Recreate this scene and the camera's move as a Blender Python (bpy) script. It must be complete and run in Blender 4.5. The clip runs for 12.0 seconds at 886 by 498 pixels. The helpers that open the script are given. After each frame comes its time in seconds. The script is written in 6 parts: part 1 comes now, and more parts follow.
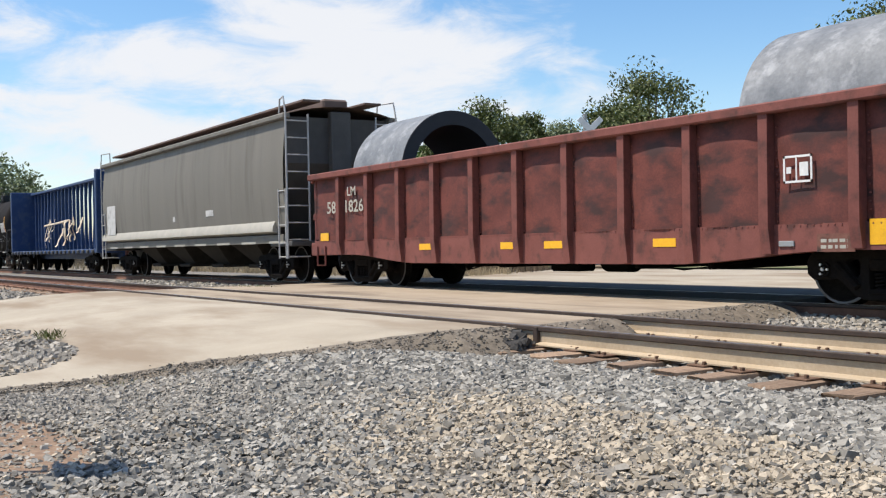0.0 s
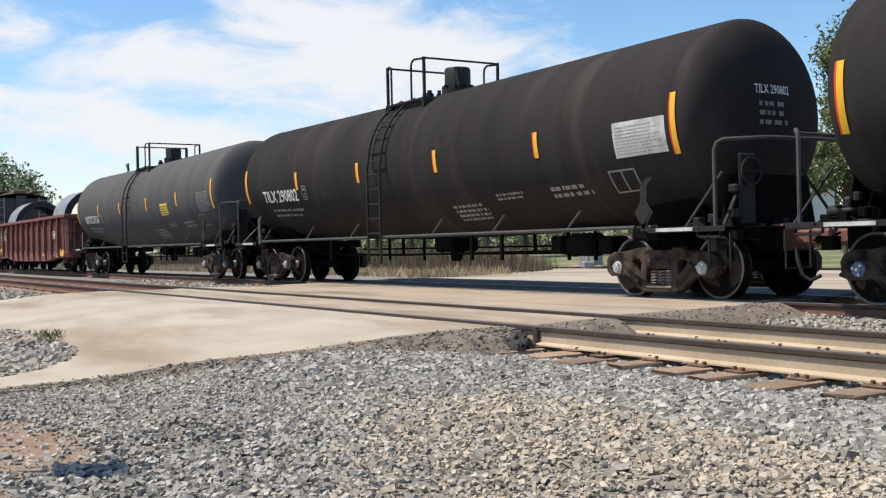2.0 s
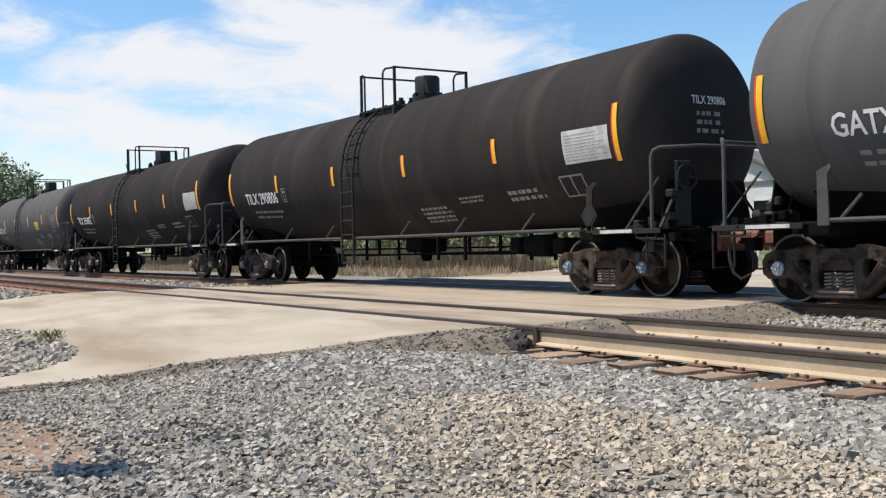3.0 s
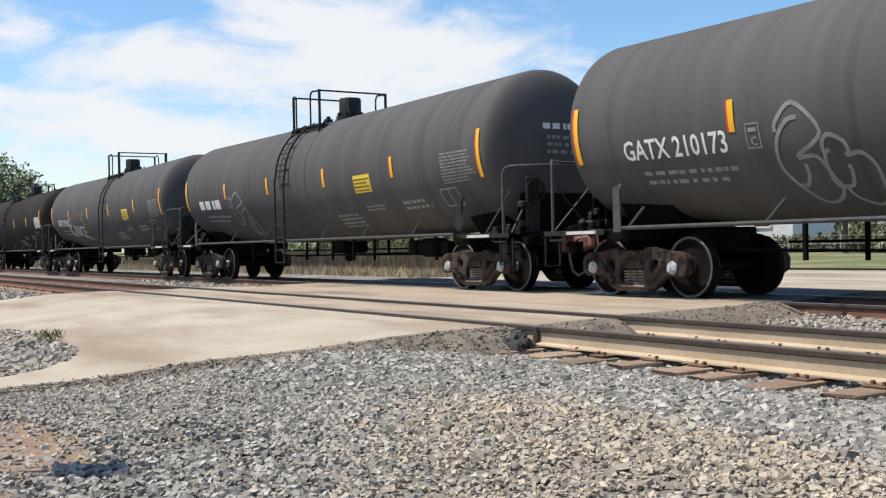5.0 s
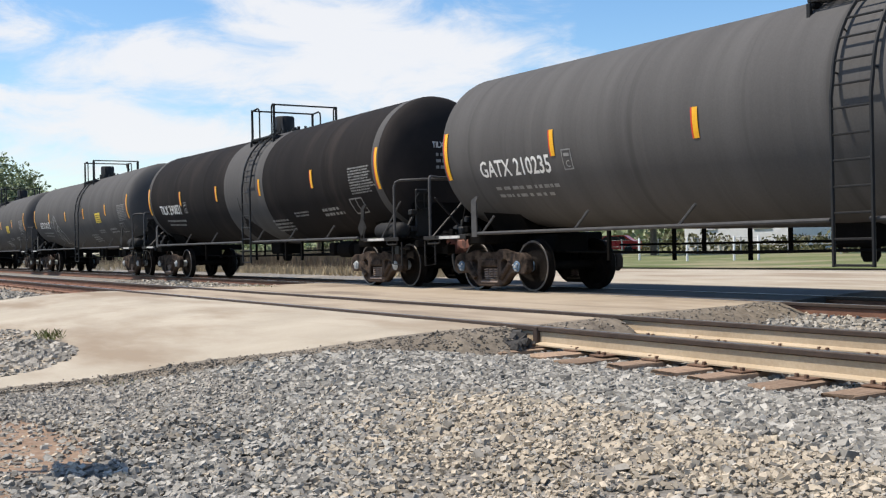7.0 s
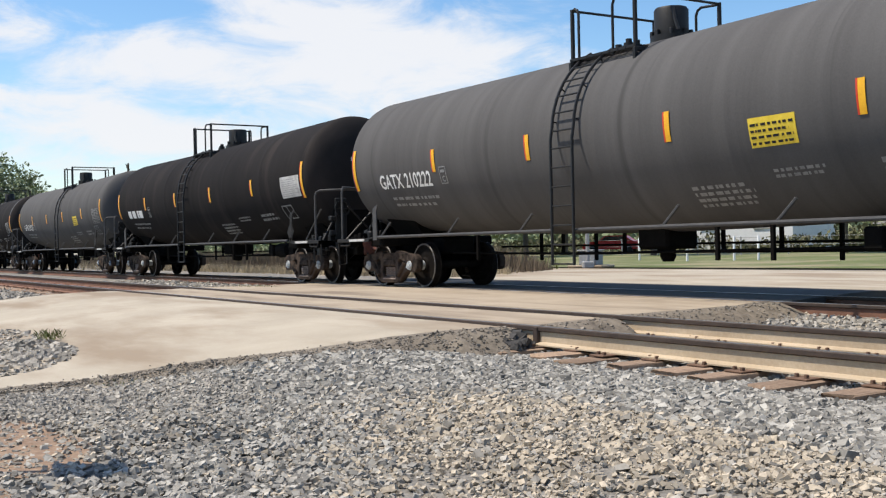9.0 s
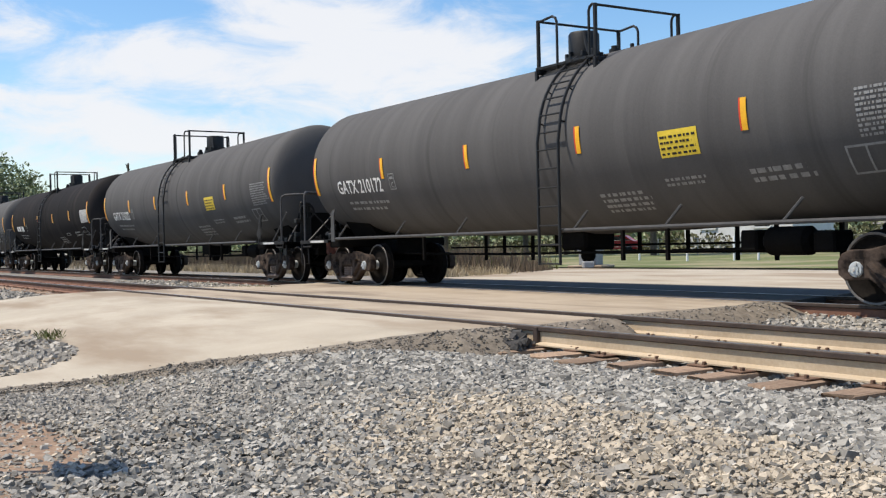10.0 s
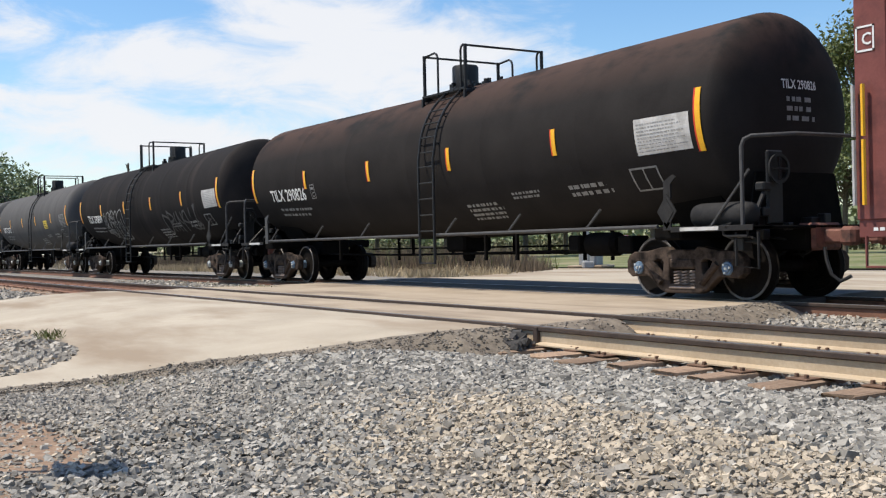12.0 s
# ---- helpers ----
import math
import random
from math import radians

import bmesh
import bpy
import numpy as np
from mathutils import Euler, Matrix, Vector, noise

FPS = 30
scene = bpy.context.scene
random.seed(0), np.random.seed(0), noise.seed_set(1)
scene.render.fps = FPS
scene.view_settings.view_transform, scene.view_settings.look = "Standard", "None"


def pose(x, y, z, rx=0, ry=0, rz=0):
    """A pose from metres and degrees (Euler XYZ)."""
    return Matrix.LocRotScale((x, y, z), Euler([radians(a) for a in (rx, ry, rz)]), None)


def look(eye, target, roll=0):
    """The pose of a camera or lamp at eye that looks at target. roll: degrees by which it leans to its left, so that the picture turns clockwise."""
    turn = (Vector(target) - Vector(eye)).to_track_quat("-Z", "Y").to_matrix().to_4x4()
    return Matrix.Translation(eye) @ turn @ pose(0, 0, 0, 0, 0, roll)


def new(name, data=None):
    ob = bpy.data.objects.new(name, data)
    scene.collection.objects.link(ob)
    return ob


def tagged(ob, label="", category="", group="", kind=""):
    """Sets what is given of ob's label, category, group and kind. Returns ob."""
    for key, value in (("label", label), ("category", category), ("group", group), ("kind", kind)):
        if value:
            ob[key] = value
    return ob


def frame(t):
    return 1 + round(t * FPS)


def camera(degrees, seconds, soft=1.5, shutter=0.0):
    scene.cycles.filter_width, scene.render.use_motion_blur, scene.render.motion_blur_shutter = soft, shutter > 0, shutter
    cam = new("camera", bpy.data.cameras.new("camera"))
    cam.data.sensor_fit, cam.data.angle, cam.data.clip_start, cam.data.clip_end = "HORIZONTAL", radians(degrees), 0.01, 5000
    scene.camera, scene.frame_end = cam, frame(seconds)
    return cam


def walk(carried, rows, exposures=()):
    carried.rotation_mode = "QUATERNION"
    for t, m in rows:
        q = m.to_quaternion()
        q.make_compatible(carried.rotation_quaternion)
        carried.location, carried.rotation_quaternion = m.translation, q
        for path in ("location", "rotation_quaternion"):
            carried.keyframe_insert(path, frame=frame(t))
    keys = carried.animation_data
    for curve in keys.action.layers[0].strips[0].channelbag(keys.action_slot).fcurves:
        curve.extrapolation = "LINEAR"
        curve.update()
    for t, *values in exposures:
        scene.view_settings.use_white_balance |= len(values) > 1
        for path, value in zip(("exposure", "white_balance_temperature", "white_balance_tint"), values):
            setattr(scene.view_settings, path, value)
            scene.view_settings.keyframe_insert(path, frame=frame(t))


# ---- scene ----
HFOV, EYE, YAW, PITCH, ROLL = 45.08, (0.0, 0.0, 0.856), 57.96, -0.185, -1.2345
cam = camera(HFOV, 12.0, soft=1.25)
AIM = (EYE[0] - math.sin(radians(YAW)) * math.cos(radians(PITCH)),
       EYE[1] + math.cos(radians(YAW)) * math.cos(radians(PITCH)),
       EYE[2] + math.sin(radians(PITCH)))
STILL = look(EYE, AIM, ROLL)
walk(cam, [(0.0, STILL), (12.0, STILL)], [(0.0, 0.19, 6650, 11), (12.0, 0.19, 6650, 11)])

# The train's track, the nearer track, the train's speed
TRACK_Y, NEAR_Y, NEAR_Z = 12.25, 6.90, 0.07
WHEEL_R = 0.457


RUN = (0, 10.21, 20.67, 31.08, 41.53, 51.82, 61.66, 72.20, 82.55, 92.85, 103.18, 113.76, 124.07,
       134.50, 144.84, 155.22, 165.60, 175.98, 186.41, 196.82, 207.31, 217.58, 228.12, 238.50, 248.95)


def run(t):
    """How far the train has gone by t seconds."""
    k = min(int(t * 2), len(RUN) - 2)
    return RUN[k] + (RUN[k + 1] - RUN[k]) * (t * 2 - k)



# ---- world and sun ----
SUN_TO = Vector((-0.60, -1.0, 2.2)).normalized()


def sky():
    w = bpy.data.worlds.new("sky")
    scene.world = w
    w.use_nodes = True
    nt = w.node_tree
    n = nt.nodes
    n.clear()
    out = n.new("ShaderNodeOutputWorld")
    bg = n.new("ShaderNodeBackground")
    st = n.new("ShaderNodeTexSky")
    st.sky_type = "NISHITA"
    st.sun_disc = False
    st.sun_elevation = math.asin(SUN_TO.z)
    st.sun_rotation = math.atan2(SUN_TO.x, SUN_TO.y)
    st.air_density, st.dust_density, st.ozone_density = 1.0, 0.5, 2.0
    tc = n.new("ShaderNodeTexCoord")
    sep = n.new("ShaderNodeSeparateXYZ")
    nt.links.new(tc.outputs["Generated"], sep.inputs[0])
    link = nt.links.new

    def calc(op, a, b=None, c=None):
        m = n.new("ShaderNodeMath")
        m.operation = op
        for k, v in enumerate((a, b, c)):
            if v is None:
                continue
            if isinstance(v, (int, float)):
                m.inputs[k].default_value = v
            else:
                link(v, m.inputs[k])
        return m.outputs[0]

    # bearing and height over the western horizon, as tangents
    ahead = calc("MAXIMUM", calc("ADD", calc("MULTIPLY", sep.outputs["X"], -0.848), calc("MULTIPLY", sep.outputs["Y"], 0.530)), 0.08)
    across = calc("DIVIDE", calc("ADD", calc("MULTIPLY", sep.outputs["X"], 0.530), calc("MULTIPLY", sep.outputs["Y"], 0.848)), ahead)
    height = calc("DIVIDE", sep.outputs["Z"], ahead)
    comb = n.new("ShaderNodeCombineXYZ")
    link(across, comb.inputs["X"])
    link(height, comb.inputs["Y"])

    def drift(turn, stretch, scale, detail, rough, twist, shift):
        mp = n.new("ShaderNodeMapping")
        mp.inputs["Rotation"].default_value = (0, 0, radians(turn))
        mp.inputs["Scale"].default_value = stretch
        mp.inputs["Location"].default_value = shift
        link(comb.outputs[0], mp.inputs[0])
        t = n.new("ShaderNodeTexNoise")
        t.inputs["Scale"].default_value, t.inputs["Detail"].default_value = scale, detail
        t.inputs["Roughness"].default_value, t.inputs["Distortion"].default_value = rough, twist
        link(mp.outputs[0], t.inputs["Vector"])
        return t.outputs[0]

    streaks = drift(14, (1.0, 2.6, 1), 9.0, 9.0, 0.62, 0.5, (3.1, 1.7, 0))
    masses = drift(10, (1.0, 2.0, 1), 3.6, 4.0, 0.5, 0.3, (7.3, 2.2, 0))
    cover = calc("MULTIPLY_ADD", streaks, 1.45, calc("MULTIPLY", masses, 0.50))
    # cloud banks: bearing, height, half width, half height, weight
    for x, y, w, h, k in CLOUD_BANKS:
        dx = calc("DIVIDE", calc("ADD", across, -x), w)
        dy = calc("DIVIDE", calc("ADD", calc("ADD", height, -y), calc("MULTIPLY", calc("ADD", across, -x), 0.16)), h)
        far = calc("ADD", calc("MULTIPLY", dx, dx), calc("MULTIPLY", dy, dy))
        cover = calc("ADD", cover, calc("MULTIPLY", calc("POWER", 2.718, calc("MULTIPLY", far, -1.0)), k))
    ramp = n.new("ShaderNodeMapRange")
    ramp.interpolation_type = "SMOOTHSTEP"
    link(cover, ramp.inputs["Value"])
    ramp.inputs["From Min"].default_value, ramp.inputs["From Max"].default_value = 0.90, 1.46
    ramp.inputs["To Max"].default_value = 0.93
    mix = n.new("ShaderNodeMix")
    mix.data_type = "RGBA"
    nt.links.new(ramp.outputs[0], mix.inputs["Factor"])
    deep = n.new("ShaderNodeHueSaturation")
    deep.inputs["Saturation"].default_value, deep.inputs["Value"].default_value = 1.25, 1.75
    nt.links.new(st.outputs[0], deep.inputs["Color"])
    nt.links.new(deep.outputs[0], mix.inputs["A"])
    mix.inputs["B"].default_value = (9.1, 9.35, 9.75, 1)
    nt.links.new(mix.outputs["Result"], bg.inputs["Color"])
    bg.inputs["Strength"].default_value = 0.086
    nt.links.new(bg.outputs[0], out.inputs["Surface"])
    sun = bpy.data.lights.new("sun", "SUN")
    sun.energy, sun.angle, sun.color = 5.0, radians(0.53), (1.0, 0.94, 0.84)
    ob = new("sun", sun)
    ob.matrix_basis = look((0, 0, 30), Vector((0, 0, 30)) - SUN_TO)


CLOUD_BANKS = ((-0.06, 0.190, 0.16, 0.045, 0.46), (-0.20, 0.100, 0.36, 0.026, 0.46), (-0.02, 0.130, 0.12, 0.035, 0.30), (-0.30, 0.185, 0.14, 0.035, 0.26),
               (-0.41, 0.215, 0.05, 0.02, 0.15), (-0.37, 0.145, 0.06, 0.010, 0.16), (-0.40, 0.078, 0.07, 0.009, -0.25), (0.30, 0.20, 0.20, 0.09, -0.16),
               (-0.32, 0.238, 0.10, 0.012, -0.20), (-0.27, 0.150, 0.06, 0.010, -0.22), (-0.1, 0.040, 0.8, 0.03, 0.22))
sky()


# ---- materials ----
def surface(name, a, b, scale=3.0, rough=0.6, metal=0.0, bump=0.2, fine=40.0, stretch=(1, 1, 1), c=None, c_amount=0.45,
            c_scale=1.2, spec=0.4, rand=0.0, island=0.0, c_stretch=(1, 1, 1), above=None):
    """Two tones mixed by a coarse and a fine noise, a third in blotches, with relief from the fine one."""
    m = bpy.data.materials.new(name)
    m.use_nodes = True
    nt = m.node_tree
    n, ln = nt.nodes, nt.links.new
    bsdf = n["Principled BSDF"]
    tc = n.new("ShaderNodeTexCoord")

    def noise_of(sc, detail, st):
        mp = n.new("ShaderNodeMapping")
        mp.inputs["Scale"].default_value = st
        ln(tc.outputs["Object"], mp.inputs[0])
        t = n.new("ShaderNodeTexNoise")
        t.inputs["Scale"].default_value, t.inputs["Detail"].default_value = sc, detail
        t.inputs["Roughness"].default_value = 0.6
        ln(mp.outputs[0], t.inputs["Vector"])
        return t.outputs[0]

    coarse, grain = noise_of(scale, 5.0, stretch), noise_of(fine, 3.0, (1, 1, 1))
    s = n.new("ShaderNodeMath")
    s.operation = "MULTIPLY_ADD"
    ln(grain, s.inputs[0])
    s.inputs[1].default_value = 0.5
    ln(coarse, s.inputs[2])
    r = n.new("ShaderNodeMapRange")
    ln(s.outputs[0], r.inputs["Value"])
    r.inputs["From Min"].default_value, r.inputs["From Max"].default_value = 0.5, 1.0
    mix = n.new("ShaderNodeMix")
    mix.data_type = "RGBA"
    ln(r.outputs[0], mix.inputs["Factor"])
    mix.inputs["A"].default_value, mix.inputs["B"].default_value = (*a, 1), (*b, 1)
    colour = mix.outputs["Result"]
    if c:
        r2 = n.new("ShaderNodeMapRange")
        ln(noise_of(c_scale, 6.0, c_stretch), r2.inputs["Value"])
        r2.inputs["From Min"].default_value, r2.inputs["From Max"].default_value = 0.62 - c_amount * 0.3, 0.78 - c_amount * 0.3
        mix2 = n.new("ShaderNodeMix")
        mix2.data_type = "RGBA"
        ln(r2.outputs[0], mix2.inputs["Factor"])
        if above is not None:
            # rust that has crept down from the shell's top, paled to hold its sheen
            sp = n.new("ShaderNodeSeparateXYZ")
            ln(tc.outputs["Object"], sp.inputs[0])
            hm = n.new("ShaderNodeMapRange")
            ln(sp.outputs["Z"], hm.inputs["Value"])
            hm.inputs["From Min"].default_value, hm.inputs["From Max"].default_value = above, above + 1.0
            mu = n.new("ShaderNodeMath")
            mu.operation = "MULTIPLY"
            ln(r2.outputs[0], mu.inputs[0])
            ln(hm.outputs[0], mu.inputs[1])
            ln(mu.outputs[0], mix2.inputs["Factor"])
        ln(colour, mix2.inputs["A"])
        mix2.inputs["B"].default_value = (*c, 1)
        colour = mix2.outputs["Result"]
    if rand or island:
        info = n.new("ShaderNodeNewGeometry" if island else "ShaderNodeObjectInfo")
        hs = n.new("ShaderNodeHueSaturation")
        rr = n.new("ShaderNodeMapRange")
        ln(info.outputs["Random Per Island" if island else "Random"], rr.inputs["Value"])
        rr.inputs["To Min"].default_value, rr.inputs["To Max"].default_value = 1 - (rand or island), 1 + (rand or island)
        ln(rr.outputs[0], hs.inputs["Value"])
        ln(colour, hs.inputs["Color"])
        colour = hs.outputs[0]
    ln(colour, bsdf.inputs["Base Color"])
    rg = n.new("ShaderNodeMapRange")
    ln(coarse, rg.inputs["Value"])
    rg.inputs["To Min"].default_value, rg.inputs["To Max"].default_value = max(0.05, rough - 0.12), min(1, rough + 0.12)
    ln(rg.outputs[0], bsdf.inputs["Roughness"])
    bsdf.inputs["Metallic"].default_value = metal
    bsdf.inputs["Specular IOR Level"].default_value = spec
    if bump:
        bp = n.new("ShaderNodeBump")
        bp.inputs["Strength"].default_value, bp.inputs["Distance"].default_value = bump, 0.01
        ln(s.outputs[0], bp.inputs["Height"])
        ln(bp.outputs[0], bsdf.inputs["Normal"])
    return m


M = {
    "black": surface("black_tank_paint", (0.0185, 0.0172, 0.0172), (0.029, 0.0268, 0.0264), 1.6, 0.75, bump=0.04, stretch=(1.0, 0.25, 0.25), c=(0.038, 0.033, 0.031), c_amount=0.3, c_scale=0.9, c_stretch=(1.6, 0.3, 0.3), spec=0.02),
    "grey": surface("grey_tank_paint", (0.080, 0.0775, 0.0765), (0.110, 0.107, 0.105), 1.2, 0.75, bump=0.04, stretch=(2.0, 0.15, 0.15), c=(0.068, 0.066, 0.065), c_amount=0.15, c_scale=1.4, c_stretch=(2.2, 0.06, 0.06), spec=0.02),
    "black_dusty": surface("dusty_black_tank_paint", (0.026, 0.0236, 0.0230), (0.041, 0.0372, 0.0358), 1.6, 0.8, bump=0.04, stretch=(1.0, 0.25, 0.25), c=(0.052, 0.045, 0.041), c_amount=0.3, c_scale=0.9, c_stretch=(1.6, 0.3, 0.3), spec=0.02),
    # rust along the top, toned up so the colour also carries sheen
    "black_rust_sheen": surface("rust_and_sheen_black_paint", (0.021, 0.0192, 0.0186), (0.031, 0.0284, 0.0272), 1.6, 0.75, bump=0.06, c=(0.080, 0.051, 0.042), c_amount=0.9, c_scale=1.3, c_stretch=(0.6, 1, 1), spec=0.02, above=3.1),
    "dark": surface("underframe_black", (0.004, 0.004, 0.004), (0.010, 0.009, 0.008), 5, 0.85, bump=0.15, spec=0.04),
    "pipe": surface("grey_handrail_paint", (0.046, 0.045, 0.046), (0.080, 0.079, 0.078), 9, 0.6, bump=0.05, spec=0.2),
    "fitting": surface("dark_grey_fitting", (0.018, 0.0175, 0.0178), (0.036, 0.035, 0.034), 7, 0.65, bump=0.08, spec=0.1),
    "ladder": surface("black_ladder_paint", (0.008, 0.008, 0.0085), (0.016, 0.016, 0.016), 8, 0.55, bump=0.05, spec=0.3),
    "truck": surface("dusty_cast_steel", (0.040, 0.028, 0.022), (0.088, 0.066, 0.053), 5, 0.85, bump=0.3, c=(0.010, 0.008, 0.007), c_amount=0.45, c_scale=4, spec=0.1),
    "wheel": surface("dark_wheel_steel", (0.007, 0.006, 0.0055), (0.018, 0.015, 0.013), 6, 0.85, 0.0, bump=0.15, spec=0.05),
    "tread": surface("worn_wheel_rim", (0.09, 0.082, 0.078), (0.17, 0.16, 0.15), 10, 0.5, 0.5, bump=0.05),
    "cap": surface("pale_bearing_cap", (0.30, 0.33, 0.34), (0.48, 0.50, 0.50), 14, 0.6, bump=0.1),
    "cap_blue": surface("blue_bearing_cap", (0.06, 0.12, 0.21), (0.16, 0.22, 0.28), 14, 0.6, bump=0.1),
    "bolt": surface("bare_bolt", (0.5, 0.5, 0.5), (0.65, 0.65, 0.65), 20, 0.35, 0.7, bump=0.0),
    "spring": surface("dusty_spring", (0.16, 0.12, 0.10), (0.26, 0.21, 0.18), 12, 0.7, bump=0.1),
    "coupler": surface("red_brown_coupler", (0.13, 0.05, 0.035), (0.22, 0.10, 0.075), 6, 0.8, bump=0.2, c=(0.05, 0.03, 0.025), c_scale=5),
    "yellow": surface("yellow_reflector", (0.75, 0.37, 0.015), (0.86, 0.47, 0.02), 10, 0.4, bump=0.0),
    "red_tape": surface("red_reflector", (0.55, 0.03, 0.01), (0.65, 0.06, 0.02), 10, 0.4, bump=0.0),
    "white": surface("white_stencil", (0.62, 0.62, 0.60), (0.75, 0.75, 0.73), 12, 0.7, bump=0.0),
    "dim": surface("faded_stencil", (0.16, 0.16, 0.16), (0.30, 0.30, 0.29), 8, 0.7, bump=0.0),
    "silver": surface("white_panel", (0.46, 0.45, 0.43), (0.58, 0.57, 0.55), 7, 0.6, bump=0.05, c=(0.36, 0.35, 0.33), c_scale=4),
    "olive": surface("olive_spray_paint", (0.15, 0.14, 0.03), (0.22, 0.20, 0.05), 8, 0.7, bump=0.0),
    "sign_yellow": surface("yellow_sign", (0.62, 0.45, 0.03), (0.75, 0.55, 0.05), 10, 0.5, bump=0.0),
    "gond": surface("oxide_red_paint", (0.080, 0.022, 0.017), (0.18, 0.050, 0.038), 2.6, 0.75, bump=0.25, c=(0.050, 0.022, 0.020), c_amount=0.50, c_scale=2.2, c_stretch=(0.7, 1, 1.4)),
    "gond_rail": surface("oxide_red_worn", (0.15, 0.046, 0.036), (0.22, 0.075, 0.06), 3.0, 0.75, bump=0.15, c=(0.09, 0.036, 0.03), c_amount=0.35, c_scale=3.5),
    "pipe_steel": surface("scaled_grey_steel", (0.12, 0.13, 0.14), (0.24, 0.25, 0.26), 2.5, 0.55, bump=0.35, fine=18, c=(0.32, 0.33, 0.34), c_amount=0.3, c_scale=3.0),
    "pipe_inner": surface("dark_bore_and_rim", (0.014, 0.014, 0.018), (0.03, 0.03, 0.036), 3, 0.6, bump=0.15),
    "hopper": surface("grey_hopper_paint", (0.150, 0.138, 0.116), (0.195, 0.181, 0.155), 1.2, 0.6, bump=0.05, stretch=(1.5, 0.3, 0.15), c=(0.125, 0.113, 0.095), c_amount=0.25, c_scale=0.9, c_stretch=(1.6, 1, 0.2), spec=0.25),
    # bays are a near-black brown, far darker than the hopper sides
    "bay": surface("black_brown_discharge_bay", (0.018, 0.015, 0.012), (0.045, 0.037, 0.030), 3, 0.85, bump=0.2, spec=0.2),
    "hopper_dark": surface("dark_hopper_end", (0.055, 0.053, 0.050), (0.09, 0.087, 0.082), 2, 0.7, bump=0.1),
    "hopper_rust": surface("rust_streaked_roof", (0.11, 0.075, 0.06), (0.17, 0.12, 0.10), 3, 0.8, bump=0.2),
    "sill": surface("pale_side_sill", (0.33, 0.31, 0.26), (0.45, 0.42, 0.36), 3, 0.6, bump=0.1),
    "galv": surface("galvanised_grab_iron", (0.35, 0.34, 0.33), (0.48, 0.47, 0.45), 10, 0.5, 0.1, bump=0.05),
    "blue": surface("faded_blue_paint", (0.013, 0.036, 0.105), (0.024, 0.058, 0.155), 3, 0.55, bump=0.1, c=(0.045, 0.07, 0.13), c_scale=3),
    "strap": surface("torn_wrap", (0.55, 0.40, 0.26), (0.78, 0.70, 0.58), 5, 0.7, bump=0.1),
    "box": surface("boxcar_red", (0.14, 0.035, 0.028), (0.19, 0.055, 0.045), 2.5, 0.65, bump=0.1, c=(0.10, 0.028, 0.024), c_scale=2),
    "rail": surface("rail_brown", (0.040, 0.028, 0.022), (0.085, 0.060, 0.047), 6, 0.75, 0.2, bump=0.2),
    "rail_web": surface("dusty_rail_web", (0.34, 0.26, 0.17), (0.50, 0.40, 0.28), 3, 0.9, bump=0.25, stretch=(0.4, 1, 1)),
    "rail_rust": surface("rusty_rail", (0.12, 0.055, 0.032), (0.22, 0.11, 0.07), 4, 0.85, bump=0.25),
    "rail_top": surface("polished_rail_head", (0.30, 0.29, 0.28), (0.42, 0.41, 0.40), 8, 0.35, 0.8, bump=0.05),
    "tie": surface("weathered_timber_tie", (0.17, 0.112, 0.074), (0.36, 0.25, 0.17), 6, 0.95, bump=0.6, stretch=(6, 0.7, 3), rand=0.25),
    "spike": surface("rusty_spike", (0.09, 0.05, 0.03), (0.17, 0.10, 0.065), 14, 0.9, bump=0.1),
    "road": surface("tan_concrete", (0.320, 0.272, 0.203), (0.435, 0.380, 0.297), 0.8, 0.9, bump=0.15, fine=55, c=(0.255, 0.196, 0.134), c_amount=0.5, c_scale=0.45, c_stretch=(0.45, 1.3, 1)),
    "road_dirty": surface("brown_stained_concrete", (0.285, 0.225, 0.158), (0.40, 0.33, 0.245), 1.2, 0.9, bump=0.2, fine=50, c=(0.20, 0.155, 0.11), c_amount=0.4, c_scale=0.8, c_stretch=(0.3, 1.2, 1)),
    # crossing tone with the train's shadow put into the colour
    "panel": surface("shadow_toned_crossing", (0.020, 0.019, 0.019), (0.050, 0.047, 0.044), 3, 0.8, bump=0.3, fine=40),
    "shoulder": surface("broken_asphalt", (0.105, 0.086, 0.065), (0.22, 0.183, 0.138), 9, 0.95, bump=1.0, fine=45, c=(0.22, 0.185, 0.14), c_amount=0.3, c_scale=2.0),
    "chunk": surface("black_asphalt_lump", (0.03, 0.028, 0.026), (0.08, 0.074, 0.068), 12, 0.95, bump=0.6),
    "brush": surface("brown_weed_stalk", (0.085, 0.062, 0.042), (0.20, 0.155, 0.105), 2, 0.95, bump=0.0, island=0.35),
    "timber": surface("dark_house_timber", (0.02, 0.018, 0.016), (0.04, 0.036, 0.032), 4, 0.8, bump=0.1),
    "gravel": surface("gravel_bed", (0.09, 0.083, 0.073), (0.27, 0.248, 0.215), 20, 0.95, bump=1.0, fine=60, c=(0.30, 0.255, 0.20), c_amount=0.3, c_scale=0.5),
    "stone": surface("crushed_grey_stone", (0.205, 0.185, 0.155), (0.36, 0.330, 0.282), 14, 0.9, bump=0.4, island=0.42),
    "grit": surface("asphalt_grit", (0.13, 0.110, 0.086), (0.26, 0.224, 0.180), 14, 0.95, bump=0.4, island=0.28),
    "stone_tan": surface("crushed_tan_stone", (0.315, 0.262, 0.194), (0.455, 0.388, 0.296), 14, 0.9, bump=0.4, island=0.30),
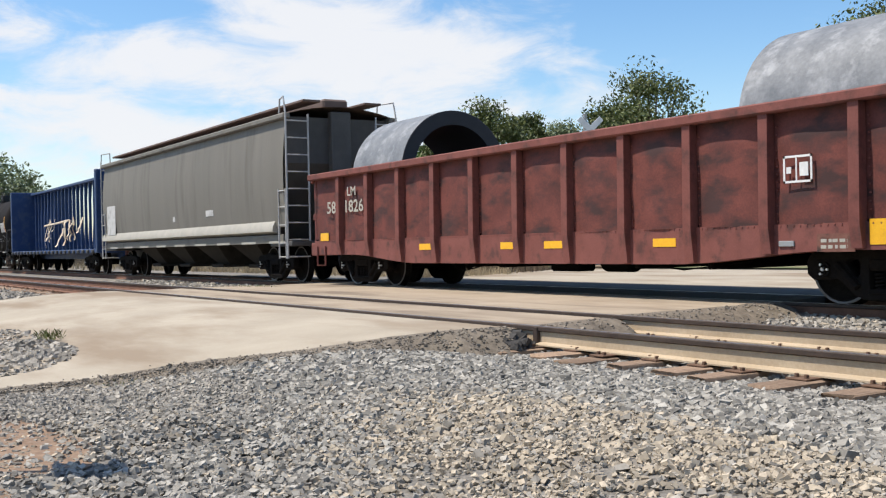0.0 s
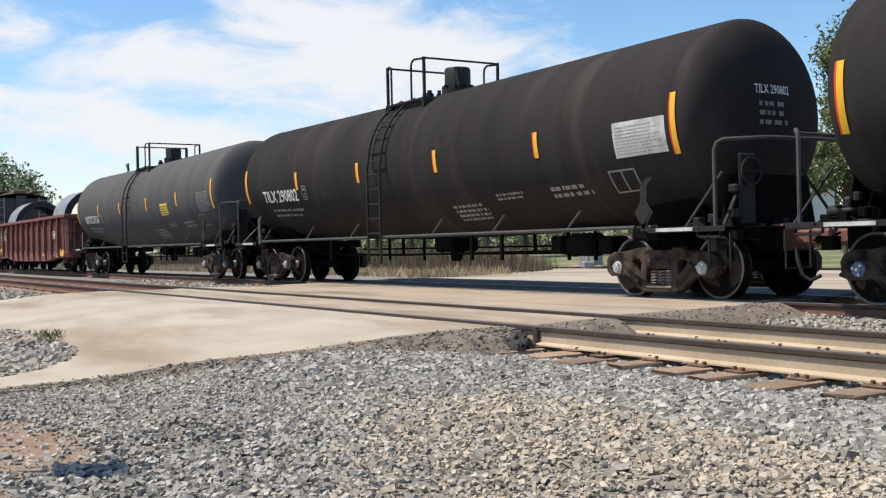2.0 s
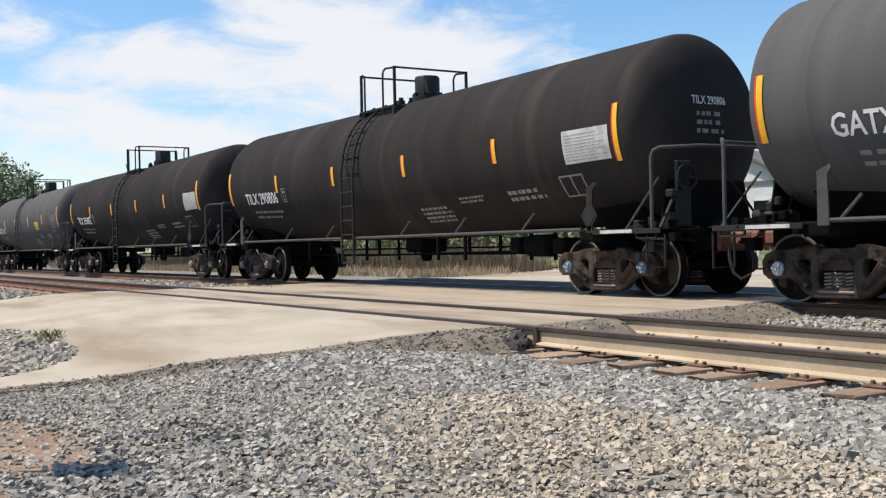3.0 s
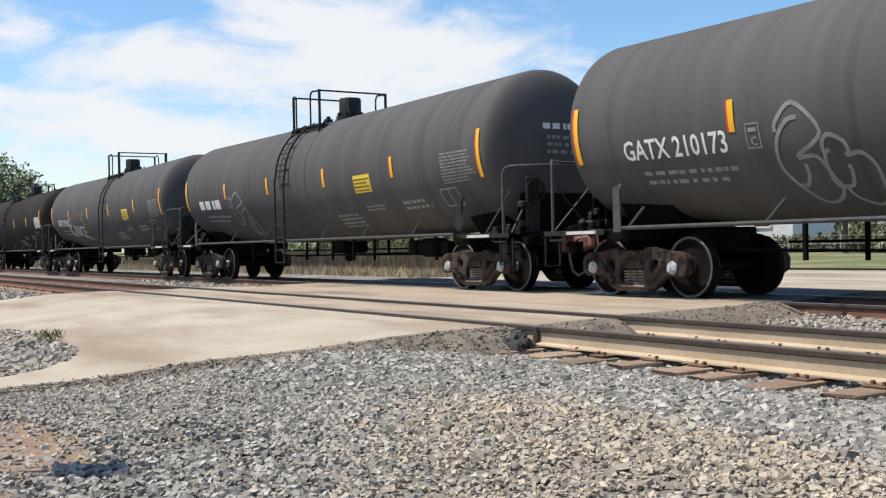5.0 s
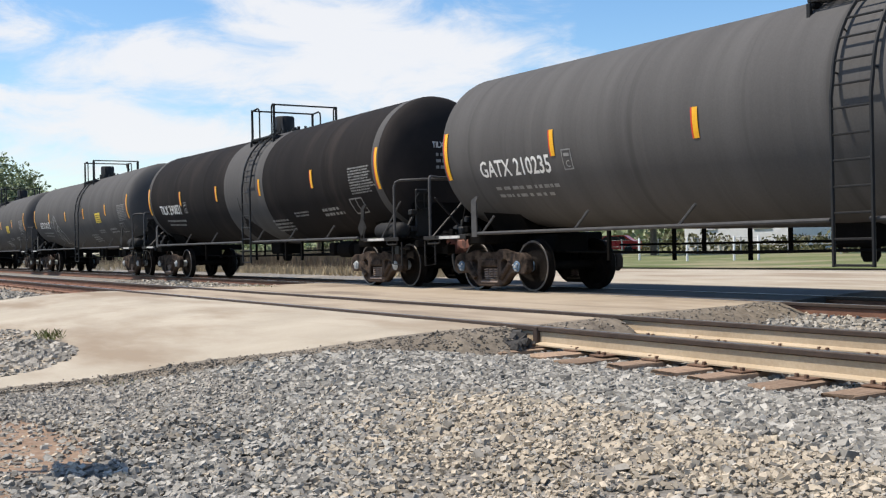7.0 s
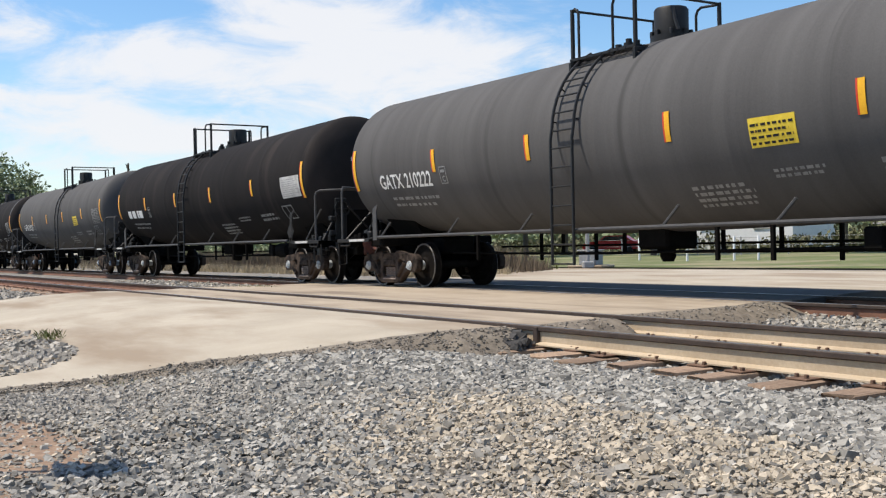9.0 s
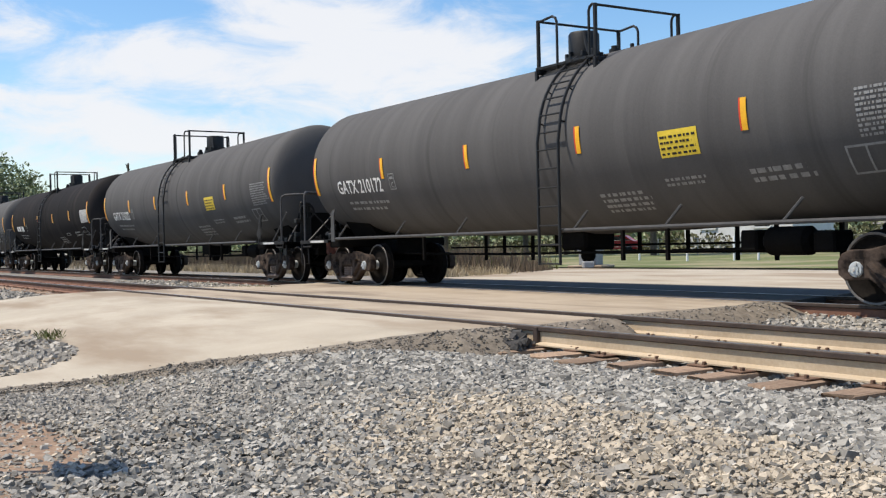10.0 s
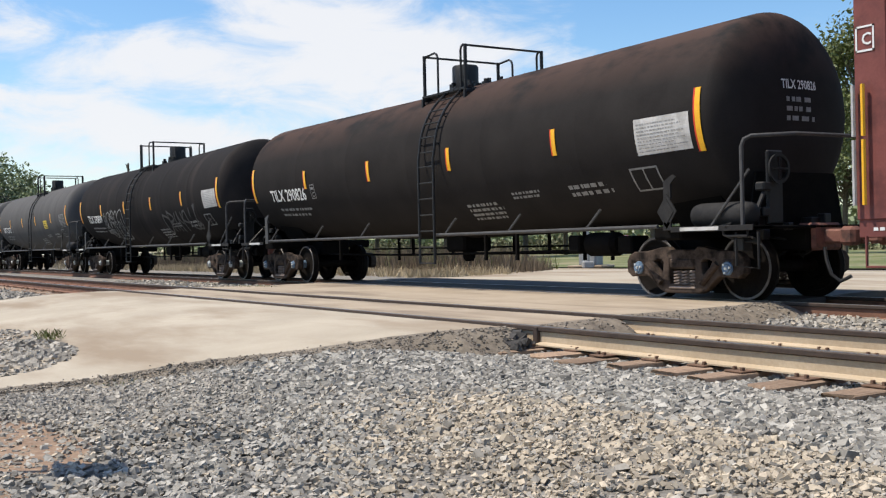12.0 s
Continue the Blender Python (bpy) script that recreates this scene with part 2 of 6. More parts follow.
    "ballast": surface("clean_grey_ballast_stone", (0.195, 0.181, 0.156), (0.345, 0.324, 0.284), 14, 0.9, bump=0.4, island=0.55),
    "hedge": surface("dull_hedge_leaf", (0.050, 0.052, 0.022), (0.115, 0.110, 0.050), 0.4, 0.8, bump=0.0, island=0.45),
    "dirt": surface("reddish_dirt", (0.155, 0.095, 0.058), (0.31, 0.215, 0.145), 9, 0.95, bump=0.8, fine=35),
    "grass": surface("mown_grass", (0.066, 0.090, 0.024), (0.150, 0.165, 0.058), 1.3, 0.95, bump=0.6, fine=8, c=(0.25, 0.215, 0.125), c_amount=0.5, c_scale=0.22),
    "dry": surface("dry_grass", (0.26, 0.205, 0.125), (0.44, 0.365, 0.24), 2, 0.95, bump=0.3, island=0.3),
    "weed": surface("weed_green", (0.09, 0.11, 0.03), (0.18, 0.19, 0.07), 4, 0.9, bump=0.0, island=0.3),
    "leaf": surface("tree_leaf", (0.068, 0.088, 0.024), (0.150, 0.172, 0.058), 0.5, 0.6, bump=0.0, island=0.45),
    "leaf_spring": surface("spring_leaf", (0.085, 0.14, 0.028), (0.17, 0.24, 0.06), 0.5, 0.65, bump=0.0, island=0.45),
    # distance haze is mixed into this leaf colour
    "leaf_hazed": surface("hazed_tree_leaf", (0.14, 0.17, 0.085), (0.25, 0.285, 0.155), 0.3, 0.8, bump=0.0, island=0.35),
    "bark": surface("tree_bark", (0.07, 0.055, 0.04), (0.15, 0.12, 0.09), 6, 0.95, bump=0.5),
    "post": surface("white_post_paint", (0.66, 0.66, 0.64), (0.78, 0.78, 0.76), 5, 0.6, bump=0.05),
    "sign_grey": surface("grey_sign_metal", (0.28, 0.28, 0.28), (0.38, 0.38, 0.37), 5, 0.5, 0.3, bump=0.05),
    "cabinet": surface("grey_utility_box", (0.22, 0.235, 0.24), (0.30, 0.315, 0.32), 4, 0.5, bump=0.05),
    "car_red": surface("red_car_paint", (0.42, 0.012, 0.016), (0.5, 0.02, 0.02), 2, 0.3, bump=0.0),
    "glass": surface("dark_car_glass", (0.01, 0.012, 0.014), (0.02, 0.022, 0.024), 2, 0.08, bump=0.0, spec=0.6),
    "tyre": surface("tyre_rubber", (0.012, 0.012, 0.012), (0.022, 0.022, 0.022), 8, 0.85, bump=0.1),
    "house": surface("white_siding", (0.62, 0.62, 0.60), (0.74, 0.74, 0.72), 2, 0.7, bump=0.05),
    "roof": surface("grey_shingle", (0.11, 0.105, 0.10), (0.19, 0.18, 0.17), 5, 0.9, bump=0.3),
}


# ---- mesh building ----
class Shape:
    """Gathers faces of several forms into one mesh."""

    def __init__(self):
        self.v, self.f = [], []

    def add(self, verts, faces):
        k = len(self.v)
        self.v += [tuple(p) for p in verts]
        self.f += [tuple(i + k for i in f) for f in faces]
        return self

    def box(self, x0, x1, y0, y1, z0, z1, b=0.0):
        if b <= 0:
            vs = [(x, y, z) for x in (x0, x1) for y in (y0, y1) for z in (z0, z1)]
            return self.add(vs, [(0, 1, 3, 2), (4, 6, 7, 5), (0, 4, 5, 1), (2, 3, 7, 6), (0, 2, 6, 4), (1, 5, 7, 3)])
        b = min(b, abs(x1 - x0) / 3, abs(y1 - y0) / 3, abs(z1 - z0) / 3)
        c, h = ((x0 + x1) / 2, (y0 + y1) / 2, (z0 + z1) / 2), ((x1 - x0) / 2, (y1 - y0) / 2, (z1 - z0) / 2)
        bm = bmesh.new()
        bmesh.ops.create_cube(bm, size=2.0)
        for v in bm.verts:
            v.co = [c[i] + v.co[i] * h[i] for i in range(3)]
        bmesh.ops.bevel(bm, geom=bm.edges[:], offset=b, segments=1, affect="EDGES")
        bm.verts.index_update()
        self.add([v.co[:] for v in bm.verts], [[v.index for v in f.verts] for f in bm.faces])
        bm.free()
        return self

    def tube(self, path, r, n=8, closed=False, cap=True):
        """A round bar along a list of points."""
        pts = [Vector(p) for p in path]
        rings, k = [], len(pts)
        ref = None
        for i, p in enumerate(pts):
            a = pts[(i - 1) % k] if (i or closed) else p
            b = pts[(i + 1) % k] if (i < k - 1 or closed) else p
            d = (b - a).normalized()
            if ref is None:
                ref = Vector((0, 0, 1)) if abs(d.z) < 0.9 else Vector((1, 0, 0))
            u = (ref - d * ref.dot(d)).normalized()
            ref = u
            w = d.cross(u)
            rings.append([p + (u * math.cos(2 * math.pi * j / n) + w * math.sin(2 * math.pi * j / n)) * r for j in range(n)])
        faces = []
        for i in range(k if closed else k - 1):
            q = (i + 1) % k
            for j in range(n):
                faces.append((i * n + j, i * n + (j + 1) % n, q * n + (j + 1) % n, q * n + j))
        if cap and not closed:
            faces += [tuple(range(n))[::-1], tuple((k - 1) * n + j for j in range(n))]
        return self.add([p for ring in rings for p in ring], faces)

    def turned(self, profile, axis="x", at=(0, 0, 0), n=32, closed=False):
        """A turned form: profile of (along, radius) about an axis through at."""
        k, vs, fs = len(profile), [], []
        for s, r in profile:
            for j in range(n):
                c, d = math.cos(2 * math.pi * j / n) * r, math.sin(2 * math.pi * j / n) * r
                p = {"x": (s, c, d), "y": (c, s, d), "z": (c, d, s)}[axis]
                vs.append((p[0] + at[0], p[1] + at[1], p[2] + at[2]))
        for i in range(k if closed else k - 1):
            q = (i + 1) % k
            for j in range(n):
                fs.append((i * n + j, i * n + (j + 1) % n, q * n + (j + 1) % n, q * n + j))
        if not closed:
            fs += [tuple(range(n))[::-1], tuple((k - 1) * n + j for j in range(n))]
        return self.add(vs, fs)

    def prism(self, outline, axis, lo, hi):
        """A flat outline given in the two other axes, pushed from lo to hi."""
        def place(a, b, s):
            return {"x": (s, a, b), "y": (a, s, b), "z": (a, b, s)}[axis]
        k = len(outline)
        vs = [place(a, b, lo) for a, b in outline] + [place(a, b, hi) for a, b in outline]
        fs = [tuple(range(k))[::-1], tuple(range(k, 2 * k))]
        fs += [(i, (i + 1) % k, k + (i + 1) % k, k + i) for i in range(k)]
        return self.add(vs, fs)

    def sheet(self, grid, thick=None):
        """A grid of points, rows by columns."""
        r, c = len(grid), len(grid[0])
        fs = [(i * c + j, i * c + j + 1, (i + 1) * c + j + 1, (i + 1) * c + j) for i in range(r - 1) for j in range(c - 1)]
        return self.add([p for row in grid for p in row], fs)

    def mesh(self, name, smooth=35):
        me = bpy.data.meshes.new(name)
        me.from_pydata(self.v, [], self.f)
        bm = bmesh.new()
        bm.from_mesh(me)
        bmesh.ops.recalc_face_normals(bm, faces=bm.faces[:])
        bm.to_mesh(me)
        bm.free()
        if smooth:
            me.polygons.foreach_set("use_smooth", [True] * len(me.polygons))
            me.set_sharp_from_angle(angle=radians(smooth))
        return me


KEPT = {}


def kept(key, make, smooth=35):
    """The mesh under this key, made once."""
    if key not in KEPT:
        KEPT[key] = make().mesh(key, smooth)
        KEPT[key].materials.append(None)
    return KEPT[key]


def part(name, me, material, parent=None, label="", m=None, kind=""):
    """Links one mesh as an object under a thing or a part."""
    ob = new(name, me)
    if not me.materials:
        me.materials.append(None)
    ob.material_slots[0].link = "OBJECT"
    ob.material_slots[0].material = material
    if parent:
        ob.parent = parent
    if m is not None:
        ob.matrix_basis = m
    if label:
        ob["label"] = label
    if kind or me.name.startswith("writing"):
        ob["kind"] = kind or "stuff"
    return ob


def thing(name, label, category, group="", m=None):
    ob = new(name)
    ob.empty_display_size = 0.3
    tagged(ob, label, category, group)
    if m is not None:
        ob.matrix_basis = m
    return ob


def words(text, height, squeeze=1.0):
    """A mesh of lettering, its lower left corner at the origin, in x and z."""
    cu = bpy.data.curves.new("lettering", "FONT")
    cu.body, cu.size, cu.resolution_u = text, height / 0.72, 2
    cu.offset = height * 0.022
    ob = bpy.data.objects.new("lettering", cu)
    scene.collection.objects.link(ob)
    me = bpy.data.meshes.new_from_object(ob.evaluated_get(bpy.context.evaluated_depsgraph_get()))
    bpy.data.objects.remove(ob)
    bpy.data.curves.remove(cu)
    for v in me.vertices:
        v.co = (v.co.x * squeeze, 0.0, v.co.y)
    return me


def bars(rows, width, height, seed=1, fill=0.55):
    """Lines of small blocks that stand for writing too faint to read."""
    rng = random.Random(seed)
    s = Shape()
    step = height / rows
    for i in range(rows):
        z, x = height - (i + 1) * step, 0.0
        end = width * rng.uniform(0.75, 1.0)
        while x < end:
            w = rng.uniform(0.35, 1.3) * step
            s.add([(x, 0, z), (min(x + w, end), 0, z), (min(x + w, end), 0, z + step * fill), (x, 0, z + step * fill)], [(0, 1, 2, 3)])
            x += w + step * rng.uniform(0.15, 0.6)
    return s.mesh("writing", 0)


def ribbon(paths, w):
    """Flat painted strokes along lists of (x, z)."""
    s = Shape()
    for path in paths:
        pts = []
        for i in range(len(path) - 1):
            p0, p1 = Vector(path[max(i - 1, 0)]), Vector(path[i])
            p2, p3 = Vector(path[i + 1]), Vector(path[min(i + 2, len(path) - 1)])
            for k in range(5):
                t = k / 5
                pts.append(0.5 * (2 * p1 + (p2 - p0) * t + (2 * p0 - 5 * p1 + 4 * p2 - p3) * t * t + (3 * p1 - p0 - 3 * p2 + p3) * t ** 3))
        pts.append(Vector(path[-1]))
        rows = []
        for i, p in enumerate(pts):
            d = (pts[min(i + 1, len(pts) - 1)] - pts[max(i - 1, 0)])
            d = d.normalized() if d.length > 1e-6 else Vector((1, 0))
            q = Vector((-d.y, d.x)) * w / 2
            rows.append([(p.x + q.x, 0, p.y + q.y), (p.x - q.x, 0, p.y - q.y)])
        s.sheet(rows)
    return s.mesh("strokes", 0)


def wrap(me, x, z, radius, centre_z, proud=0.006):
    """Lays a flat mesh in x and z on the near side of a lying cylinder."""
    bm = bmesh.new()
    bm.from_mesh(me)
    zs = [v.co.z for v in bm.verts]
    cut = min(zs) + 0.06
    while cut < max(zs):
        bmesh.ops.bisect_plane(bm, geom=bm.verts[:] + bm.edges[:] + bm.faces[:], plane_co=(0, 0, cut), plane_no=(0, 0, 1))
        cut += 0.06
    a0 = math.asin(max(-1, min(1, (z - centre_z) / radius)))
    for v in bm.verts:
        a = a0 + v.co.z / radius
        along = v.co.x + x
        v.co = (along + TANK_X, -(radius + proud) * math.cos(a), centre_z + TANK_RISE * abs(along) + sag(along, (radius + proud) * math.sin(a)))
    bm.to_mesh(me)
    bm.free()
    return me


# ---- ground ----
ROAD_L, ROAD_R = -23.2, -9.0


def ease(a, b, x):
    t = max(0.0, min(1.0, (x - a) / (b - a)))
    return t * t * (3 - 2 * t)


def edge_right(y):
    """The road's right edge: it leans slightly to the left beyond the near track."""
    if y > 6.2:
        return -8.20 - (y - 6.2) * 0.30
    return -8.42 - 0.56 * ease(4.5, 2.9, y) + 0.06 * ease(2.4, 1.2, y)


def edge_left(y):
    return -22.9 - 0.4 * ease(6.5, 3.0, y) - 0.35 * max(0, y - 8)


def road_height(y):
    z = -0.22 + 0.26 * ease(1.6, 5.6, y)
    z -= 0.045 * ease(7.8, 10.6, y)
    z -= 0.05 * ease(13.6, 17.0, y)
    return z


def ground_height(x, y):
    """The lie of the land: stone beds under the tracks, lower in front and far off."""
    z = -0.30 + 0.17 * ease(1.2, 4.9, y)
    z -= 0.055 * ease(5.0, 5.7, y) * ease(8.6, 8.0, y)
    z -= 0.04 * ease(8.0, 9.0, y) * ease(16.0, 15.0, y)
    if y < 5.2:
        side = ease(-6.6, -8.3, x) * ease(5.2, 4.0, y)
        z += (road_height(y) - 0.02 - z) * side
    z += 0.02 * math.sin(x * 0.9 + y * 0.5) * ease(0, 3, y) * ease(5.2, 4.2, y)
    return z


def ground():
    xs = sorted(set([-1500, -900, -500, -300, -200, -140] + [-100 + 4 * i for i in range(16)] + [-36 + 0.5 * i for i in range(85)] + [10, 14, 20, 30, 60, 120, 250, 500, 900, 1500]))
    ys = sorted(set([-1200, -600, -300, -120, -50, -20, -10, -5, -2] + [-1 + 0.4 * i for i in range(60)] + [24, 27, 31, 36, 45, 60, 90, 140, 250, 500, 900, 1500]))
    g = Shape().sheet([[(x, y, ground_height(x, y) - 0.012) for x in xs] for y in ys])
    ob = part("ground", g.mesh("ground", 60), M["gravel"])
    tagged(ob, "loose grey gravel ground beside the tracks", "ground", kind="structure")
    return ob


ground()


def slab(name, label, outline, top, thick, material, cat, kind="structure", sub=0):
    s = Shape().prism(outline, "z", 0, 0.001)
    k = len(outline)
    zs = [top(x, y) for x, y in outline]
    s.v = [(x, y, z - thick) for (x, y), z in zip(outline, zs)] + [(x, y, z) for (x, y), z in zip(outline, zs)]
    ob = part(name, s.mesh(name, 30), material)
    return tagged(ob, label, cat, kind=kind)


def strip(name, label, rows, material, cat, thick=0.12):
    """A paved strip from rows of points across it, with a broken rim."""
    s = Shape().sheet(rows)
    r, c = len(rows), len(rows[0])
    rim = [(0, j) for j in range(c)] + [(i, c - 1) for i in range(1, r)] + [(r - 1, j) for j in range(c - 2, -1, -1)] + [(i, 0) for i in range(r - 2, 0, -1)]
    base = len(s.v)
    for i, j in rim:
        x, y, z = rows[i][j]
        s.v.append((x, y, z - thick))
    k = len(rim)
    for q in range(k):
        a, b = rim[q], rim[(q + 1) % k]
        s.f.append((a[0] * c + a[1], b[0] * c + b[1], base + (q + 1) % k, base + q))
    ob = part(name, s.mesh(name, 30), material)
    return tagged(ob, label, cat, kind="structure")


def ragged(v, k, amount=0.12):
    return v + amount * noise.noise(Vector((k * 1.7, v * 0.1, 3.3))) + amount * 0.4 * noise.noise(Vector((k * 6.1, v * 0.1, 7.7)))


GROOVE = 0.075
NEAR_RAILS = (NEAR_Y - 0.7525, NEAR_Y + 0.7525)
FAR_RAILS = (TRACK_Y - 0.7525, TRACK_Y + 0.7525)


SHOULDERS = []


def road():
    """The crossing: paved strips between grooves along the rails."""
    bands = [(-6.0, NEAR_RAILS[0] - 0.05), (NEAR_RAILS[0] + 0.11, NEAR_RAILS[1] - 0.11), (NEAR_RAILS[1] + 0.05, FAR_RAILS[0] - 0.05),
             (FAR_RAILS[0] + 0.11, FAR_RAILS[1] - 0.11), (FAR_RAILS[1] + 0.05, 15.4), (15.41, 18.6)]
    for y0, y1 in bands:
        n = max(2, int((y1 - y0) / 0.3))
        rows = []
        for i in range(n + 1):
            y = y0 + (y1 - y0) * i / n
            a, b = ragged(edge_left(y), y, 0.3), ragged(edge_right(y), y, 0.09)
            rows.append([(a + (b - a) * j / 24, y, road_height(y) + 0.006 * noise.noise(Vector((a + (b - a) * j / 24, y, 0)))) for j in range(25)])
        # strips along the train track are painted near-black for the train's shadow
        dark = y0 > FAR_RAILS[0] and y1 < 16
        strip("road", "crossing surface along the train track, painted dark as the train's shadow" if dark else "pale tan concrete road over the level crossing", rows, M["panel" if dark else "road_dirty" if y0 > NEAR_RAILS[0] and y1 < 12 else "road"], "road", 0.14)
    # asphalt shoulder along the right edge, broken at the rim
    for y0, y1 in ((0.8, NEAR_RAILS[0] - 0.12), (NEAR_RAILS[0] + 0.13, NEAR_RAILS[1] - 0.13), (NEAR_RAILS[1] + 0.12, FAR_RAILS[0] - 0.12)):
        n = max(3, int((y1 - y0) / 0.06))
        rows = []
        for i in range(n + 1):
            y = y0 + (y1 - y0) * i / n
            a = ragged(edge_right(y), y, 0.09) - 0.25
            w = 0.50 + 0.30 * noise.noise(Vector((y * 1.3, 0, 1))) + 0.22 * noise.noise(Vector((y * 5, 0, 2)))
            w = max(0.12, w) * (0.45 + 0.65 * ease(2.2, 4.2, y)) * (1 - 0.45 * ease(5.2, 6.0, y) * ease(6.6, 6.1, y))
            row = []
            for j in range(17):
                x = a + (0.25 + w) * j / 16
                drop = max(0.0, (j - 5) / 11)
                foot = min(ground_height(x, y) - 0.01, road_height(y) - 0.05)
                row.append((x, y, road_height(y) + 0.004 - drop ** 1.4 * (road_height(y) - foot) + (0.03 * noise.noise(Vector((x * 5, y * 5, 0))) + 0.022 * noise.noise(Vector((x * 14, y * 14, 5)))) * min(1, drop * 2.2)))
            rows.append(row)
        SHOULDERS.append(rows)
        strip("shoulder", "broken dark asphalt edge of the crossing", rows, M["shoulder"], "road edge", 0.10)
    # far road turning away beyond the train
    rows = [[(-40 + 7 * j, 18.2 + 7.0 * i / 6 + 0.10 * (7 * j) * i / 6 * 0.3, -0.105 + 0.004 * noise.noise(Vector((j, i, 0)))) for j in range(14)] for i in range(7)]
    strip("road", "pale gravel road beyond the tracks", rows, M["road"], "road", 0.10)


road()


def asphalt_chunks():
    """Lumps broken off the road's edge beside the rail."""
    rng = random.Random(17)
    for k in range(34):
        x, y = -8.15 + rng.uniform(-0.33, 0.16), 6.0 + rng.uniform(-0.22, 0.06)
        r = rng.uniform(0.018, 0.052)
        s = Shape().box(-r, r, -r * 0.8, r * 0.8, -r * 0.6, r * 0.6)
        s.v = [(a + rng.uniform(-0.4, 0.4) * r, b + rng.uniform(-0.4, 0.4) * r, c + rng.uniform(-0.3, 0.3) * r) for a, b, c in s.v]
        ob = part("asphalt_lump", s.mesh("lump", 0), M["chunk"], None, "", pose(x, y, -0.13 + 0.22 * max(0, -7.98 - x) + rng.uniform(0, 0.05), rng.uniform(0, 90), 0, rng.uniform(0, 90)))
        tagged(ob, "black lump of broken asphalt beside the rail", "rubble", "broken asphalt lumps")


asphalt_chunks()


def rail_bar(name, label, x0, x1, y, z, web, group):
    """Rail with head, web and foot; its worn running surface is a part of its own."""
    ob = thing(name, label, "rail", group, pose(0, y, z))
    prof = [(-0.070, -0.178), (0.070, -0.178), (0.070, -0.166), (0.012, -0.145), (0.010, -0.05), (0.036, -0.038), (0.037, -0.006), (0.030, 0.0), (-0.030, 0.0), (-0.037, -0.006), (-0.036, -0.038), (-0.010, -0.05), (-0.012, -0.145), (-0.070, -0.166)]
    head = prof[4:12]
    base = prof[:4] + [(0.010, -0.051), (-0.010, -0.051)] + prof[12:]
    part("web", Shape().prism(base, "x", x0, x1).mesh("web"), web, ob, "dust-covered web and foot")
    part("head", Shape().prism(head, "x", x0, x1).mesh("head"), M["rail"], ob)
    part("joint_bar", Shape().box(-8.17, -8.10, -0.05, 0.05, -0.17, -0.004, 0.006).mesh("joint"), M["rail"], ob, "dark joint bar") if x0 > -20 and y < NEAR_RAILS[0] + 0.1 else None
    part("running_band", Shape().box(x0, x1, -0.022, 0.022, 0.0005, 0.0025).mesh("band"), M["rail_top"], ob, "polished running surface")
    return ob


def tracks():
    for y in NEAR_RAILS:
        rail_bar("rail", "brown steel rail with dusty pale web", -160, edge_right(y) - 0.3, y, NEAR_Z, M["rail_rust"], "near track rails")
        rail_bar("rail", "brown steel rail with dusty pale web on timber ties", edge_right(y) - 0.3, 40, y, NEAR_Z, M["rail_web"], "near track rails")
    for y in FAR_RAILS:
        rail_bar("rail", "rusty steel rail under the passing train", -260, 240, y, 0.0, M["rail_rust"], "train track rails")
    rng = random.Random(4)

    def tie_mesh(seed):
        r = random.Random(seed)
        s = Shape().box(-0.115, 0.115, -1.3, 1.3, -0.18, 0, 0.015)
        s.v = [(x + r.uniform(-0.012, 0.012), y + r.uniform(-0.03, 0.03), z + r.uniform(-0.012, 0.004)) for x, y, z in s.v]
        return s

    def laid(y, z, x0, x1, gap0, gap1):
        x = x0
        while x < x1:
            if not gap0 < x < gap1:
                k = rng.randrange(5)
                ob = part("railway_tie", kept("tie%d" % k, lambda: tie_mesh(k)), M["tie"], None, "", pose(x, y + rng.uniform(-0.07, 0.07), z - 0.192, 0, 0, rng.uniform(-2.0, 2.0)))
                tagged(ob, "weathered brown timber railway tie in stone ballast", "railway tie", "track ties")
                for ry in (-0.7525, 0.7525):
                    pl = part("tie_plate", kept("plate", lambda: Shape().box(-0.09, 0.09, -0.17, 0.17, 0, 0.014, 0.004)), M["spike"], ob, "rusty tie plate", pose(0, ry, 0.0))
                    for sx, sy in ((-0.05, -0.095), (0.05, 0.095), (0.05, -0.12)):
                        part("spike", kept("spike", lambda: Shape().box(-0.012, 0.012, -0.016, 0.016, 0, 0.028, 0.004)), M["spike"], pl, "", pose(sx, sy, 0.012))
            x += 0.53 + rng.uniform(-0.05, 0.05)

    laid(NEAR_Y, NEAR_Z, -40, 6, -22.6, -8.35)
    laid(TRACK_Y, 0.0, -52, 8, -22.8, -9.9)


tracks()


def stones():
    """Crushed stone lying loose: each a rough lump of its own."""
    rng = np.random.default_rng(5)
    cube = np.array([(x, y, z) for x in (-1, 1) for y in (-1, 1) for z in (-1, 1)], float)
    tri = np.array([(0, 1, 3), (0, 3, 2), (4, 6, 7), (4, 7, 5), (0, 4, 5), (0, 5, 1), (2, 3, 7), (2, 7, 6), (0, 2, 6), (0, 6, 4), (1, 5, 7), (1, 7, 3)])

    def lumps(name, label, pos, size, material, lo=0.62, core=0.55):
        n = len(pos)
        q = rng.normal(size=(n, 4))
        q /= np.linalg.norm(q, axis=1)[:, None]
        w, x, y, z = q.T
        rot = np.stack([np.stack([1 - 2 * (y * y + z * z), 2 * (x * y - z * w), 2 * (x * z + y * w)], -1),
                        np.stack([2 * (x * y + z * w), 1 - 2 * (x * x + z * z), 2 * (y * z - x * w)], -1),
                        np.stack([2 * (x * z - y * w), 2 * (y * z + x * w), 1 - 2 * (x * x + y * y)], -1)], 1)
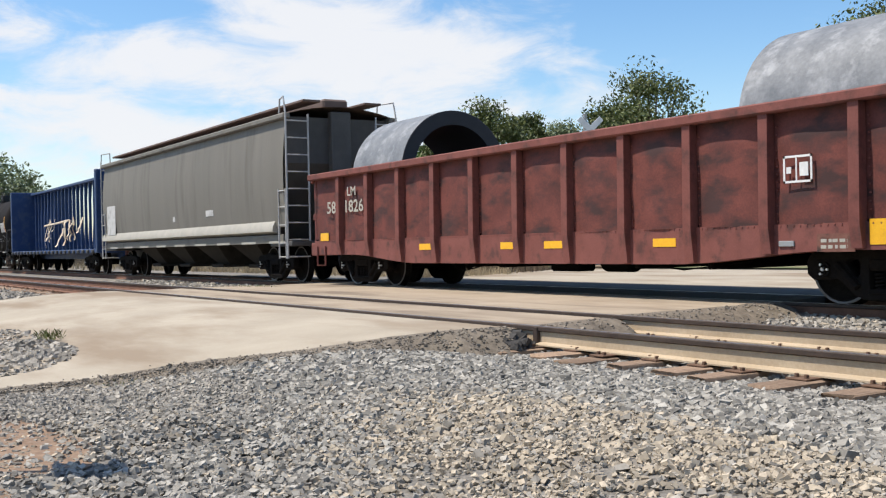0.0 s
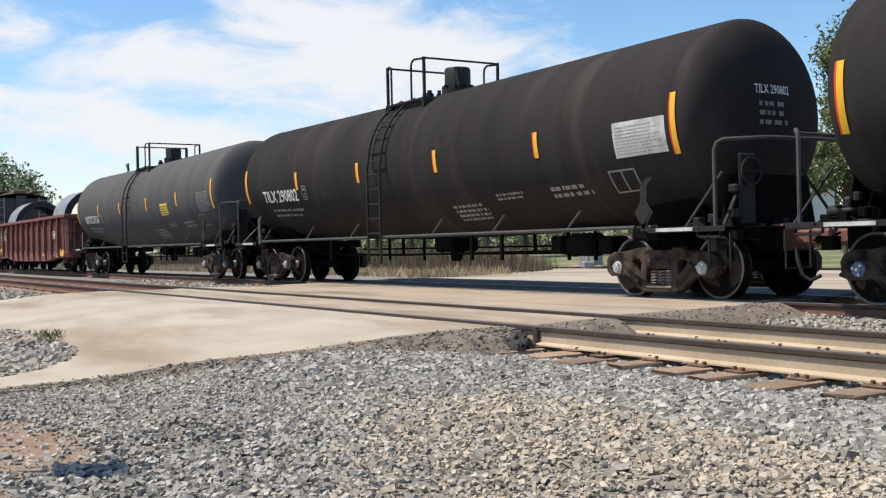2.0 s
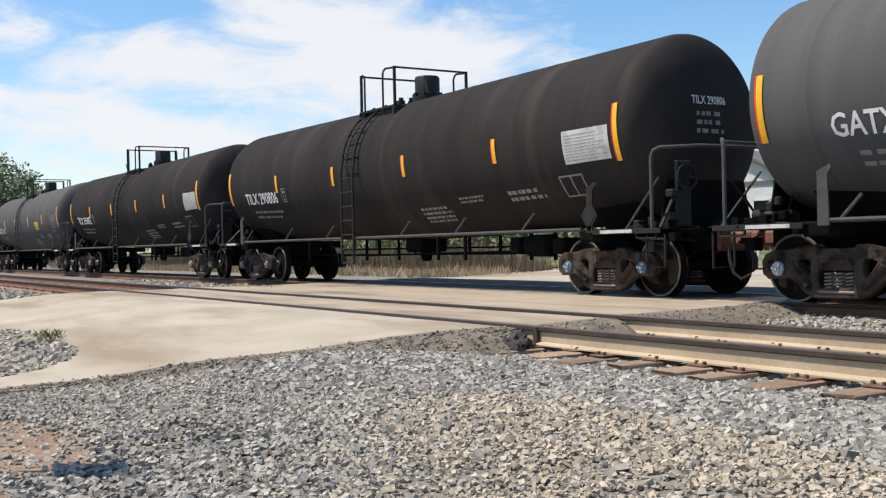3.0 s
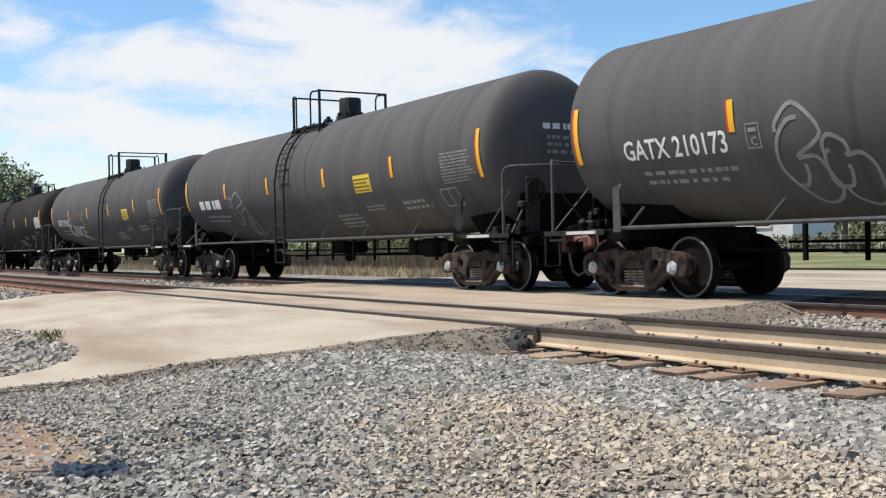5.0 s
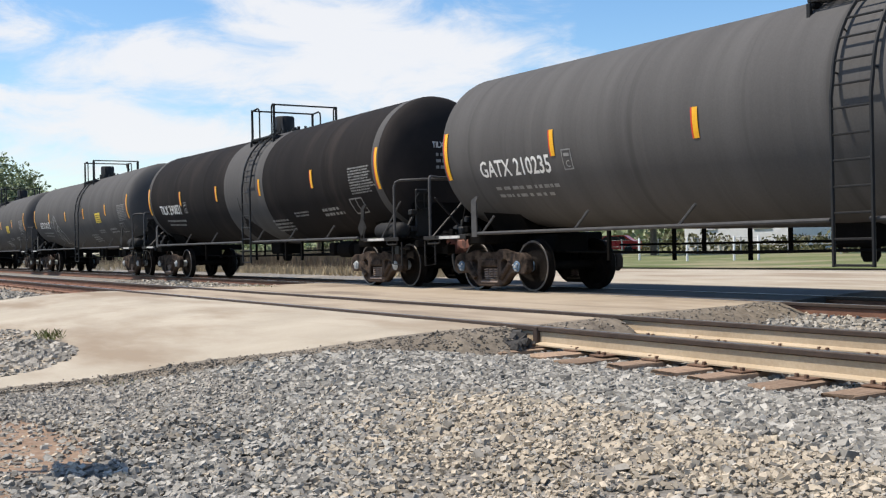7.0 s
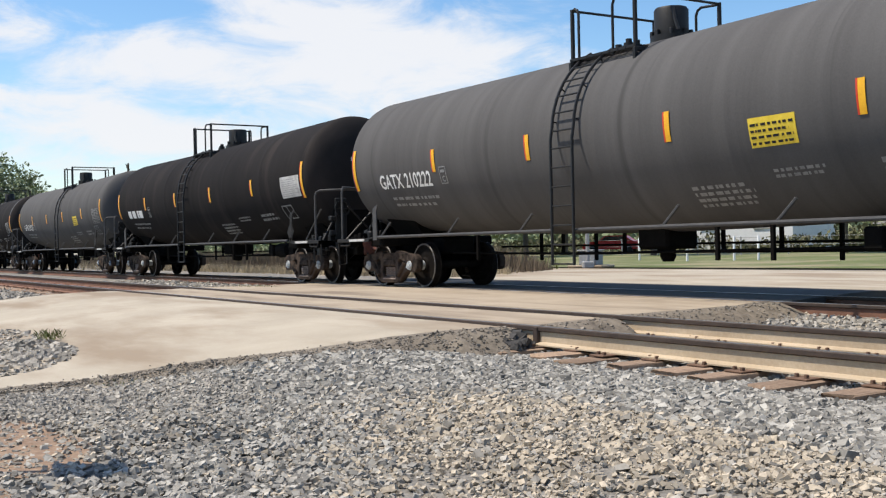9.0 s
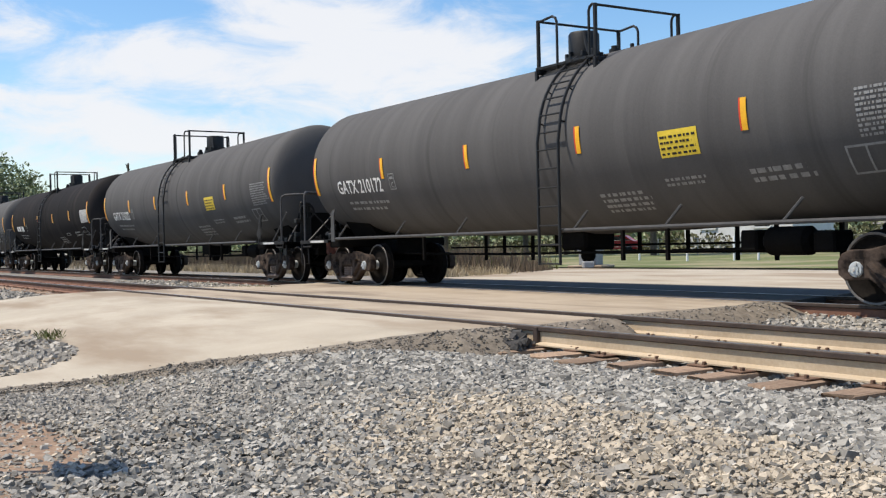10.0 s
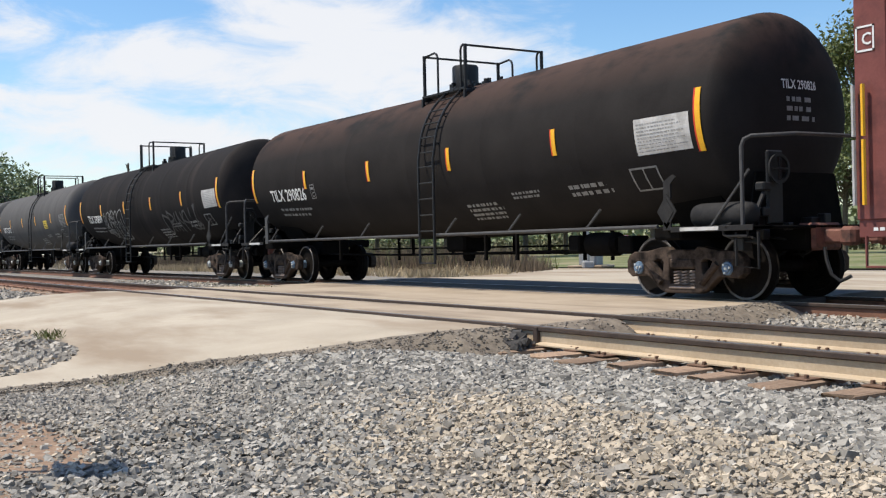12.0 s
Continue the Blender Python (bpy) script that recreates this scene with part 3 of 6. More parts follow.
        sc = size[:, None] * rng.uniform(lo, 1.30, (n, 3))
        loc = (cube[None] * rng.uniform(core, 1.0, (n, 8, 1)) + rng.normal(0, 0.13, (n, 8, 3))) * sc[:, None, :]
        pts = np.einsum("nij,nkj->nki", rot, loc)
        pts[:, :, 2] *= 0.8
        pts += pos[:, None, :]
        me = bpy.data.meshes.new(name)
        me.vertices.add(n * 8)
        me.vertices.foreach_set("co", pts.astype(np.float32).ravel())
        faces = (tri[None] + 8 * np.arange(n)[:, None, None]).reshape(-1, 3)
        me.loops.add(faces.size)
        me.loops.foreach_set("vertex_index", faces.ravel().astype(np.int32))
        me.polygons.add(len(faces))
        me.polygons.foreach_set("loop_start", (3 * np.arange(len(faces))).astype(np.int32))
        me.polygons.foreach_set("use_smooth", np.zeros(len(faces), bool))
        me.update(calc_edges=True)
        ob = part(name, me, material)
        tagged(ob, label, "gravel", kind="stuff")

    def free(x, y):
        if edge_left(y) + 0.1 < x < edge_right(y) + 0.40 * ease(2.0, 3.2, y) * rng.uniform(0.55, 1.0) and not (y < 2.75 and x < -9.9 and island(x, y)):
            return False
        return True

    def island(x, y):
        return (x + 13.4) ** 2 / 3.4 ** 2 + (y - 1.4) ** 2 / 1.5 ** 2 < 1

    grey, tan, clean = [], [], []
    for x0, x1, y0, y1, count, lo, hi in ((-10.5, 1.0, 0.3, 6.1, 125000, 0.008, 0.0205), (-9.2, 4.0, 3.0, 6.2, 36000, 0.0160, 0.0285), (-9, 4, 6.2, 7.7, 6500, 0.018, 0.034), (-9.9, 6, 7.7, 14.6, 16000, 0.020, 0.042),
                                          (-38, -22.0, 2.5, 15, 9000, 0.03, 0.055), (-17, -9.5, 0, 3.0, 7000, 0.02, 0.042), (-24, 2, 14.5, 18.4, 3000, 0.03, 0.05)):
        xy = rng.uniform((x0, y0), (x1, y1), (count, 2))
        size = rng.uniform(lo, hi, count)
        for (x, y), s in zip(xy, size):
            if not free(x, y):
                continue
            # the view's wedge, with a margin
            if x > 0.35 - 0.50 * y or (y < -0.085 * x and x > -30):
                continue
            z = ground_height(x, y) if not (-17 < x < -9.9 and y < 2.75) else road_height(y) - 0.005
            patch = noise.noise(Vector((x * 0.45, y * 0.45, 9.0))) + 0.4 * noise.noise(Vector((x * 2, y * 2, 4.0)))
            bare = (y < 3.4 and patch > 0.14) or ((x + 6.75) ** 2 / 0.95 ** 2 + (y - 1.18) ** 2 / 0.36 ** 2 < 1) or (x > -6.0 and y < 1.0)
            if bare and rng.random() < (0.74 if x < -5.6 else 0.6):
                continue
            # tan dust lies on the trodden ground, away from the ballast of the near track
            u, w = 0.53 * x + 0.848 * y, 0.53 * y - 0.848 * x
            far = 7.4 - 0.2 * u - 0.6 * u * abs(u)
            dusty = ease(-1.3, 0.3, u) * ease(far + 0.5, far - 0.6, w)
            if s > 0.0165 and rng.random() < 0.85 * dusty:
                continue
            if s > 0.0150 and -10 < x and y < 8.2 and rng.random() > dusty * 1.1 and (s > 0.0206 or rng.random() < ease(-9.0, -6.6, x + 0.5 * (y - 4.6))):
                clean.append((x, y, z + s * rng.uniform(-0.1, 0.55), s))
                continue
            warm = 0.14 + 0.62 * dusty
            (tan if rng.random() < warm + 0.25 * patch else grey).append((x, y, z + s * rng.uniform(-0.15, 0.5), s))
    grit = []
    for rows in SHOULDERS:
        for k in range(26 * len(rows)):
            i, j = rng.uniform(0, len(rows) - 1.001), rng.uniform(2, 15.99) ** 1.0
            a, b = int(i), int(j)
            p = [rows[a][b][q] + (rows[a + 1][b][q] - rows[a][b][q]) * (i - a) + (rows[a][b + 1][q] - rows[a][b][q]) * (j - b) for q in range(3)]
            if rng.random() < ease(1.0, 6.0, j) and (p[1] < 6.2 or rng.random() < 0.35):
                s = rng.uniform(0.005, 0.016) if rng.random() < 0.9 else rng.uniform(0.015, 0.026)
                grit.append((p[0], p[1], p[2] + s * 0.2, s))
    for k in range(1100):
        y = rng.uniform(0.9, 4.6)
        x = edge_right(y) + rng.normal(0.0, 0.17) + 0.06
        s = rng.uniform(0.004, 0.009)
        grit.append((x, y, road_height(y) + 0.004 + s * 0.2 if x < edge_right(y) + 0.05 else max(road_height(y) - 0.04, ground_height(x, y)), s))
    a = np.array(grit)
    lumps("grit", "loose dark grit along the broken road edge", a[:, :3], a[:, 3], M["grit"])
    for name, label, lst, mat_ in (("ballast", "coarse clean grey ballast stone beside the track", clean, M["ballast"]), ("gravel", "loose crushed grey stone ballast", grey, M["stone"]), ("gravel", "loose crushed tan stone", tan, M["stone_tan"])):
        a = np.array(lst)
        lumps(name, label, a[:, :3], a[:, 3], mat_, *((0.72, 0.68) if name == "ballast" else ()))


stones()


# ---- running gear ----
def wheelset_wheels():
    s = Shape()
    for side in (-1, 1):
        y = side * 0.70
        prof = [(-0.04, 0.10), (-0.04, 0.17), (0.005, 0.20), (0.015, 0.36), (-0.06, 0.385), (-0.07, 0.40), (-0.07, 0.484), (-0.055, 0.486), (-0.045, 0.462), (0.075, 0.455), (0.08, 0.40), (0.05, 0.37), (0.03, 0.30), (0.05, 0.17), (0.09, 0.14), (0.09, 0.085)]
        s.turned([(y + side * a, r) for a, r in prof], "y", n=40)
    s.turned([(-0.80, 0.08), (0.80, 0.08)], "y", n=16)
    return s


def wheel_rims():
    s = Shape()
    for side in (-1, 1):
        y = side * 0.70
        s.turned([(y + side * a, r) for a, r in ((0.076, 0.4562), (0.0815, 0.452), (0.0815, 0.425), (0.079, 0.421), (0.070, 0.4562))], "y", n=48, closed=True)
    return s


def axle_caps():
    s = Shape()
    for side in (-1, 1):
        s.turned([(side * a, r) for a, r in ((0.80, 0.10), (0.98, 0.10), (0.98, 0.098), (1.13, 0.098), (1.15, 0.090), (1.15, 0.06), (1.17, 0.055), (1.17, 0.01))], "y", n=20)
    return s


def cap_bolts():
    s = Shape()
    for side in (-1, 1):
        for k in range(3):
            a = k * 2 * math.pi / 3
            s.turned([(side * 1.15, 0.018), (side * 1.175, 0.018)], "y", (0.066 * math.cos(a), 0, 0.066 * math.sin(a)), 6)
        s.turned([(side * 1.165, 0.028), (side * 1.185, 0.02)], "y", n=10)
    return s


def wheelset_mesh(caps):
    """Wheels, bright rims, bearing caps and bolts in one mesh: they turn as one."""
    key = "wheelset_" + caps
    if key not in KEPT:
        s, count = Shape(), []
        for made in (wheelset_wheels(), wheel_rims(), axle_caps(), cap_bolts()):
            s.add(made.v, made.f)
            count.append(len(made.f))
        me = s.mesh(key)
        for name in ("wheel", "tread", caps, "bolt"):
            me.materials.append(M[name])
        me.polygons.foreach_set("material_index", [i for i, k in enumerate(count) for _ in range(k)])
        KEPT[key] = me
    return KEPT[key]


def side_frame():
    """Cast side frame of a truck, its two windows and the spring opening cut through."""
    outer = [(-1.14, 0.40), (-1.15, 0.55), (-1.10, 0.63), (-1.00, 0.675), (-0.70, 0.685), (-0.45, 0.735), (-0.32, 0.745), (-0.26, 0.70), (0.26, 0.70), (0.32, 0.745), (0.45, 0.735), (0.70, 0.685), (1.00, 0.675), (1.10, 0.63), (1.15, 0.55), (1.14, 0.40), (1.06, 0.34), (0.72, 0.36), (0.62, 0.30), (0.46, 0.16), (0.34, 0.11), (-0.34, 0.11), (-0.46, 0.16), (-0.62, 0.30), (-0.72, 0.36), (-1.06, 0.34)]
    holes = [[(-0.62, 0.56), (-0.52, 0.60), (-0.42, 0.60), (-0.36, 0.55), (-0.37, 0.40), (-0.42, 0.33), (-0.48, 0.36)], [(0.37, 0.40), (0.36, 0.55), (0.42, 0.60), (0.52, 0.60), (0.62, 0.56), (0.48, 0.36), (0.42, 0.33)], [(-0.27, 0.20), (-0.28, 0.40), (-0.27, 0.60), (0.27, 0.60), (0.28, 0.40), (0.27, 0.20)]]
    cu = bpy.data.curves.new("side_frame", "CURVE")
    cu.dimensions, cu.fill_mode, cu.extrude, cu.bevel_depth = "2D", "BOTH", 0.055, 0.022
    cu.bevel_resolution = 1
    for loop in [outer] + holes:
        sp = cu.splines.new("POLY")
        sp.points.add(len(loop) - 1)
        for p, (x, z) in zip(sp.points, loop):
            p.co = (x, z, 0, 1)
        sp.use_cyclic_u = True
    ob = bpy.data.objects.new("side_frame", cu)
    scene.collection.objects.link(ob)
    me = bpy.data.meshes.new_from_object(ob.evaluated_get(bpy.context.evaluated_depsgraph_get()))
    bpy.data.objects.remove(ob)
    bpy.data.curves.remove(cu)
    s = Shape()
    vs = [(v.co.x, -v.co.z, v.co.y) for v in me.vertices]
    s.add(vs, [tuple(p.vertices) for p in me.polygons])
    for x in (-0.889, 0.889):
        s.box(x - 0.15, x + 0.15, -0.085, 0.10, 0.34, 0.62, 0.05)
    s.box(-0.26, 0.26, -0.09, 0.10, 0.44, 0.60, 0.03)
    s.tube([(-0.70, -0.09, 0.52), (-0.40, -0.10, 0.24)], 0.05, 8)
    s.tube([(0.70, -0.09, 0.52), (0.40, -0.10, 0.24)], 0.05, 8)
    return s


def spring_nest():
    s = Shape()
    for x in (-0.16, 0.0, 0.16):
        path = [(x + 0.062 * math.cos(a * math.pi / 4), 0.062 * math.sin(a * math.pi / 4) + 0.0, 0.19 + a * 0.0055) for a in range(0, 41)]
        s.tube(path, 0.016, 5)
    s.box(-0.27, 0.27, -0.11, 0.11, 0.155, 0.19, 0.01)
    return s


def bolster():
    s = Shape().box(-0.24, 0.24, -1.02, 1.02, 0.42, 0.60, 0.03).box(-0.36, 0.36, -0.55, 0.55, 0.50, 0.72, 0.04)
    s.turned([(0.70, 0.36), (0.82, 0.34)], "z", n=20)
    s.box(-0.70, -0.63, -0.70, 0.70, 0.42, 0.54, 0.02).box(0.63, 0.70, -0.70, 0.70, 0.42, 0.54, 0.02)
    for x in (-0.42, 0.42):
        for y in (-0.74, 0.74):
            s.box(x - 0.05, x + 0.05, y - 0.08, y + 0.08, 0.32, 0.66, 0.02)
    return s


WHEELSETS = []


def truck(parent, x, tone="truck", caps="cap", bearing=True, spring_tone="spring"):
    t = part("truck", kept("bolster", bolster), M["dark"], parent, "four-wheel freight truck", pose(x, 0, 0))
    for side in (-1, 1):
        turn = 0 if side < 0 else 180
        part("side_frame", kept("side_frame", side_frame), M[tone], t, "dusty cast steel side frame", pose(0, side * 1.04, 0, 0, 0, turn))
        part("spring_nest", kept("springs", spring_nest), M[spring_tone], t, "coil springs", pose(0, side * 1.02, 0))
    for ax in (-0.889, 0.889):
        w = new("wheelset", wheelset_mesh(caps))
        w.parent, w.matrix_basis = t, pose(ax, 0, WHEEL_R)
        w["label"] = "dark steel wheels on an axle with pale bearing caps"
        WHEELSETS.append((w, ax))
    return t


def coupler(parent, x, side):
    """Coupler with its shank, knuckle and striker casting."""
    def make():
        s = Shape().box(-0.10, 0.35, -0.09, 0.09, 0.77, 0.97, 0.03)
        s.box(0.28, 0.52, -0.17, 0.05, 0.74, 1.0, 0.05).box(0.36, 0.56, 0.03, 0.16, 0.76, 0.98, 0.05)
        s.box(-0.30, 0.0, -0.30, 0.30, 0.68, 1.06, 0.04)
        for y in (-0.301, 0.301):
            for xx in (-0.24, -0.12):
                s.box(xx, xx + 0.07, y - 0.012, y + 0.012, 0.90, 0.96, 0.004)
        return s
    return part("coupler", kept("coupler", make), M["coupler"], parent, "rust-red coupler and draft casting", pose(x, 0, 0, 0, 0, 0 if side > 0 else 180))


def hose(parent, x, side):
    def make():
        return Shape().tube([(0, -0.28, 0.72), (0.06, -0.32, 0.55), (0.14, -0.33, 0.36), (0.26, -0.30, 0.27), (0.40, -0.26, 0.34)], 0.026, 8)
    return part("brake_hose", kept("hose", make), M["ladder"], parent, "black air hose", pose(x, 0, 0, 0, 0, 0 if side > 0 else 180))


# ---- tank cars ----
TANK_R, TANK_Z, TANK_CYL, TANK_HEAD = 1.446, 2.61, 8.144, 0.45
TANK_X, TANK_RISE = -0.08, 0.006   # the shell sits a little back on its sill and rises towards both ends
TANK_TOP = TANK_Z + TANK_R
HALF = 9.45


def bulge(q):
    """How far the head stands out at a share of the tank's radius."""
    return TANK_HEAD * math.sqrt(max(0.0, 1 - q * q))


def sag(x, up):
    """The shell's lower half hangs deeper towards mid-length, where it drains."""
    return up if up >= 0 else up * (1 + 0.12 * max(0.0, 1 - (x / 8.2) ** 2))


def tank_shell(r=TANK_R, half=TANK_CYL):
    prof = []
    for i in range(11):
        q = (0.013, 0.25, 0.45, 0.6, 0.72, 0.82, 0.895, 0.945, 0.975, 0.993, 1.0)[i]
        prof.append((-half - bulge(q), r * q))
    for x in (-0.66 * half, -0.33 * half, 0.0, 0.33 * half, 0.66 * half):
        prof += [(x - 0.30, r), (x - 0.04, r), (x - 0.012, r + 0.0035), (x + 0.012, r + 0.0035), (x + 0.04, r), (x + 0.30, r)]
    prof = prof[:11] + [(-half + 0.2, r)] + prof[11:] + [(half - 0.2, r)] + [(-a, b) for a, b in reversed(prof[:11])]
    s = Shape().turned(prof, "x", (0, 0, TANK_Z), 96)
    s.v = [(x + TANK_X, y, TANK_Z + sag(x, z - TANK_Z) + TANK_RISE * abs(x)) for x, y, z in s.v]
    return s


def on_tank(deg, r=TANK_R):
    """Point on the shell's near side: degrees up from the waist."""
    return (-r * math.cos(radians(deg)), TANK_Z + r * math.sin(radians(deg)))


def band_strip(span, w=0.10, shift=0.0):
    rows = []
    for i in range(13):
        a = -span + 2 * span * i / 12
        y, z = on_tank(a - 5.5, TANK_R + 0.016)
        rows.append([(shift - w / 2, y, z), (shift + w / 2, y, z)])
    s = Shape().sheet(rows)
    rows2 = [[(x, y * 0.996, z) for x, y, z in r] for r in rows]
    return s.sheet(rows2)


def tank_ladder(x0=0.55, x1=1.10):
    s = Shape()
    for x in (x0, x1):
        path = [(x, -1.57, 0.50), (x, -1.57, TANK_Z - 0.1)]
        path += [(x, on_tank(a, TANK_R + 0.09)[0], on_tank(a, TANK_R + 0.09)[1]) for a in range(4, 66, 6)]
        s.tube(path, 0.026, 6)
    for a in (8, 30, 52):
        for x in (x0, x1):
            p, q = on_tank(a, TANK_R), on_tank(a, TANK_R + 0.09)
            s.tube([(x, *p), (x, *q)], 0.012, 5)
    return s


def rung_spots():
    z = 0.52
    while z < TANK_Z - 0.1:
        yield -1.57, z
        z += 0.31
    for a in range(2, 66, 11):
        yield on_tank(a, TANK_R + 0.09)


RAIL_X = (-0.12, 1.40)   # the two railings across the walkway


def top_platform():
    s = Shape()
    for x in (RAIL_X[0] - 0.02, RAIL_X[1] + 0.02):
        s.box(x - 0.04, x + 0.04, -0.95, 0.95, TANK_TOP - 0.26, TANK_TOP - 0.19, 0.01)
        for y in (-0.95, 0.95):
            s.box(x - 0.03, x + 0.03, y - 0.03, y + 0.03, TANK_TOP - 0.42, TANK_TOP - 0.2, 0.006)
    return s


def grating(y):
    s = Shape()
    for k in range(4):
        yy = y - 0.09 + 0.06 * k
        s.box(RAIL_X[0] - 0.04, RAIL_X[1] + 0.04, yy - 0.012, yy + 0.012, TANK_TOP - 0.19, TANK_TOP - 0.15)
    for k in range(9):
        xx = RAIL_X[0] + (RAIL_X[1] - RAIL_X[0]) * k / 8
        s.box(xx - 0.012, xx + 0.012, y - 0.11, y + 0.11, TANK_TOP - 0.185, TANK_TOP - 0.155)
    return s


def guard_rail(x, way):
    """Rail across the walkway with bent returns: long beside the manway, short beside the ladder."""
    s = Shape()
    z0, z1 = TANK_TOP - 0.24, 4.73
    reach = 0.52 if way > 0 else 0.16
    s.tube([(x, -0.92, z0), (x, -0.92, z1)], 0.036, 8).tube([(x, 0.92, z1), (x, 0.92, z0)], 0.036, 8)
    s.tube([(x, -0.92, z1 - 0.02), (x, 0.92, z1 - 0.02)], 0.022, 8)
    for y in (-0.92, 0.92):
        bend = min(0.12, reach * 0.6)
        s.tube([(x, y, z1 - 0.03), (x + way * (reach - bend), y, z1), (x + way * (reach - bend * 0.3), y, z1 - bend * 0.35), (x + way * reach, y, z1 - bend), (x + way * reach, y, z0)], 0.023, 8)
    return s


def dome():
    s = Shape().turned([(TANK_TOP - 0.06, 0.34), (TANK_TOP + 0.07, 0.34), (TANK_TOP + 0.07, 0.275), (TANK_TOP + 0.48, 0.275), (TANK_TOP + 0.52, 0.25)], "z", (0.0, 0, 0), 28)
    for i in range(8):
        a = i * math.pi / 4
        s.box(0.305 * math.cos(a) - 0.03, 0.305 * math.cos(a) + 0.03, 0.305 * math.sin(a) - 0.03, 0.305 * math.sin(a) + 0.03, TANK_TOP + 0.05, TANK_TOP + 0.16, 0.008)
    s.tube([(0.20, -0.16, TANK_TOP + 0.50), (0.28, -0.2, TANK_TOP + 0.30), (0.36, -0.2, TANK_TOP + 0.10)], 0.03, 6)
    return s


VALVES = ((0.55, -0.25, 0.12, 0.09), (0.72, 0.10, 0.16, 0.07), (0.95, -0.12, 0.10, 0.10), (1.12, 0.12, 0.13, 0.06), (-0.42, 0.1, 0.08, 0.08))


def valve(x, y, h, r):
    return Shape().turned([(TANK_TOP - 0.06, r), (TANK_TOP + h * 0.6, r), (TANK_TOP + h * 0.6, r * 0.6), (TANK_TOP + 0.02 + h, r * 0.6)], "z", (x, y, 0), 12)


def side_pipe(x0, x1):
    s = Shape().tube([(x0, -1.50, 1.06), (x1, -1.50, 1.06)], 0.030, 8)
    return s


def strut():
    return Shape().tube([(0, -1.50, 1.06), (0.24, -1.40, 1.36)], 0.024, 6)


def lead_bracket():
    return Shape().prism([(-0.05, 1.0), (0.12, 1.0), (0.10, 1.62), (0.16, 1.70), (0.14, 1.74), (-0.05, 1.66)], "y", -1.53, -1.505)


def end_deck(side):
    """Draft sill, bolster, running board and steps at one end."""
    s = Shape()
    a, b = (6.2, HALF - 0.55)
    s.box(a, b, -0.38, 0.38, 0.68, 1.02, 0.03)
    s.box(7.0, 7.55, -1.40, 1.40, 0.86, 1.06, 0.03)
    s.prism([(-1.15, 1.9), (-0.55, 1.05), (0.55, 1.05), (1.15, 1.9), (0.7, 1.42), (0, 1.2), (-0.7, 1.42)], "x", 6.7, 7.8)
    s.box(7.45, b + 0.05, -1.48, -1.12, 0.985, 1.03, 0.01)
    s.box(7.45, b + 0.05, 1.12, 1.48, 0.985, 1.03, 0.01)
    s.box(b - 0.22, b + 0.05, -1.48, 1.48, 0.985, 1.03, 0.01)
    s.prism([(-1.0, 1.0), (1.0, 1.0), (0.82, 1.78), (-0.82, 1.78)], "x", 8.40, 8.43)
    if side < 0:
        s.v = [(-x, -y, z) for x, y, z in s.v]
    return s


def brake_valve():
    """Lumpy control valve with its pipes on the lead platform."""
    s = Shape()
    s.box(-8.62, -8.36, -0.98, -0.62, 1.06, 1.22, 0.03).box(-8.56, -8.42, -0.90, -0.70, 1.2, 1.36, 0.03)
    s.turned([(-8.78, 0.03), (-8.77, 0.085), (-8.62, 0.095), (-8.60, 0.05)], "x", (0, -0.84, 1.17), 12)
    s.turned([(-8.38, 0.05), (-8.36, 0.09), (-8.20, 0.09), (-8.18, 0.03)], "x", (0, -0.72, 1.15), 12)
    s.turned([(1.30, 0.02), (1.31, 0.06), (1.40, 0.055), (1.42, 0.02)], "z", (-8.36, -0.86, 0), 10)
    s.tube([(-8.30, -0.72, 1.24), (-8.12, -0.85, 1.44), (-7.98, -0.9, 1.40)], 0.02, 6).tube([(-8.6, -0.7, 1.12), (-8.9, -0.7, 1.10), (-8.95, -0.5, 0.95)], 0.02, 6)
    s.box(-8.80, -8.10, -1.0, -0.55, 1.03, 1.07, 0.01)
    return s


def deck_edge():
    return Shape().box(7.45, HALF - 0.50, -1.50, -1.482, 0.97, 1.045, 0.005)


def end_rail():
    x = HALF - 0.70
    return Shape().tube([(x, -1.46, 1.0), (x, -1.46, 2.08), (x + 0.03, -1.44, 2.17), (x + 0.10, -1.38, 2.21), (x + 0.46, -0.95, 2.22), (x + 0.52, 0.0, 2.22), (x + 0.46, 0.95, 2.22), (x + 0.10, 1.38, 2.21), (x, 1.46, 2.08), (x, 1.46, 1.0)], 0.028, 8)


def cross_brace():
    """Crossed rods before the tank's head."""
    x = -HALF + 0.42
    return Shape().tube([(x, -1.25, 1.02), (x + 0.02, -0.45, 1.80)], 0.020, 6).tube([(x + 0.05, -0.42, 1.02), (x + 0.05, -1.20, 1.80)], 0.020, 6)


def rail_brace():
    return Shape().tube([(HALF - 1.28, -1.46, 1.02), (HALF - 0.72, -1.30, 1.78)], 0.020, 6)


def sill_step():
    x = HALF - 0.62
    return Shape().tube([(x - 0.42, -1.46, 1.0), (x - 0.42, -1.46, 0.92), (x - 0.36, -1.46, 0.90), (x, -1.46, 0.90), (x, -1.46, 1.0)], 0.02, 6).tube([(x - 0.22, -1.44, 0.95), (x - 0.22, -1.44, 0.50), (x + 0.16, -1.44, 0.47), (x + 0.16, -1.44, 0.95)], 0.018, 6)


def brake_reservoir():
    return Shape().turned([(7.66, 0.03), (7.67, 0.10), (7.72, 0.155), (7.80, 0.175), (8.62, 0.175), (8.70, 0.155), (8.75, 0.10), (8.76, 0.03)], "x", (0, -1.22, 1.19), 24)


def placard_holder():
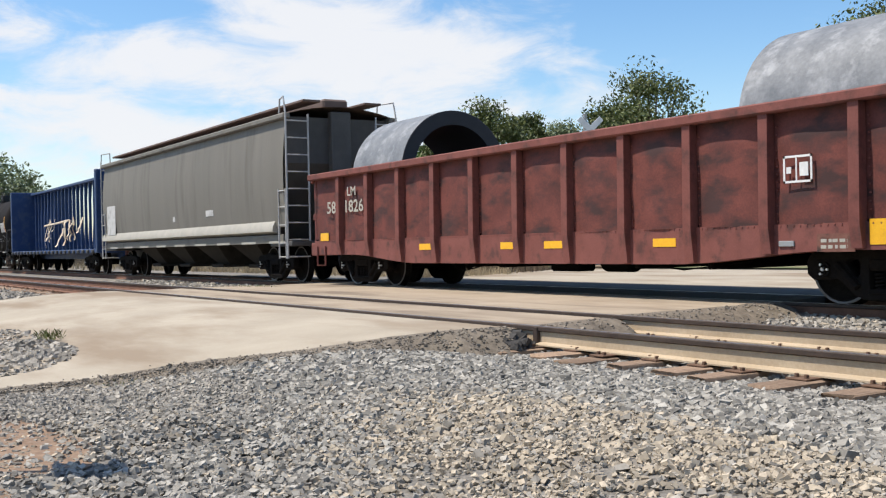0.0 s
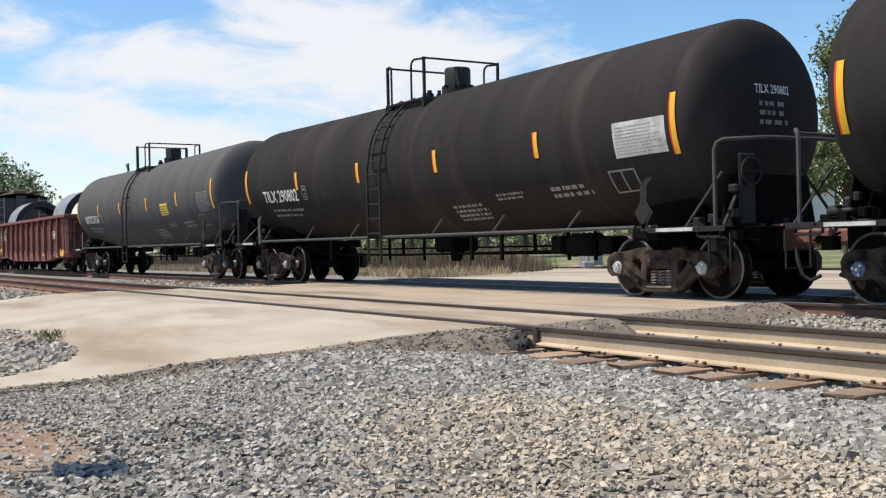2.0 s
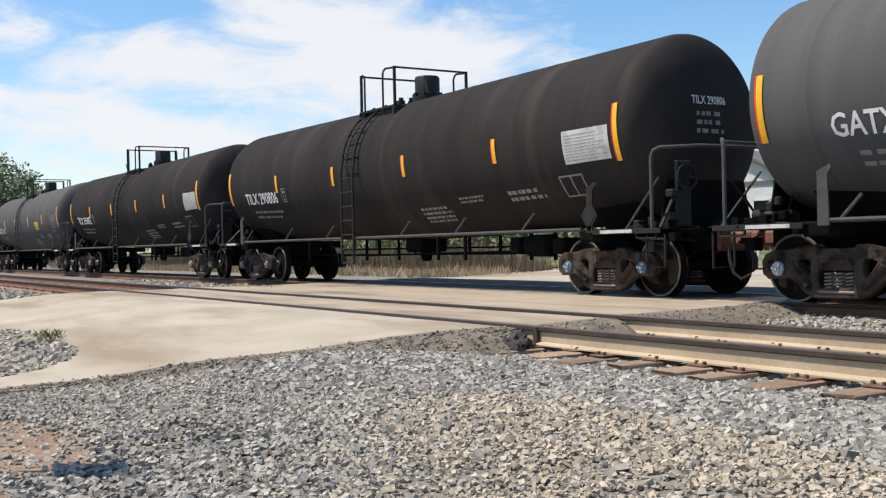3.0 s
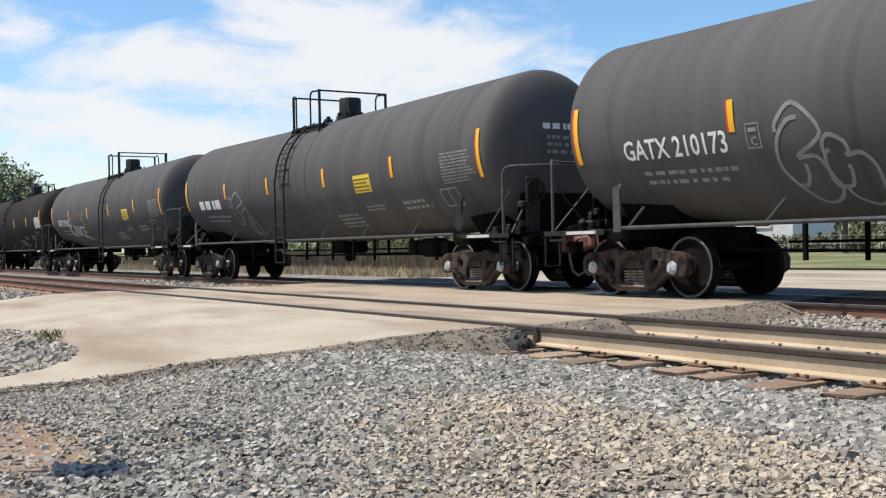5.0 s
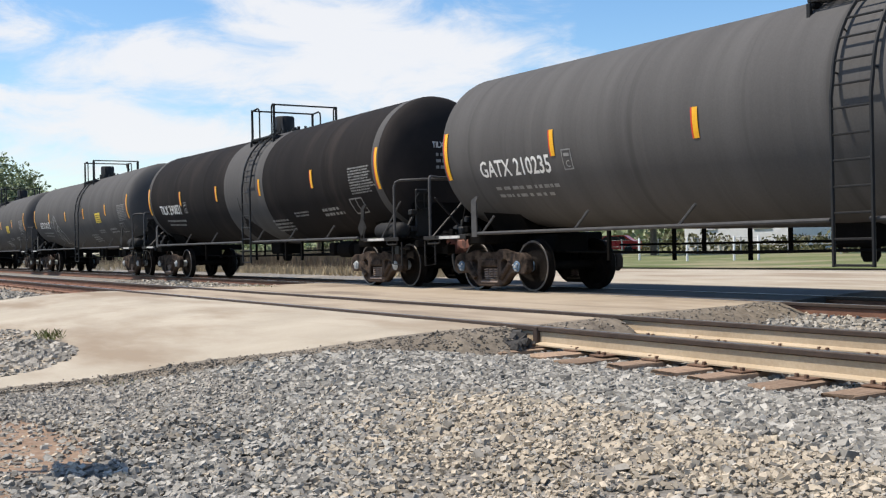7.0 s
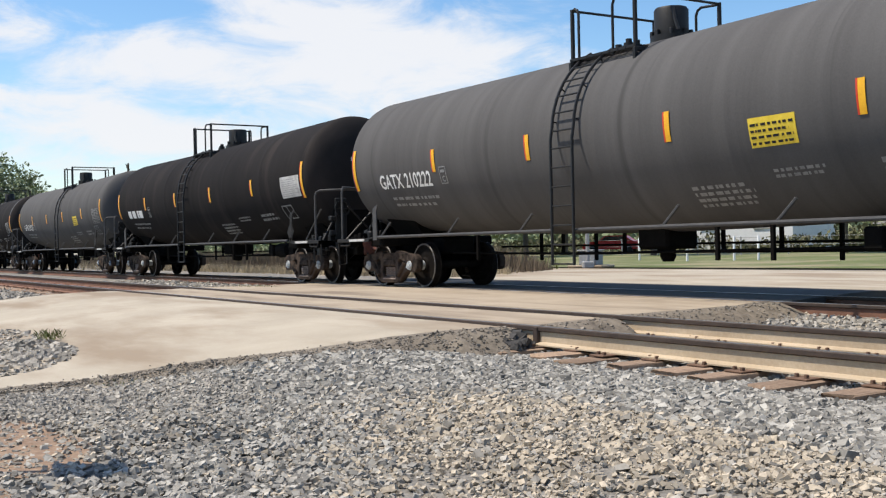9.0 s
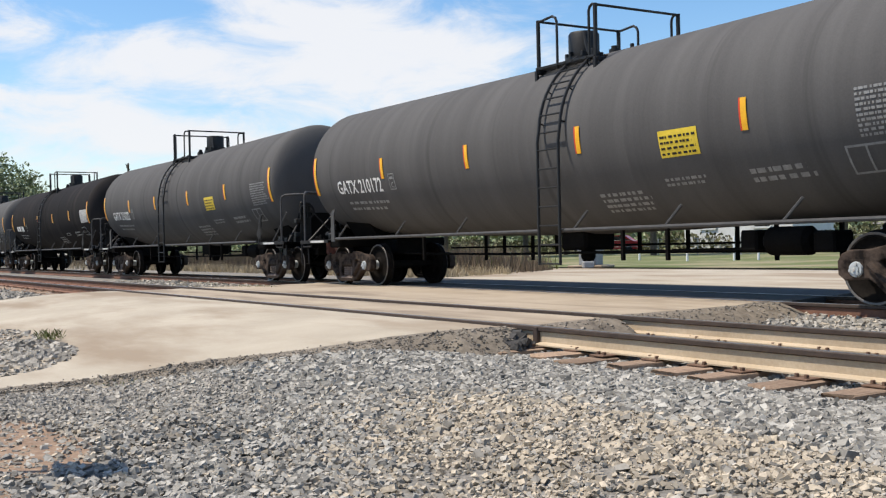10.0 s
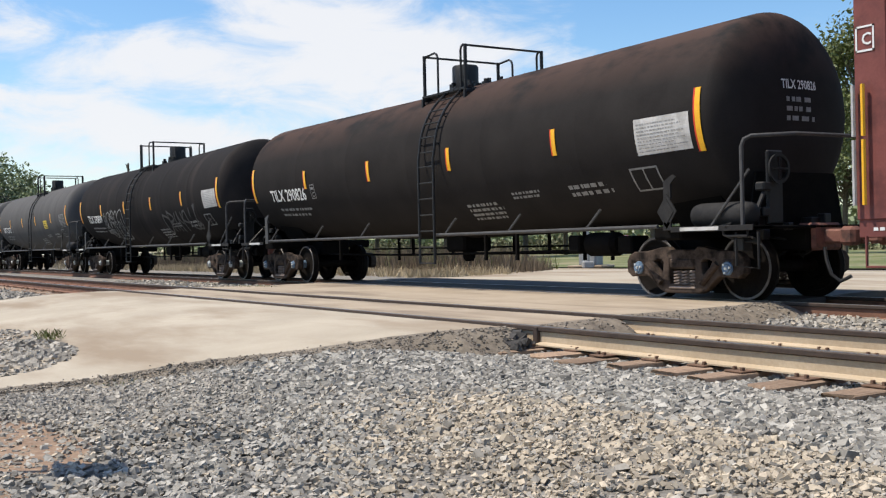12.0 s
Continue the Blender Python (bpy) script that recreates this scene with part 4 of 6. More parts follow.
    s = Shape().prism([(7.19, 1.27), (7.38, 1.52), (7.57, 1.27), (7.38, 1.02)], "y", -1.50, -1.485)
    s.prism([(7.24, 1.27), (7.38, 1.45), (7.52, 1.27), (7.38, 1.09)], "y", -1.508, -1.50)
    s.prism([(7.30, 1.45), (7.44, 1.45), (7.44, 1.66), (7.54, 1.75), (7.48, 1.79), (7.30, 1.70)], "y", -1.48, -1.45)
    s.box(7.3, 7.46, -1.5, -1.47, 1.0, 1.12, 0.005)
    return s


def brake_stand():
    s = Shape().box(8.66, 8.72, -0.92, -0.62, 1.05, 2.05, 0.02)
    s.turned([(8.74, 0.165), (8.74, 0.20), (8.775, 0.205), (8.775, 0.165)], "x", (0, -0.75, 1.80), 24, closed=True).tube([(8.76, -0.75, 1.61), (8.76, -0.75, 1.99)], 0.014, 6).tube([(8.76, -0.94, 1.80), (8.76, -0.56, 1.80)], 0.014, 6)
    s.box(8.60, 8.76, -1.06, -0.90, 1.50, 1.62, 0.02).box(8.60, 8.76, -1.06, -0.92, 1.15, 1.28, 0.02)
    s.tube([(8.7, -1.25, 1.05), (8.7, -0.95, 1.55)], 0.03, 6)
    return s


def end_gear():
    """Valves, levers and pipes crowded on the brake end."""
    s = Shape()
    rng = random.Random(3)
    for i in range(16):
        x, y, z = rng.uniform(8.0, 8.8), rng.uniform(-1.3, 0.3), rng.uniform(0.78, 1.16)
        w = rng.uniform(0.03, 0.1)
        s.box(x - w, x + w, y - w, y + w, z - w, z + w, 0.012)
    for i in range(9):
        x, y, z = rng.uniform(7.9, 8.5), rng.uniform(-1.4, 0.2), rng.uniform(0.6, 1.1)
        s.tube([(x, y, z), (x + rng.uniform(0.1, 0.4), y + rng.uniform(-0.1, 0.1), z + rng.uniform(-0.2, 0.1)), (x + rng.uniform(0.3, 0.6), y + rng.uniform(-0.3, 0.3), z + rng.uniform(-0.1, 0.2))], 0.016, 6)
    return s


def under_pipes():
    s = Shape()
    for y, z in ((0.95, 0.80), (0.95, 0.655)):
        s.tube([(-6.0, y, z), (6.0, y, z)], 0.020, 6)
    for x in (-4.6, -3.9, -2.9, -2.1, -1.2, 0.3, 1.5, 2.6, 3.4, 4.6, 5.4):
        s.box(x - 0.03, x + 0.03, 0.92, 0.98, 0.655 - (0.14 if int(x * 10) % 3 else 0.0), 1.1, 0.006)
    return s


def under_gear():
    s = Shape().box(-0.35, 0.35, -0.35, 0.35, 0.72, 1.24, 0.05).turned([(0.52, 0.09), (0.60, 0.13), (0.80, 0.13)], "z", (0.0, 0, 0), 14)
    s.turned([(4.55, 0.13), (4.62, 0.20), (5.25, 0.20), (5.32, 0.13)], "x", (0, -0.55, 0.82), 18)
    s.box(4.2, 4.5, -0.75, -0.35, 0.68, 0.98, 0.03).box(5.4, 5.75, -0.7, -0.3, 0.66, 0.95, 0.03)
    s.tube([(-6, -0.3, 0.70), (-2, -0.3, 0.66), (4.4, -0.45, 0.72)], 0.022, 6)
    for x in (-4.2, 1.9, 2.9):
        s.box(x - 0.03, x + 0.03, -0.9, -0.84, 0.56, 1.06, 0.006)
    return s


BANDS = [-8.05 + 3.22 * i for i in range(6)]
BANDS_GREY = {1: BANDS[:4] + [5.03, 8.05], -1: [-8.05, -4.77, -1.73] + BANDS[3:]}


def tank_car(mark, number, paint, data="white_panel", band=None, rusty=False):
    tone = {"black": "black", "grey": "grey"}[paint]
    c = thing("tank_car", LABELS[paint], "tank car", "tank cars of the train")
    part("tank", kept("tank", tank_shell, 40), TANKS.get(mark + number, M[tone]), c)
    way = -1 if number in MIRRORED else 1

    def turned_about(key, fn):
        def made():
            s = fn()
            s.v = [(way * x, y, z) for x, y, z in s.v]
            return s
        return kept(key + ("_m" if way < 0 else ""), made)
    ld = part("ladder", turned_about("tank_ladder", tank_ladder), M["ladder"], c, "black ladder bent over the tank", pose(0.09, 0, 0))
    for y, z in rung_spots():
        part("rung", turned_about("rung", lambda: Shape().tube([(0.55, 0, 0), (1.10, 0, 0)], 0.015, 6)), M["ladder"], ld, "", pose(0, y, z))
    pf = part("platform", turned_about("platform", top_platform), M["ladder"], c, "steel grating round the manway", pose(0 if way > 0 else 0.22, 0, 0))
    for y in (-0.86, -0.62, 0.62, 0.86):
        part("grating", turned_about("grating%d" % (y * 100), lambda: grating(y)), M["ladder"], pf)
    part("guard_rail", turned_about("guard0", lambda: guard_rail(RAIL_X[0], 1)), M["ladder"], pf, "bent pipe railing")
    part("guard_rail", turned_about("guard1", lambda: guard_rail(RAIL_X[1], -1)), M["ladder"], pf, "bent pipe railing")
    part("manway", kept("dome", dome), M["ladder"], c, "round manway with bolted lid", pose(0 if way > 0 else 0.18, 0, 0))
    for k, spot in enumerate(VALVES):
        part("valve", turned_about("valve%d" % k, lambda: valve(*spot)), M["ladder"], c)
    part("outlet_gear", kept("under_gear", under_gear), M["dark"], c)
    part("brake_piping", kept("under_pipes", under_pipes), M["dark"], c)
    part("side_rail", kept("pipe_a%d" % way, lambda: side_pipe(-7.2, 0.55 if way > 0 else -1.10)), M["pipe"], c, "grey side handrail")
    part("side_rail", kept("pipe_b%d" % way, lambda: side_pipe(1.10 if way > 0 else -0.55, 7.2)), M["pipe"], c, "grey side handrail")
    for x in (-6.9, -4.3, -2.0, 1.45, 3.5, 5.6):
        part("strut", kept("strut", strut), M["pipe"], c, "", pose(x, 0, 0))
    part("bracket", kept("lead_bracket", lead_bracket), M["pipe"], c, "", pose(-7.15, 0, 0))
    for side in (-1, 1):
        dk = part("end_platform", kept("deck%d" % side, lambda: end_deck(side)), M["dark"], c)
        if side > 0:
            part("deck_edge", kept("deck_edge", deck_edge), M["fitting"], dk, "grey platform edge")
            part("end_rail", kept("end_rail", end_rail), M["pipe"], dk, "bent pipe end railing")
            part("step", kept("sill_step", sill_step), M["fitting"], dk)
        else:
            def flip(fn):
                s = fn()
                s.v = [(-x, y, z) for x, y, z in s.v]
                return s
            part("deck_edge", kept("deck_edge_l", lambda: flip(deck_edge)), M["fitting"], dk, "grey platform edge")
            part("end_rail", kept("end_rail_l", lambda: flip(end_rail)), M["pipe"], dk, "bent pipe end railing")
            part("step", kept("sill_step_l", lambda: flip(sill_step)), M["fitting"], dk)
        coupler(c, side * (HALF - 0.5), side)
        hose(c, side * (HALF - 0.35), side)
        plate = part("safety_stripe", kept("stripe%d" % side, lambda: Shape().box(side * 8.0 - 0.36, side * 8.0 + 0.36, -1.508, -1.501, 0.985, 1.035)), M["silver"], dk, "white stencilled strip")
    if number in WITH_RESERVOIR:
        part("reservoir", kept("reservoir", brake_reservoir), M["fitting"], c, "grey air reservoir")
    part("cross_brace", kept("cross_brace", cross_brace), M["ladder"], c, "crossed steel rods")
    part("brake_valve", kept("brake_valve", brake_valve), M["ladder"], c, "black control valve")
    part("rail_brace", kept("rail_brace", rail_brace), M["pipe"], c, "slanting rod")
    part("placard_holder", kept("placard", placard_holder), M["fitting"], c, "grey diamond placard holder")
    part("brake_stand", kept("brake_stand", brake_stand), M["ladder"], c, "hand brake wheel and stand")
    part("brake_gear", kept("end_gear", end_gear), M["ladder"], c, kind="stuff")
    part("brake_gear", kept("end_gear_l", lambda: flip(end_gear)), M["dark"], c, kind="stuff")
    for i, x in enumerate(BANDS if paint == "black" else BANDS_GREY[way]):
        span = 17.5 if i in (0, 5) else 8.5
        st = part("reflector", kept("band%d" % (span > 10), lambda: band_strip(span)), M["yellow"], c, "yellow reflective strip", pose(x + TANK_X, 0, TANK_RISE * abs(x)))
        part("red_edge", kept("red%d" % (span > 10), lambda: band_strip(span, 0.03, -0.062)), M["red_tape"], st, "red reflective edge")
    for x in (-7.27, 7.27):
        truck(c, x, caps="cap_blue" if number in BLUE_CAPS else "cap")
    if number == "290831":
        for x0, x1 in ((-0.95, 1.85), (7.86, 8.13), (-8.13, -7.86)):
            ring = Shape().turned([(x0, TANK_R + 0.002), (x0, TANK_R + 0.005), (x1, TANK_R + 0.005), (x1, TANK_R + 0.002)], "x", (0, 0, TANK_Z), 96)
            ring.v = [(x + TANK_X, y, TANK_Z + sag(x, z - TANK_Z) + TANK_RISE * abs(x)) for x, y, z in ring.v]
            part("repainted_band", ring.mesh("band_shell", 40), M["grey"], c, "grey repainted band")
    for colour, width, strokes in TAGS.get(number, ()):
        part("painted_tag", wrap(ribbon(strokes, width), 0, TANK_Z, TANK_R, TANK_Z, 0.007), M[colour], c, "spray-painted outline lettering")
    # lettering
    big = mark + " " + number
    front = words(big, 0.29, 0.86 if paint == "grey" else 0.98) if len(number) > 3 else bars(1, 2.1, 0.42, 3, 0.6)
    part("lettering", wrap(front, -7.02, 2.05, TANK_R, TANK_Z), M["white"], c, "white stencilled car number")
    part("small_lettering", wrap(bars(2, 2.0, 0.30, 5, 0.42), -6.72, 1.70, TANK_R, TANK_Z), M["dim"], c, "faded weight figures")
    fr = Shape()
    for x0, x1, z0, z1 in ((0, 0.24, 0, 0.02), (0, 0.24, 0.30, 0.32), (0, 0.02, 0, 0.32), (0.22, 0.24, 0, 0.32), (0.05, 0.19, 0.21, 0.26)):
        fr.add([(x0, 0, z0), (x1, 0, z0), (x1, 0, z1), (x0, 0, z1)], [(0, 1, 2, 3)])
    part("stencil", wrap(fr.mesh("stencil", 0), -4.62, 2.06, TANK_R, TANK_Z), M["dim"], c, "small framed stencil")
    part("stencil", wrap(words("C", 0.11), -4.55, 2.10, TANK_R, TANK_Z), M["dim"], c)
    for x, z, w, h, rows in ((1.75, 1.45, 1.1, 0.42, 4), (3.3, 1.72, 0.9, 0.16, 2), (4.9, 1.66, 1.2, 0.26, 2)):
        part("small_lettering", wrap(bars(rows, w, h, int(x * 10)), x, z, TANK_R, TANK_Z), M["dim"], c, "faded stencilled writing")
    if data == "white_panel":
        pl = part("data_panel", wrap(Shape().add([(0, 0, 0), (1.12, 0, 0), (1.12, 0, 0.52), (0, 0, 0.52)], [(0, 1, 2, 3)]).mesh("panel", 0), 6.75, 2.1, TANK_R, TANK_Z, 0.005), M["silver"], c, "white data panel")
        part("small_lettering", wrap(bars(9, 1.0, 0.44, 8, 0.3), 6.8, 2.14, TANK_R, TANK_Z, 0.009), M["dim"], pl)
    else:
        part("data_panel", wrap(bars(10, 1.15, 0.60, 9, 0.55), 6.72, 2.02, TANK_R, TANK_Z), M["dim"], c, "block of stencilled test data")
    fr = Shape()
    for x0, x1, z0, z1 in ((0, 0.6, 0, 0.03), (0, 0.6, 0.37, 0.4), (0, 0.03, 0, 0.4), (0.57, 0.6, 0, 0.4), (0.28, 0.31, 0, 0.4)):
        fr.add([(x0, 0, z0), (x1, 0, z0), (x1, 0, z1), (x0, 0, z1)], [(0, 1, 2, 3)])
    part("stencil", wrap(fr.mesh("stencil", 0), 6.45, 1.62, TANK_R, TANK_Z), M["dim"], c, "framed stencil box")
    if paint == "grey":
        sg = part("notice", wrap(Shape().add([(0, 0, 0), (0.76, 0, 0), (0.76, 0, 0.36), (0, 0, 0.36)], [(0, 1, 2, 3)]).mesh("notice", 0), 3.08 if way < 0 else 3.4, 2.08, TANK_R, TANK_Z, 0.006), M["sign_yellow"], c, "yellow notice")
        part("small_lettering", wrap(bars(4, 0.70, 0.30, 2, 0.42), 3.11 if way < 0 else 3.43, 2.11, TANK_R, TANK_Z, 0.010), M["ladder"], sg)
    # lettering on the end head
    hd = words(big, 0.13, 0.75) if len(number) > 3 else bars(1, 0.8, 0.18, 3, 0.6)
    for v in hd.vertices:
        x, z = v.co.x - 0.36, v.co.z + 2.90
        rr = min(0.98, math.hypot(x, z - TANK_Z) / TANK_R)
        v.co = (TANK_CYL + TANK_X + bulge(rr) + 0.012, x, z + TANK_RISE * TANK_CYL)
    part("lettering", hd, M["white"], c, "white number on the tank end")
    # seen from the end the figures run from the near side to the far side
    sb = bars(3, 0.62, 0.40, 4, 0.5)
    for v in sb.vertices:
        x, z = v.co.x - 0.28, v.co.z + 2.45
        rr = min(0.98, math.hypot(x, z - TANK_Z) / TANK_R)
        v.co = (TANK_CYL + TANK_X + bulge(rr) + 0.012, x, z + TANK_RISE * TANK_CYL)
    part("small_lettering", sb, M["dim"], c)
    return c


LABELS = {"black": "black railway tank car with yellow reflector strips", "grey": "dull grey railway tank car with yellow reflector strips"}
TANKS = {"TILX290826": M["black_rust_sheen"], "TILX290806": M["black_dusty"], "TILX290802": M["black_dusty"]}
MIRRORED = ("210156", "290802", "290806", "210", "290", "210222", "290809")
WITH_RESERVOIR = ("210173", "290831", "290826", "210172")
BLUE_CAPS = ("290826", "210235", "290806")


def blob(x, z, w, h, lean=0.0, turns=1.0, start=0.0):
    return [(x + w * math.cos(start + a * turns * math.pi / 6) + lean * math.sin(start + a * turns * math.pi / 6), z + h * math.sin(start + a * turns * math.pi / 6)) for a in range(13)]


# strokes as lists of (along the car, height from the waist along the shell)
TAGS = {
    "210173": [("dim", 0.055, [[(-4.13, -0.39), (-4.11, -0.27), (-3.82, -0.07), (-3.46, -0.44), (-3.88, -0.71), (-3.59, -0.73), (-3.45, -1.03), (-3.43, -1.2), (-3.58, -1.38), (-3.8, -1.42), (-4.0, -1.16), (-4.17, -0.85), (-4.16, -0.56), (-4.06, -0.38), (-3.92, -0.26), (-3.77, -0.24)],
                               [(-3.8, -0.81), (-3.81, -0.96), (-3.92, -1.12), (-4.0, -1.09)],
                               [(-3.38, -0.66), (-3.47, -0.67), (-3.45, -0.54), (-3.34, -0.48), (-3.16, -0.57), (-3.12, -0.69), (-3.16, -0.74), (-2.95, -0.72), (-2.81, -0.89), (-2.82, -1.16), (-2.88, -1.39), (-3.09, -1.5), (-3.31, -1.33), (-3.35, -1.16)],
                               [(-3.46, -0.67), (-3.49, -0.87), (-3.47, -1.13), (-3.35, -1.16), (-3.24, -1.13), (-3.17, -0.94), (-3.19, -0.86)]])],
    "210": [("dim", 0.045, [[(-4.39, -0.4), (-4.15, -0.23), (-3.93, -0.19), (-3.68, -0.44), (-4.23, -0.61), (-3.99, -0.82), (-4.24, -1.08), (-4.46, -0.93), (-4.44, -0.56)],
                               [(-3.89, -0.74), (-3.63, -0.59), (-3.48, -0.72), (-3.69, -1.01), (-3.92, -1.35), (-3.74, -1.36), (-3.51, -1.01), (-3.35, -0.84), (-3.29, -1.11), (-3.39, -1.37), (-3.97, -1.48)]])],
    "210162": [("silver", 0.085, [[(-5.2, -0.45), (-5.05, -1.05)], [(-4.7, -0.5), (-5.1, -0.75), (-4.6, -1.05)], [(-4.5, -1.05), (-4.3, -0.55), (-4.1, -1.05)], [(-4.4, -0.85), (-4.15, -0.85)], [(-3.95, -1.05), (-3.9, -0.6), (-3.6, -1.0), (-3.55, -0.55)], blob(-3.2, -0.85, 0.2, 0.22, 0, 0.75, 0.7), [(-2.6, -0.65), (-2.9, -0.65), (-2.9, -1.05), (-2.4, -1.2)], [(-2.9, -0.85), (-2.65, -0.85)]]),
               ("olive", 0.05, [blob(-3.1, -0.25, 0.12, 0.16, 0, 0.75, 0.6), [(-2.8, -0.1), (-2.8, -0.4), (-2.6, -0.25), (-2.8, -0.1)], blob(-2.4, -0.25, 0.12, 0.16, 0, 0.75, 0.6), [(-2.7, -0.5), (-2.9, -0.6), (-2.65, -0.7), (-2.85, -0.85)], blob(-2.4, -0.68, 0.13, 0.16), [(-2.15, -0.5), (-2.1, -0.85), (-1.9, -0.8), (-1.85, -0.5)], [(-1.7, -0.85), (-1.55, -0.45), (-1.4, -0.85)], [(-1.3, -0.4), (-1.2, -0.8)], [(-2.3, -1.0), (-2.25, -1.3)], [(-2.1, -1.0), (-1.95, -1.3), (-1.85, -1.0)], [(-1.7, -1.0), (-1.7, -1.3), (-1.45, -1.28)], [(-1.35, -0.95), (-1.3, -1.25), (-1.1, -1.2)]])],
    "290809": [("dim", 0.038, [[(-3.85, -0.52), (-3.81, -0.22), (-4.25, -0.36), (-4.22, -0.82), (-4.21, -1.07), (-4.15, -1.24), (-3.94, -1.22), (-3.69, -1.08), (-3.53, -0.91), (-3.5, -0.71), (-3.61, -0.58), (-3.79, -0.59), (-3.92, -0.79), (-3.9, -0.41)],
                               [(-3.8, -0.35), (-3.22, -0.19), (-3.21, -0.59)],
                               [(-3.71, -1.11), (-3.65, -1.27), (-3.5, -1.28), (-3.32, -1.14), (-3.22, -0.85), (-3.27, -0.67), (-3.39, -0.58), (-3.53, -0.63)],
                               [(-3.2, -0.33), (-2.8, -0.2), (-2.76, -0.35), (-2.84, -0.95)],
                               [(-3.39, -1.2), (-3.32, -1.33), (-3.07, -1.23), (-2.95, -1.04), (-2.96, -0.79), (-3.06, -0.61), (-3.2, -0.57), (-3.29, -0.65)],
                               [(-2.77, -0.35), (-2.08, -0.19), (-2.07, -0.97), (-2.17, -1.23), (-2.42, -1.33), (-2.59, -1.26)],
                               [(-2.8, -0.69), (-2.74, -0.6), (-2.63, -0.6), (-2.51, -0.75), (-2.48, -0.99), (-2.6, -1.26), (-2.78, -1.37), (-2.95, -1.32), (-3.03, -1.21)],
                               [(-2.34, -0.47), (-2.31, -0.84), (-2.38, -1.21)],
                               [(-2.45, -1.03), (-2.2, -1.03)]]),
               ("dim", 0.028, [[(-3.68, -0.17), (-3.72, -0.38), (-3.68, -0.46), (-3.61, -0.39), (-3.69, -0.37)],
                               [(-3.54, -0.16), (-3.59, -0.37), (-3.55, -0.45), (-3.49, -0.39), (-3.56, -0.36)],
                               [(-3.41, -0.14), (-3.45, -0.38), (-3.4, -0.49), (-3.33, -0.43), (-3.41, -0.39)],
                               [(-4.13, -0.88), (-4.0, -0.87), (-4.23, -1.11)],
                               [(-3.96, -0.86), (-4.0, -0.96), (-3.9, -0.97), (-3.85, -0.87), (-3.98, -1.13)],
                               [(-3.83, -0.87), (-3.78, -0.89), (-3.92, -1.06), (-3.7, -1.05)],
                               [(-4.53, -0.63), (-4.62, -0.62), (-4.67, -0.77), (-4.58, -0.8)],
                               [(-4.46, -0.63), (-4.53, -0.81), (-4.47, -0.8), (-4.38, -0.64), (-4.43, -0.82)],
                               [(-4.31, -0.64), (-4.34, -0.81), (-4.24, -0.62), (-4.17, -0.63)],
                               [(-4.64, -0.88), (-4.72, -0.99), (-4.65, -1.03), (-4.56, -0.9), (-4.64, -0.88)],
                               [(-4.45, -0.9), (-4.54, -0.92), (-4.51, -0.99), (-4.59, -1.03)],
                               [(-4.41, -0.88), (-4.47, -1.04), (-4.33, -1.02), (-4.3, -0.89), (-4.38, -0.92)]]),
               ("pipe", 0.07, [[(2.65, -0.52), (2.78, -1.16), (3.18, -0.9), (3.15, -0.65), (2.65, -0.52)],
                               [(3.16, -0.4), (3.29, -1.13)],
                               [(3.19, -0.45), (3.6, -0.59), (3.58, -0.72), (3.26, -0.78), (3.57, -0.89), (3.57, -1.13)],
                               [(3.87, -0.5), (3.76, -0.73), (3.83, -1.15)],
                               [(4.08, -0.47), (4.08, -1.18), (4.06, -0.56), (4.16, -0.72), (4.35, -0.9)],
                               [(4.45, -0.5), (4.46, -1.16)],
                               [(4.48, -0.75), (4.68, -0.52), (4.88, -0.51), (4.91, -0.72), (4.94, -0.88), (4.51, -0.78)],
                               [(5.32, -0.43), (5.27, -0.71)],
                               [(4.9, -0.87), (5.19, -1.1), (5.47, -1.14), (5.69, -1.03), (5.87, -0.91), (5.82, -1.11), (5.64, -1.15), (5.51, -1.02), (5.66, -0.88), (5.82, -0.34)],
                               [(5.74, -0.36), (5.79, -0.53), (5.91, -0.32)]])],
}
CARS = []   # (car, its centre at the start)


# ---- gondola with pipe sections ----
def gondola():
    c = thing("gondola_car", "rust-red ribbed gondola car with dented side panels", "gondola car")
    L = 8.25
    top, bot = 2.58, 0.70

    def belly(x):
        a = abs(x)
        return bot - 0.18 * (1 - ease(3.6, 6.4, a))
    ribs = [-6.83 + 1.348 * i for i in range(11)]
    # side walls: panels bulged between the ribs
    for side in (-1, 1):
        bays = [-L] + ribs + [L]
        for k in range(len(bays) - 1):
            a, b = bays[k], bays[k + 1]
            rows = []
            rng = random.Random(k * 3 + side)
            push = rng.uniform(0.03, 0.07)
            for i in range(11):
                z = 1.02 + (top - 0.08 - 1.02) * i / 10
                row = []
                for j in range(13):
                    x = a + (b - a) * j / 12
                    u, w = j / 12, i / 10
                    d = push * max(0, math.sin(math.pi * u)) ** 0.5 * max(0.0, 1 - ease(0.72 + 0.12 * math.sin(math.pi * u), 0.93, w))
                    d += 0.02 * noise.noise(Vector((x * 2.2, z * 2.2, side * 3)))
                    row.append((x, side * (1.42 + d), z))
                rows.append(row)
            part("side_panel", Shape().sheet(rows).mesh("side_panel", 60), M["gond"], c)
